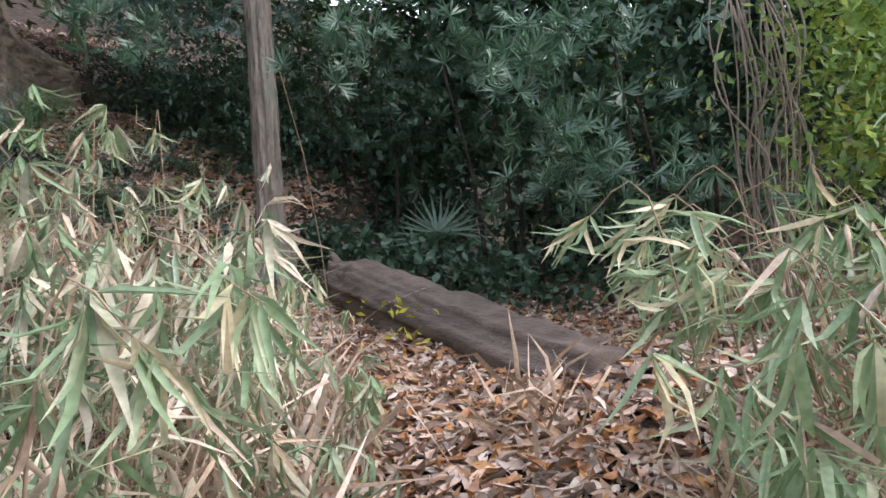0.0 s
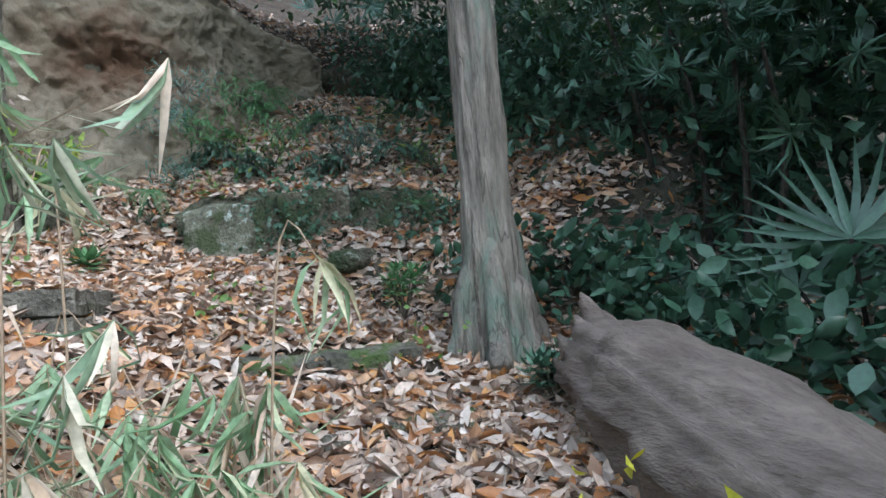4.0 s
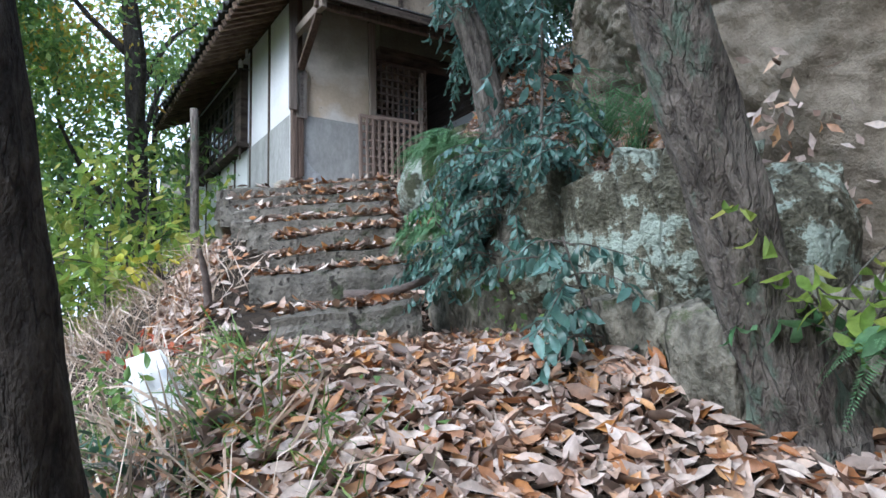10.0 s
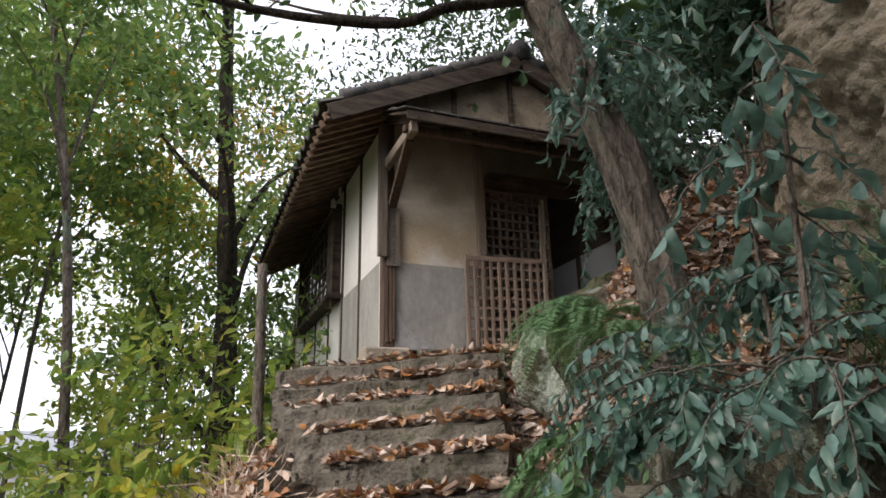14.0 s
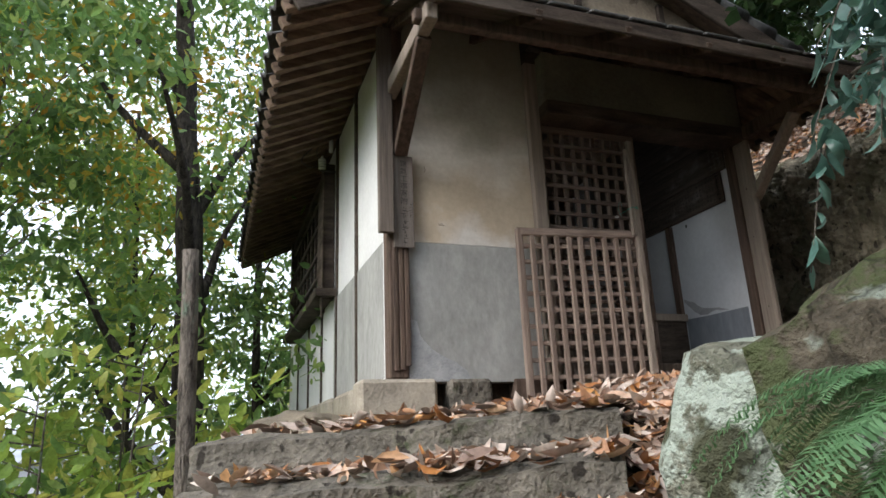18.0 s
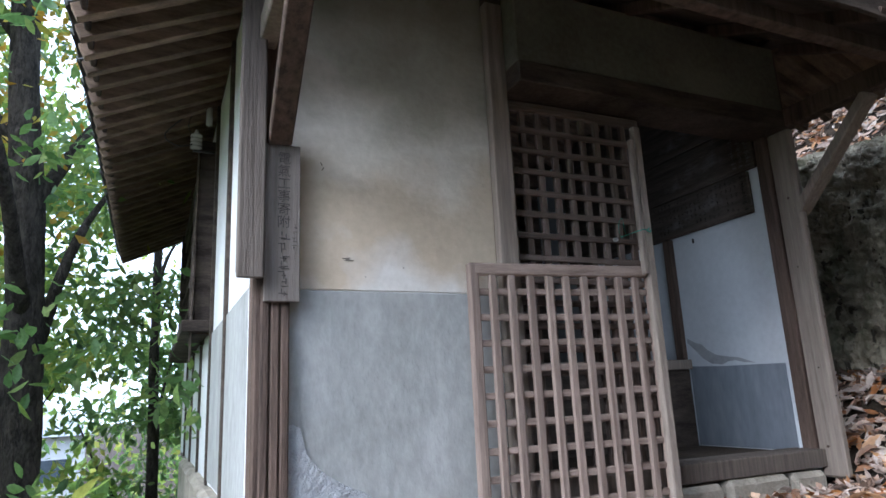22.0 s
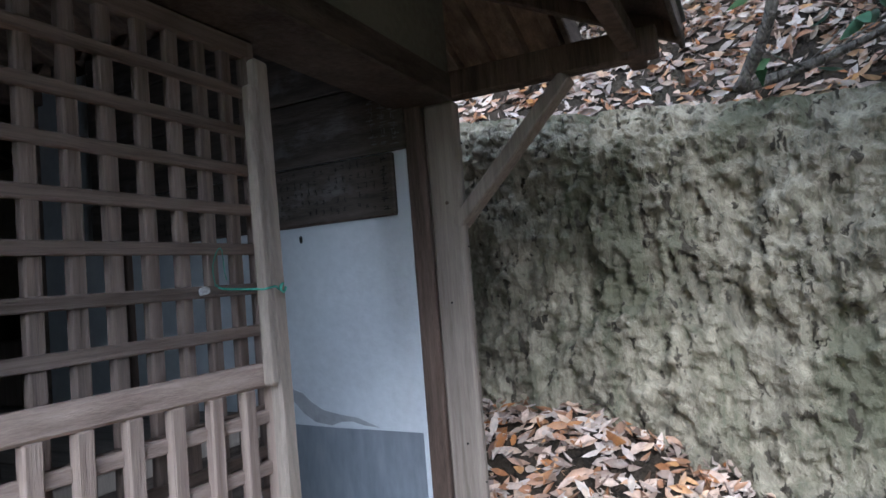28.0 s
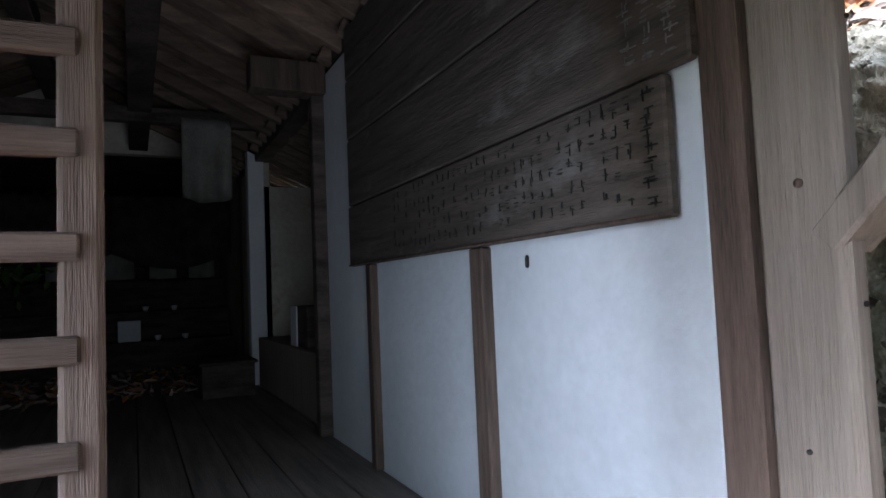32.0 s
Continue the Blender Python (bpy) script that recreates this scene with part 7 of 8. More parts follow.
thicket("sunlit_bush", [(0.1 + 0.3 * (i % 3), 5.6 - 0.2 * (i % 2), 2.2 + 0.4 * i) for i in range(6)], (0.3, 0.3, 0.35), 1300, 0.10, "green_yellow", 432, "sunlit yellow-green bush at the path edge", 0.5)
thicket("undergrowth", [(-5.0 + 0.9 * i, 8.0, 5.6 + 1.1 * (i % 2)) for i in range(9)], (0.6, 0.4, 0.8), 12000, 0.18, "canopy", 433, "dark foliage over the evergreen shrubs")
tangle = thing("hanging_vines", (-0.45, 4.7, z_at(-0.45, 4.7)), "tangle of bare grey vines hanging in the shrubs", "vine")
rv = random.Random(77)
for i in range(22):
    x, y = -0.62 + 0.35 * rv.random(), 4.55 + 0.2 * rv.random()
    top = 3.2 + 0.5 * rv.random()
    tube("stem", smooth_line([(x, y, top), (x + rv.uniform(-0.15, 0.15), y - 0.05, top - 0.6), (x + rv.uniform(-0.2, 0.2), y, top - 1.2), (x + rv.uniform(-0.1, 0.1), y, tangle.location.z)], 14), [0.007] * 14, "wood_grey", tangle, sides=5)
thicket("tree_canopy", [(-8.6, -9.6, 8.9), (-9.6, -9.9, 9.4), (-7.9, -9.0, 8.5), (-10.6, -9.5, 9.3), (-7.2, -8.6, 9.6)], (0.6, 0.6, 0.45), 2000, 0.11, "green_yellow", 441, "thin yellow-green foliage over the hut roof", 0.45)
thicket("tree_canopy", [(-6.9, -0.6, 6.25), (-6.3, -0.75, 6.3), (-5.8, -0.7, 6.4), (-6.2, -1.3, 6.6), (-6.6, -1.0, 6.8)], (0.25, 0.25, 0.16), 420, 0.075, "canopy", 442, "dark leaves on the arching limbs", 0.4, LEAF5)
thicket("undergrowth", [(-8.55, 0.9, 6.6), (-8.65, 1.5, 6.65), (-8.85, 2.2, 6.7), (-8.9, 0.2, 6.9), (-8.95, 2.9, 6.6), (-9.5, -0.5, 7.0)], (0.3, 0.35, 0.22), 2100, 0.10, "green_dark", 434, "dark bushes along the top of the clay bank", 0.4)

# ---- ferns ----
def fern(at, fronds, length, seed, label="green fern with arching fronds", turn=(0, 6.28), droop=0.9, name="fern", material="fern", reach=1.0):
    r = np.random.default_rng(seed)
    ob = thing(name, at, label, "fern", "ferns beside the path")
    for k in range(fronds):
        a = r.uniform(*turn)
        L = length * r.uniform(0.7, 1.15)
        d = np.array((math.cos(a), math.sin(a), 0))
        sway, sag = r.normal(0, 0.22), droop * r.uniform(0.55, 1.2)
        n = 58
        pts = []
        for i in range(n):
            f = i / (n - 1)
            pts.append(np.array(at) + d * L * reach * (f - 0.12 * f * f) + np.array((-d[1], d[0], 0)) * L * sway * f * f + np.array((0, 0, L * (0.55 * f - sag * f * f))))
        pts = np.array(pts)
        tang = unit(np.gradient(pts, axis=0))
        side = unit(np.cross(tang, (0, 0, 1.0)))
        up = np.cross(side, tang)
        P, A, N, S = [], [], [], []
        for i in range(2, n):
            f = i / (n - 1)
            w = L * 0.15 * math.sin(math.pi * min(1, 0.14 + 0.86 * f)) ** 0.8 * r.uniform(0.85, 1.1)
            for sgn in (-1, 1):
                P.append(pts[i])
                A.append(side[i] * sgn + tang[i] * 0.45 - up[i] * 0.15)
                N.append(up[i])
                S.append(max(w, 0.015))
        S = np.array(S)
        loc = np.array(at)
        leaves("frond", np.array(P) - loc, np.array(A), np.array(N), S, np.maximum(L / n * 0.62, S * 0.1), material, LEAF3, 0.05, 0.1, ob, r)
    return ob


fern((-7.6, 2.42, 3.08), 10, 0.38, 501, droop=1.0, turn=(-1.7, 2.0))
fern((-7.62, 2.72, 3.08), 10, 0.38, 502, droop=1.0, turn=(-1.7, 2.0))
fern((-7.8, 3.08, 3.05), 10, 0.36, 517, droop=1.4, turn=(-1.6, 1.8), reach=0.6)
fern((-8.05, -0.6, 4.55), 14, 0.42, 503, droop=1.0)
fern((-8.1, -0.85, 4.55), 11, 0.42, 504, droop=1.0)
fern((-7.98, -0.35, 4.4), 11, 0.4, 505, droop=1.0)
fern((-8.1, -0.05, 4.3), 7, 0.45, 506, droop=1.1)
fern((-8.32, 0.17, 4.5), 9, 0.36, 507, droop=1.3, turn=(-1.6, 1.6), reach=0.7)
fern((-8.2, -0.95, 4.62), 13, 0.55, 518, droop=1.0, turn=(-2.6, 0.6))
fern((-8.12, -0.7, 4.6), 13, 0.55, 519, droop=1.1, turn=(-2.6, 0.6))
for i, (x, y, z) in enumerate(((-7.76, -0.62, 3.85), (-7.72, -0.38, 3.8), (-7.7, -0.1, 3.72))):
    fern((x, y, z), 10, 0.42, 550 + i, droop=1.35, turn=(-1.3, 1.5), reach=0.8)
fern((-8.45, 3.1, 3.9), 6, 0.35, 508)
fern((-8.9, 4.3, 4.4), 7, 0.4, 509)
fern((-8.4, 4.6, 3.9), 7, 0.35, 510)
fern((-6.6, 4.9, 2.75), 8, 0.3, 511)


# ---- low shrubs ----
def shrub(at, radius, n, leaf, material, seed, label, width=0.36, down=0.5, flat=0.8, stems=7, name="shrub"):
    ob = thing(name, at, label, "shrub")
    r = random.Random(seed)
    places = []
    for i in range(stems):
        a = r.uniform(0, 6.28)
        e = (at[0] + radius * r.uniform(0.3, 1) * math.cos(a), at[1] + radius * r.uniform(0.3, 1) * math.sin(a), at[2] + radius * flat * r.uniform(0.2, 1.1))
        tube("stem", [at, Vector(at).lerp(Vector(e), 0.5) + Vector((0, 0, 0.05)), e], [0.008, 0.006, 0.003], "bark_grey", ob, sides=5)
        places.append(e)
    s = radius * 0.38
    crown_leaves("foliage", places, (s, s, s * flat), n // stems, leaf, width, material, ob, seed + 7, down, LEAF5)
    return ob


def hanging_shrub(at, stems, reach, seed, label, leaf=(0.05, 0.095), heading=(0, 6.28), droop=1.0, material="green_blue", rise=0.25, per=22, name="shrub", trunk=()):
    """Thin stems that rise, arch over and hang, with leaves set along both sides; from a slim trunk, where there is one."""
    r = np.random.default_rng(seed)
    ob = thing(name, at, label, "shrub")
    P, A, N, L = [], [], [], []
    if trunk:
        pole = smooth_line([at] + list(trunk), 16)
        tube("trunk", pole, [0.011 - 0.0004 * i for i in range(16)], "bark_grey", ob, sides=7)
    for k in range(stems):
        a = r.uniform(*heading)
        d = np.array((math.cos(a), math.sin(a), 0.0))
        R = reach * r.uniform(0.55, 1.15)
        up, down = rise * r.uniform(0.4, 1.3), droop * r.uniform(0.5, 1.2)
        start = np.array(at) + r.normal(0, 0.05, 3)
        if trunk:
            start = np.array(pole[int(15 * r.uniform(0.35, 1.0))])
        line = [start + d * R * f + np.array((0.04 * math.sin(5 * f + k), 0.04 * math.cos(4 * f + k), R * (up * 2.2 * f - (up + down) * f * f))) for f in np.linspace(0, 1, 9)]
        tube("stem", line, [0.005 - 0.0004 * i for i in range(9)], "bark_grey", ob, sides=5)
        for j in range(per):
            f = 0.22 + 0.78 * (j + r.random()) / per
            i = min(int(f * 8), 7)
            q = line[i] + (line[i + 1] - line[i]) * (f * 8 - i)
            t = unit(line[i + 1] - line[i])
            side = unit(np.cross(t, (0, 0, 1.0)))
            P.append(q)
            A.append(t * 0.45 + side * (1 if j % 2 else -1) * r.uniform(0.5, 1.0) + np.array((0, 0, -r.uniform(0.3, 1.3))) + r.normal(0, 0.15, 3))
            N.append(np.array((0, 0, 1.0)) + d * 0.5 + r.normal(0, 0.3, 3))
            L.append(r.uniform(*leaf))
    L = np.array(L)
    leaves("foliage", np.array(P) - np.array(at), np.array(A), np.array(N), L, L * r.uniform(0.3, 0.42, len(L)), material, LEAF5, 0.16, 0.25, ob, r)
    return ob


over = "blue-green shrub hanging over the rocks"
for i, (x, y, z, n, reach, m) in enumerate(((-7.9, -0.1, 4.25, 12, 0.42, "green_blue"), (-7.78, 0.2, 4.05, 13, 0.5, "green_blue"), (-7.76, 0.5, 4.08, 12, 0.5, "green_blue"), (-7.7, 0.35, 3.8, 9, 0.36, "green_blue"),
                                            (-7.74, 0.85, 4.05, 8, 0.4, "green_blue"), (-8.1, 0.35, 4.5, 10, 0.45, "green_blue"), (-7.85, -0.45, 4.0, 8, 0.35, "fern"), (-7.95, 0.7, 4.3, 8, 0.4, "green_blue"), (-7.6, 0.05, 3.62, 9, 0.36, "green_blue"), (-7.56, 0.4, 3.55, 9, 0.36, "green_blue"), (-7.56, -0.3, 3.5, 8, 0.3, "green_blue"))):
    hanging_shrub((x, y, z), n, reach, 521 + i, over, heading=(-0.9, 1.9), droop=0.8, material=m)
hanging_shrub((-7.37, 1.39, 2.9), 15, 0.42, 535, "slim sapling with drooping glossy leaves before the rock face", (0.07, 0.115), droop=0.6, rise=0.2, name="sapling", per=15, trunk=((-7.33, 1.36, 3.2), (-7.24, 1.32, 3.52)))
hanging_shrub((-7.66, 0.72, 3.8), 9, 0.3, 536, "thin sapling with long hanging leaves on the rock ledge", (0.08, 0.13), droop=1.2, rise=0.25, name="sapling", per=9, trunk=((-7.68, 0.76, 4.4), (-7.64, 0.84, 4.95), (-7.66, 0.86, 5.4)))
hanging_shrub((-7.9, 0.45, 4.0), 6, 0.3, 537, "thin sapling with long hanging leaves on the rock ledge", (0.08, 0.125), droop=1.1, rise=0.3, name="sapling", per=9, trunk=((-7.95, 0.4, 4.5), (-7.88, 0.5, 5.0)))


def grass_tuft(at, n, length, seed, label):
    """Fine blades springing from one root and hanging over."""
    r = np.random.default_rng(seed)
    a = r.uniform(0, 6.28, n)
    P = np.array(at) + r.normal(0, 0.02, (n, 3))
    A = np.stack([np.cos(a) + 0.5, np.sin(a), r.uniform(-0.6, 1.2, n)], 1)
    N = np.stack([np.cos(a), np.sin(a), np.ones(n)], 1)
    L = length * r.uniform(0.6, 1.2, n)
    return tagged(leaves("grass_tuft", P, A, N, L, np.full(n, 0.006), "fern", LEAF5, 0.05, 0.9, None, r), label, "grass", kind="stuff")


grass_tuft((-8.42, 0.58, 4.42), 260, 0.24, 538, "tuft of fine grass hanging from the ledge under the clay")
grass_tuft((-8.3, 0.95, 4.35), 120, 0.2, 539, "tuft of fine grass hanging from the ledge under the clay")
def rosette_plant(at, height, spread_r, heads, seed, label, leaf=(0.06, 0.1), material="podocarp"):
    """Short upright stems, each ending in rosettes of glossy leaves."""
    r = np.random.default_rng(seed)
    ob = thing("seedling", at, label, "seedling")
    P, A, L = [], [], []
    for k in range(heads):
        a, q = r.uniform(0, 6.28), spread_r * math.sqrt(r.random())
        tip = np.array(at) + np.array((q * math.cos(a), q * math.sin(a), height * r.uniform(0.45, 1.0)))
        tube("stem", [at, tuple(tip)], [0.006, 0.004], "bark_grey", ob, sides=5)
        for ring, rise in ((0.0, 0.15), (-0.05, -0.1), (0.02, 0.7)):
            for j in range(7):
                b = 0.9 * j + r.uniform(-0.2, 0.2) + ring * 20
                P.append(tip + np.array((0, 0, ring)))
                A.append((math.cos(b), math.sin(b), rise + r.uniform(-0.15, 0.15)))
                L.append(r.uniform(*leaf))
    L = np.array(L)
    leaves("foliage", np.array(P) - np.array(at), np.array(A), np.tile((0, 0, 1.0), (len(P), 1)), L, L * 0.3, material, LEAF5, 0.12, 0.12, ob, r)
    return ob


rosette_plant((-5.78, 4.42, 1.88), 0.32, 0.12, 11, 531, "small glossy evergreen seedling among the litter", material="fern")
rosette_plant((-4.66, 4.7, 1.45), 0.24, 0.11, 8, 532, "small glossy evergreen seedling by the fallen log", (0.08, 0.12))
shrub((-5.9, 5.1, 1.95), 0.35, 160, 0.12, "green_dark", 533, "broad-leaved dark green plant behind the tall tree", 0.6, 0.4)
shrub((-5.5, 5.5, 1.95), 0.4, 200, 0.12, "green_dark", 534, "broad-leaved dark green plant behind the tall tree", 0.6, 0.4)
for i, (x, y, z, q) in enumerate(((-8.72, -1.2, 5.6, 0.18), (-8.85, -1.05, 5.8, 0.2), (-8.78, -1.3, 5.4, 0.14), (-8.5, -1.0, 5.32, 0.15), (-8.95, -0.9, 5.5, 0.18), (-8.95, -1.2, 6.05, 0.22))):
    if i % 2:
        shrub((x, y, z), q, 210, 0.068, "green_blue", 580 + i, "dark vine leaves hanging from the slanting tree", 0.36, 0.9, 1.1, 5, "vine")
    else:
        hanging_shrub((x + 0.05, y + 0.05, z + 0.16), 11, 0.34, 580 + i, "dark vine leaves hanging from the slanting tree", (0.07, 0.12), droop=1.4, rise=0.15, per=14, name="vine")
for i, (x, y, z) in enumerate(((-8.32, -0.9, 6.0), (-8.38, -0.72, 5.9), (-8.15, -0.3, 5.75))):
    hanging_shrub((x, y, z), 10, 0.32, 590 + i, "dark vine leaves hanging from the slanting tree", (0.07, 0.12), droop=1.4, rise=0.15, per=14, name="vine")
for i, (x, y, z) in enumerate(((-8.25, 3.2, 3.75), (-8.2, 3.5, 3.65), (-8.35, 3.4, 4.1), (-8.3, 3.9, 4.0), (-8.0, 3.3, 3.2), (-8.0, 4.2, 3.6), (-7.8, 4.9, 3.5))):
    shrub((x, y, z), 0.22, 260, 0.075, "fern" if i % 2 else "green_blue", 610 + i, "tuft of narrow blue-green leaves on the slope", 0.16, 0.7, 0.8, 8)
slope = "sprig of dark green leaves on the leaf-strewn slope"
for i, (x, y, s) in enumerate(((-8.0, 3.6, 0.3), (-7.9, 3.1, 0.25), (-8.5, 4.2, 0.3), (-8.1, 4.9, 0.28), (-7.6, 5.6, 0.3), (-7.0, 5.2, 0.25), (-8.9, 3.9, 0.25), (-7.3, 6.2, 0.35), (-8.6, 5.4, 0.3), (-9.2, 4.9, 0.3))):
    shrub((x, y, z_at(x, y)), s, 110, 0.075, "green_dark" if i % 2 else "green_mid", 540 + i, slope, 0.3, 0.2)
shrub((-5.75, 0.7, z_at(-5.75, 0.7)), 0.28, 140, 0.06, "green_dark", 560, "dark leafy bush on the downhill edge", 0.45, 0.2)
shrub((-5.9, 0.2, z_at(-5.9, 0.2)), 0.25, 120, 0.06, "green_mid", 561, "low bush on the downhill edge", 0.45, 0.2)
shrub((-6.05, -0.9, z_at(-6.05, -0.9)), 0.18, 50, 0.06, "red_leaf", 562, "small shrub with red autumn leaves on the bank edge", 0.5, 0.2)
shrub((-6.35, -2.6, z_at(-6.35, -2.6) + 0.1), 0.25, 40, 0.11, "yellow_leaf", 563, "broad pale yellow leaves of a bank-edge shrub", 0.7, 0.2)


# ---- ivy on the boulders and small plants in the litter ----
def sprigs(name, spots, n, size, material, label, seed, width=0.7):
    r = np.random.default_rng(seed)
    c = np.array(spots, float)
    k = c[r.integers(0, len(c), n)]
    p = k + r.normal(0, 1, (n, 3)) * np.array((0.06, 0.12, 0.1))
    A = unit(r.normal(0, 1, (n, 3)) + np.array((0.5, 0, -0.2)))
    N = unit(r.normal(0, 0.4, (n, 3)) + np.array((1, 0, 0.6)))
    L = r.uniform(*size, n)
    return tagged(leaves(name, p, A, N, L, L * width, material, LEAF3, 0.1, 0.1, None, r), label, "ivy", kind="stuff")


sprigs("ivy", [(-7.28 - 0.02 * i, 4.1 + 0.02 * (i % 3), 2.45 + 0.07 * i) for i in range(9)] + [(-7.22 - 0.02 * i, 4.3, 2.6 + 0.07 * i) for i in range(7)], 340, (0.035, 0.065), "green_dark", "ivy climbing the mossy boulder", 571)
sprigs("ivy", [(-7.4 + 0.3 * (i % 4) * 0.35, 3.98 + 0.33 * (i % 4), 2.95 - 0.12 * (i // 4)) for i in range(12)], 260, (0.035, 0.065), "green_dark", "ivy creeping over the edge of the outcrop", 576)
sprigs("ivy", [(-6.86, 4.95, 2.6), (-6.85, 5.1, 2.55), (-6.9, 5.15, 2.75), (-6.8, 5.25, 2.6)], 140, (0.04, 0.08), "green_dark", "ivy at the boulder's edge", 572)
sprigs("ivy", [(-7.62, 0.9, 3.0), (-7.6, 0.4, 3.3), (-7.55, 1.3, 2.9)], 90, (0.03, 0.06), "green_mid", "small creeper on the rock face", 573)
pocket = sprigs("leaf_pocket", [(-8.2, 1.72, 4.2), (-8.2, 1.8, 4.05), (-8.18, 1.86, 3.95), (-8.2, 1.78, 3.88), (-8.2, 2.1, 3.7)], 70, (0.06, 0.11), "litter", "dead leaves caught in a hollow of the clay bank", 577, 0.4)
pocket["category"] = "leaves"
sprigs("seedlings", [(-5.9, 3.3, 2.08), (-5.75, 3.4, 2.02), (-5.55, 3.5, 1.95), (-6.1, 2.2, 2.4), (-6.5, 1.2, 2.85), (-5.3, 4.2, 1.8), (-5.25, 4.4, 1.75), (-6.6, 2.4, 2.35)], 90, (0.03, 0.06), "green_mid", "small green creepers in the leaf litter", 574)
sprigs("yellow_sprigs", [(-3.2, 4.2, 1.25), (-3.6, 4.3, 1.35), (-2.9, 4.1, 1.15)], 60, (0.06, 0.11), "yellow_leaf", "yellow-green sprigs beside the fallen log", 575, 0.35)


# ---- fan palm in the shade ----
palm = thing("fan_palm", (-3.85, 5.85, z_at(-3.85, 5.85)), "fan palm leaves in the dark thicket", "palm")
rp = np.random.default_rng(7)
for c, nrm in (((-3.73, 5.6, 2.1), (0.4, -0.85, 0.3)), ((-4.1, 5.75, 1.9), (0.2, -0.9, 0.3))):
    n = 20
    a = np.linspace(-0.3, 3.4, n)
    side = unit(np.cross(np.array(nrm), (0, 0, 1.0)))
    up = np.cross(side, unit(np.array(nrm)))
    A = side * np.cos(a)[:, None] + up * np.sin(a)[:, None] * 0.8
    leaves("fan", np.repeat(np.array([c]), n, 0) - np.array(palm.location), A, np.repeat(np.array([nrm]), n, 0), 0.5, 0.04, "green_dark", BLADE, 0.2, 0.15, palm, rp)
    tube("stalk", [(-3.85, 5.85, palm.location.z), c], [0.015, 0.01], "bark_dark", palm, sides=6)


# ---- dead branches and roots ----
def branch(points, r, label, seed, material="deadwood", twigs=0, name="branch"):
    ob = thing(name, points[0], label, "branch")
    p = smooth_line(points, 16)
    tube("wood", p, [r * (1 - 0.5 * i / 15) for i in range(16)], material, ob, sides=8, rough=0.3, seed=seed)
    q = random.Random(seed)
    for k in range(twigs):
        s = Vector(p[q.randrange(4, 15)])
        tube("twig", [s, s + Vector((q.uniform(-0.25, 0.25), q.uniform(-0.25, 0.25), q.uniform(0, 0.2)))], [r * 0.35, r * 0.12], material, ob, sides=5)
    return ob


branch([(-7.0, -0.35, 3.36), (-7.25, -0.2, 3.38), (-7.55, -0.1, 3.5)], 0.04, "rotten branch lying across the lowest step", 601)
for k, (pts, r0, twigs) in enumerate(((((-9.6, 4.21), (-9.17, 4.53), (-8.44, 4.88), (-7.86, 5.08)), 0.034, 4), (((-8.93, 3.03), (-9.26, 3.56), (-9.4, 4.0)), 0.016, 3), (((-9.0, 3.32), (-8.5, 3.2), (-8.03, 3.1)), 0.022, 2), (((-8.8, 5.0), (-8.0, 5.5)), 0.012, 5))):
    branch([(x, y, z_at(x, y) + r0 * 0.9) for x, y in pts], r0, "dead branch half sunk in the leaf slope", 602 + k, twigs=twigs)
bush = "low bush of dark feathery leaves on the leaf slope"
for k, (x, y, n) in enumerate(((-9.0, 3.7, 12), (-8.7, 3.85, 12), (-8.45, 3.9, 10), (-9.6, 4.4, 12), (-8.2, 4.65, 9), (-8.0, 5.4, 12), (-7.8, 4.2, 8), (-8.9, 4.9, 8))):
    hanging_shrub((x, y, z_at(x, y) + 0.12), n, 0.4, 640 + k, bush, (0.06, 0.1), (-1.8, 1.6), 0.8, "green_dark" if k % 3 else "fern", 0.4, 20)
branch([(-11.55, -2.7, 6.7), (-11.35, -2.55, 7.0), (-11.25, -2.6, 7.4)], 0.03, "bare root hanging from the bank edge", 606, "bark_grey")
branch([(-11.55, -2.7, 6.7), (-11.6, -2.3, 6.8), (-11.4, -1.7, 7.0)], 0.025, "bare root running along the bank edge", 607, "bark_grey", 3)
branch([(-6.46, -1.45, 3.3), (-6.42, -1.4, 3.55), (-6.36, -1.35, 3.75)], 0.035, "short dead stump beside the steps", 608)
branch([(-7.75, 1.05, 2.75), (-7.72, 1.0, 3.2), (-7.74, 0.9, 3.75)], 0.012, "thin dead stem before the rock face", 609)
branch([(-5.2, 4.62, 1.6), (-5.22, 4.63, 1.95), (-5.235, 4.635, 2.28)], 0.013, "slim grey stick leaning against the tall tree", 610, "bark_grey")
mound = boulder("earth_mound", (-7.5, -4.15, 4.52), (0.62, 0.75, 0.44), (0, 0, 20), "clay", "low mound of bare tan earth at the hut corner", 33, 0.8)
mound["category"] = "mound"
scrap = boulder("paper_scrap", (-9.585, -3.835, 6.01), (0.032, 0.012, 0.019), (0, 8, 0), "lattice_pale", "torn grey scrap of paper stuck to the lattice door", 34, 0.8, 3)
scrap["category"] = "paper"
rk = random.Random(12)
for k in range(9):
    z = 5.0 + 0.22 * k + rk.uniform(-0.06, 0.06)
    side = k % 2
    a = Vector((-10.695 - rk.uniform(0, 0.03), -3.666, z)) if side else Vector((-10.686, -3.69 - rk.uniform(0, 0.08), z))
    d = Vector((0, 0.004, 0)) if side else Vector((0.004, 0, 0))
    tube("nail" if k % 3 else "knot", [a, a + d], [0.004 if k % 3 else 0.007] * 2, "ink" if k % 3 else "wood_brown", hut, sides=8)
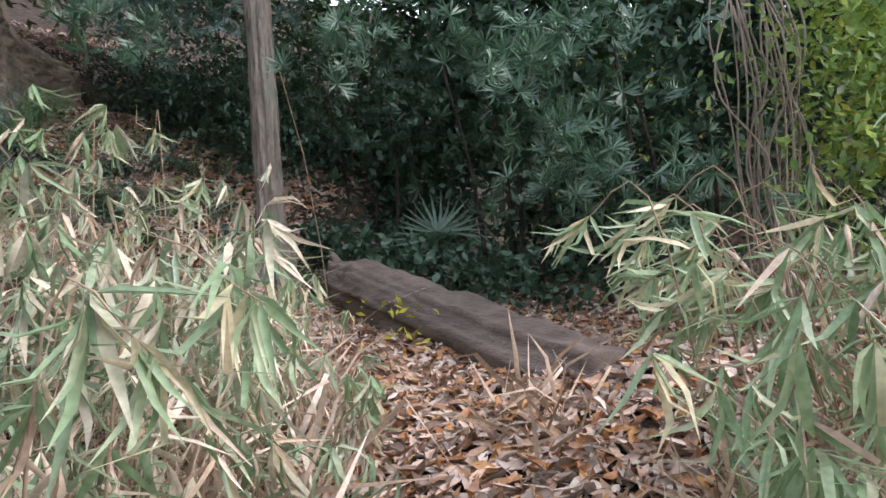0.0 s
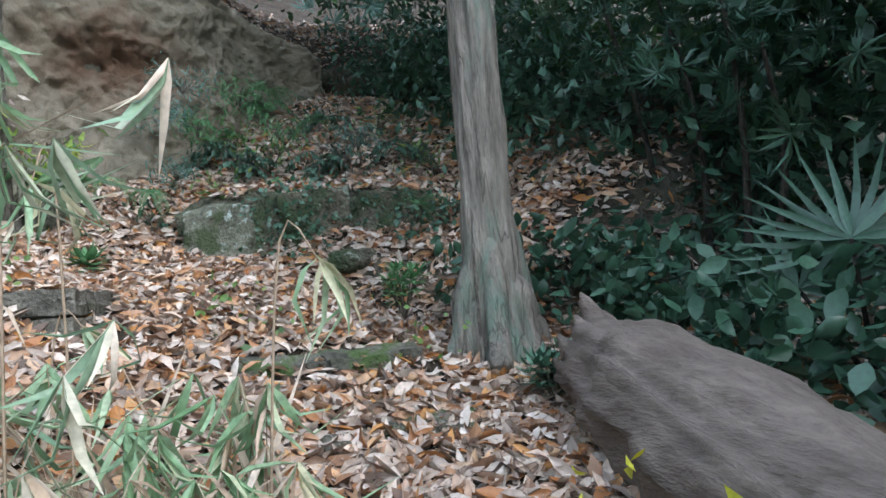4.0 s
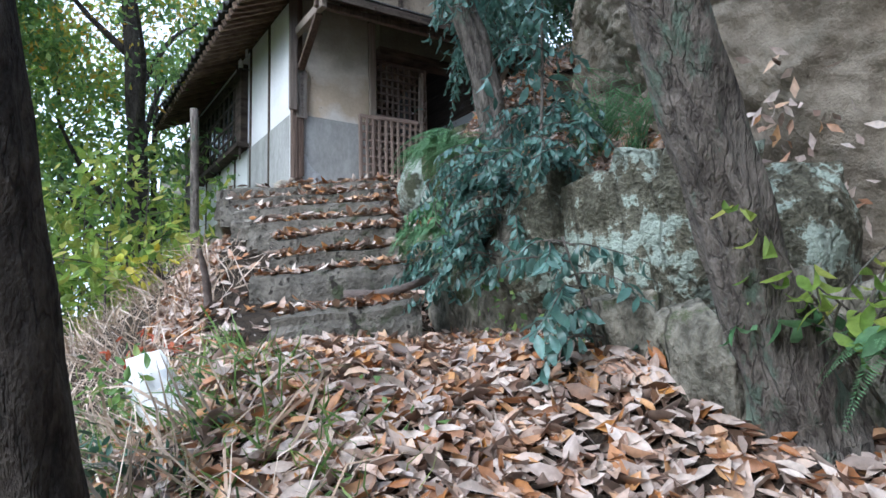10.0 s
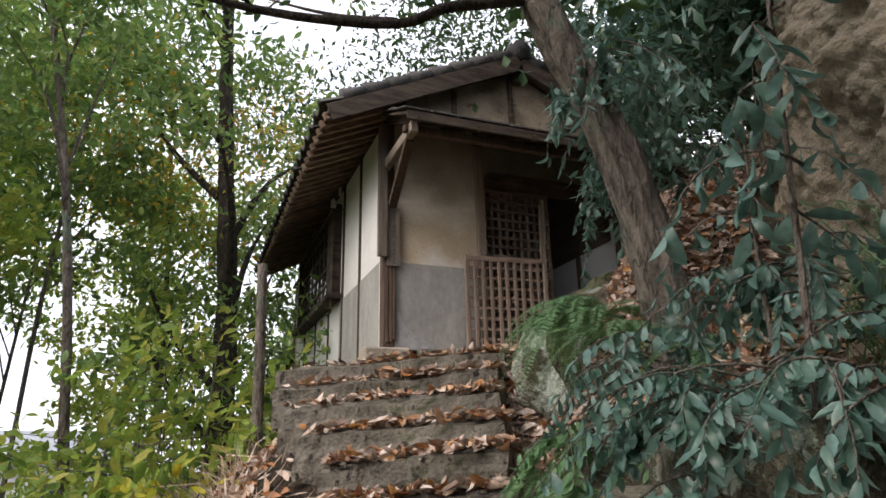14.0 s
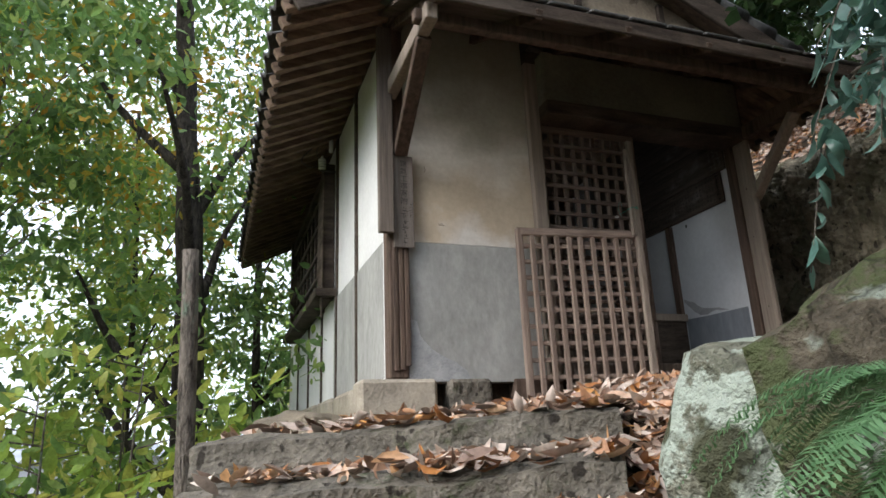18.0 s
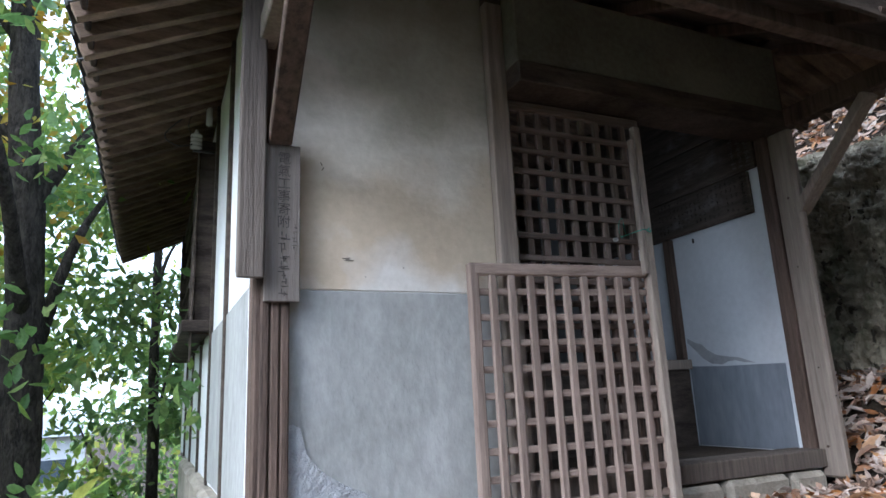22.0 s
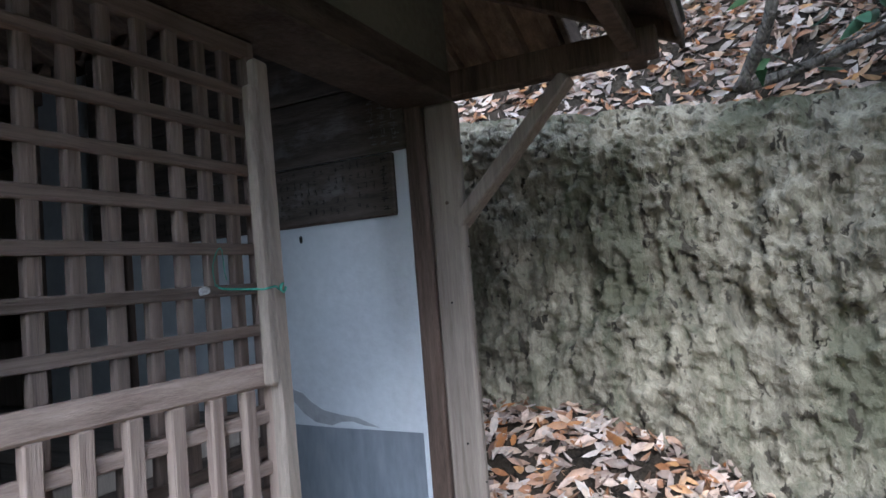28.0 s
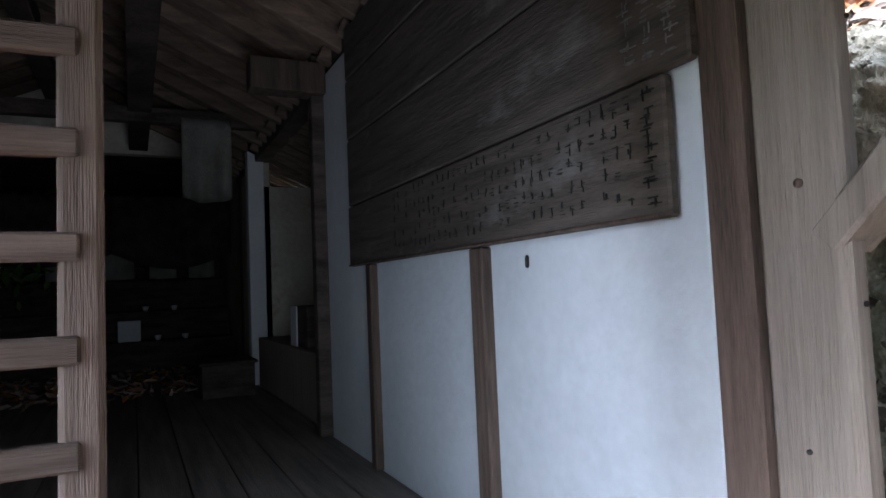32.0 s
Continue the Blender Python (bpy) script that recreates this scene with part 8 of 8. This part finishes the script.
sheet = boulder("plastic_sheet", (-5.88, 0.2, z_at(-5.88, 0.2) + 0.12), (0.2, 0.22, 0.42), (20, 25, 0), "plastic_white", "crumpled white plastic sack on the downhill edge", 31, 0.7, 3)
sheet["category"] = "sack"


# ---- the house across the valley ----
def far_house(x, y, w, d, h, turn, label):
    z = z_at(x, y)
    ob = thing("house", (x, y, z), label, "house")
    ob.rotation_euler = (0, 0, radians(turn))
    old = (Vector(ob.location), ob.rotation_euler.copy())
    def local(name, x0, x1, y0, y1, z0, z1, material, parent=ob):
        bm = bmesh.new()
        bmesh.ops.create_cube(bm, size=1)
        for v in bm.verts:
            v.co = Vector(((x0 + x1) / 2 + v.co.x * (x1 - x0), (y0 + y1) / 2 + v.co.y * (y1 - y0), (z0 + z1) / 2 + v.co.z * (z1 - z0)))
        return part(name, bm, material, parent)
    local("wall", -w / 2, w / 2, -d / 2, d / 2, -1, h, "house_wall")
    bm = bmesh.new()
    v = [bm.verts.new(p) for p in ((-w / 2 - 0.5, -d / 2 - 0.5, h), (w / 2 + 0.5, -d / 2 - 0.5, h), (w / 2 + 0.5, d / 2 + 0.5, h), (-w / 2 - 0.5, d / 2 + 0.5, h), (-w / 2 + 2, 0, h + 1.8), (w / 2 - 2, 0, h + 1.8))]
    for f in ((0, 1, 5, 4), (2, 3, 4, 5), (1, 2, 5), (3, 0, 4), (3, 2, 1, 0)):
        bm.faces.new([v[i] for i in f])
    part("roof", bm, "house_roof", ob)
    for fl in range(2):
        for i in range(4):
            cx = -w / 2 + (i + 0.5) * w / 4
            z0 = 1.0 + fl * 2.8
            local("window", cx - 0.8, cx + 0.8, d / 2 - 0.05, d / 2 + 0.04, z0, z0 + 1.2, "glass_dark")
            local("sill", cx - 0.9, cx + 0.9, d / 2, d / 2 + 0.12, z0 - 0.1, z0, "house_wall")
    return ob


far_house(2.5, -46, 13, 8, 6.2, 8, "pale two-storey house with a grey roof across the valley")
far_house(17, -40, 10, 8, 5.6, 20, "pale house with a grey roof among the trees")

# ---- dry leaves on the ground ----
def litter(name, n, region, seed, size=(0.09, 0.16), lift=0.012, surface_z=None, label="", flat=0.48, upright=0.34):
    r = np.random.default_rng(seed)
    x, y = region(r, n)
    z = (surface_z or ground_height)(x, y)
    e = 0.06
    zx = (surface_z or ground_height)(x + e, y) - z
    zy = (surface_z or ground_height)(x, y + e) - z
    nrm = unit(np.stack([-zx / e, -zy / e, np.ones_like(x)], 1))
    steep = nrm[:, 2] > upright
    x, y, z, nrm = x[steep], y[steep], z[steep], nrm[steep]
    n = len(x)
    nrm = unit(nrm + r.normal(0, flat, (n, 3)))
    ang = r.uniform(0, 6.283, n)
    axis = np.stack([np.cos(ang), np.sin(ang), np.zeros(n)], 1)
    axis = unit(axis - nrm * np.sum(axis * nrm, 1, keepdims=True))
    L = r.uniform(*size, n)
    pos = np.stack([x, y, z + r.uniform(0.0, lift * 3, n) + lift], 1) - axis * (L / 2)[:, None]
    ob = leaves(name, pos, axis, nrm, L, L * r.uniform(0.26, 0.42, n), "litter", LEAF4, 0.26, 0.14, None, r)
    return tagged(ob, label, "leaves", kind="stuff")


def near_path(width_left, width_right, s0, s1):
    seg = WALK[int(s0 * len(WALK)):int(s1 * len(WALK))]

    def pick(r, n):
        p = seg[r.integers(0, len(seg), n)]
        q = seg[np.minimum(r.integers(0, len(seg), n), len(seg) - 1)]
        w = max(width_left, width_right)
        x = p[:, 0] + r.uniform(-w, w, n)
        y = p[:, 1] + r.uniform(-w, w, n)
        d, _ = sided(PATH, x, y)
        ok = (d < width_right) & (d > -width_left) & ~((x < -7.88) & (x > -10.85) & (y < -3.72))
        on_steps = (np.abs(d) < 0.75) & (y < -0.2) & (y > -3.4) & (x > -8.6)
        ok &= ~on_steps | (r.random(n) < 0.12)
        slab_top = (x > -6.4) & (x < -5.55) & (y > 2.3) & (y < 2.9)
        kerb_top = (x > -5.7) & (x < -5.22) & (y > 3.3) & (y < 4.45)
        ok &= ~(slab_top | kerb_top) | (r.random(n) < 0.3)
        return x[ok], y[ok]
    return pick


litter("leaf_litter", 60000, near_path(1.15, 2.6, 0.28, 0.86), 21, label="thick layer of dry tan and brown leaves on the path")
litter("leaf_litter", 11000, near_path(1.6, 2.6, 0.1, 0.3), 22, label="dry brown leaves under the bamboo")
litter("leaf_litter", 9000, near_path(0.6, 1.6, 0.8, 1.0), 23, (0.06, 0.12), label="dry leaves on the ground before the hut")


litter("leaf_litter", 16000, lambda r, n: (r.uniform(-9.9, -6.2, n), r.uniform(2.2, 6.8, n)), 25, label="dry leaves on the slope above the boulders")
litter("leaf_litter", 9000, lambda r, n: (r.uniform(-6.2, 0.5, n), r.uniform(4.4, 7.4, n)), 26, label="dry leaves under the evergreens")
litter("leaf_litter", 11000, lambda r, n: (r.uniform(-10.2, -7.7, n), r.uniform(-2.5, 1.8, n)), 27, (0.06, 0.125), label="dry leaves on the terrace above the rock face")


litter("leaf_litter", 6500, lambda r, n: (r.uniform(-9.15, -7.95, n), r.uniform(-1.25, -0.1, n)), 28, (0.055, 0.115), 0.014, label="dry leaves heaped about the foot of the slanting tree", upright=0.12)
litter("leaf_litter", 2400, lambda r, n: (r.uniform(-8.6, -7.9, n), r.uniform(-0.2, 1.8, n)), 29, (0.07, 0.13), label="dry leaves caught on the ledge over the rock face")


litter("leaf_litter", 90, lambda r, n: (r.uniform(-6.38, -5.8, n), r.uniform(2.34, 2.62, n)), 31, (0.07, 0.12), 0.006, lambda x, y: np.full(np.shape(x), 2.178), "dry leaves lying on the stone slabs", 0.25)


def on_outcrop(r, n):
    u, v = r.uniform(-0.15, 1.75, n), r.uniform(-0.62, 0.18, n)
    return -7.8 + 0.33 * u + v, 3.66 + 0.94 * u


litter("leaf_litter", 1100, on_outcrop, 30, (0.07, 0.13), 0.012, lambda x, y: np.maximum(ground_height(x, y), 3.05 - 1.2 * np.maximum(x + 7.7 - 0.35 * (y - 3.66), 0)), "dry leaves lying on top of the mossy outcrop")


def behind_bank(r, n):
    i = r.integers(0, 1000, n) / 1000
    line = along(BANK[3:16], 0.1)
    k = (i * (len(line) - 1)).astype(int)
    x = line[k, 0] + r.uniform(-3.5, 1, n)
    y = line[k, 1] + r.uniform(-2, 3.5, n)
    b, _ = sided(BANK, x, y)
    ok = (b > 0.1) & (b < 3.2)
    return x[ok], y[ok]


litter("leaf_litter", 52000, behind_bank, 24, (0.055, 0.11), label="dry leaves on the slope above the clay bank", flat=0.45)


def step_litter(i, n, seed):
    l, rr, z, dep, hi = STEPS[i]

    def pick(r, n):
        u = r.beta(1.6, 0.85, n) if i > 4 else r.beta(1.0, 0.8, n)
        v = r.beta(1.6, 0.9, n)
        a, b = np.array(l), np.array(rr)
        d = (b - a) / np.linalg.norm(b - a)
        back = np.array((d[1], -d[0]))
        if back[1] > 0:
            back = -back
        p = a + (b - a) * u[:, None] + back * (v * dep * 0.9)[:, None]
        return p[:, 0], p[:, 1]
    litter("leaf_litter", n, pick, seed, (0.08, 0.15), 0.012, lambda x, y: z + 0.015 + 0.07 * (((x - l[0]) * (rr[0] - l[0]) + (y - l[1]) * (rr[1] - l[1])) / ((rr[0] - l[0]) ** 2 + (rr[1] - l[1]) ** 2) - 0.5), "dry leaves drifted on a stone step")


hanging_shrub((-7.58, 2.24, 3.0), 12, 0.46, 91, "young shrub with yellowing leaves at the tree foot", (0.08, 0.13), (-1.2, 2.6), 0.25, "green_yellow", 0.9, 7, "sapling")
hanging_shrub((-7.6, 2.38, 3.0), 8, 0.42, 92, "young shrub with yellowing leaves at the tree foot", (0.08, 0.13), (-1.2, 2.6), 0.3, "fern", 0.9, 8, "sapling")
rosette_plant((-7.08, 2.63, 2.32), 0.15, 0.04, 2, 93, "seedling with broad dark leaves among the litter", (0.12, 0.19), "fern")
for i in range(len(STEPS)):
    step_litter(i, 380 if i < 7 else 560, 40 + i)

litter("leaf_litter", 420, lambda r, n: (r.uniform(-10.3, -8.6, n), r.uniform(-9.8, -8.0, n)), 81, (0.06, 0.13), 0.006, lambda x, y: np.full(np.shape(x), 5.485), "dead leaves blown in over the floor boards", 0.3)
litter("leaf_litter", 900, lambda r, n: (r.uniform(-11.6, -10.85, n), r.uniform(-4.4, -2.4, n)), 82, (0.06, 0.11), label="dry leaves along the foot of the clay bank")
litter("leaf_litter", 700, lambda r, n: (r.uniform(-9.8, -8.6, n), r.uniform(-3.72, -3.1, n)), 83, (0.06, 0.12), label="dry leaves drifted before the lattice doors")
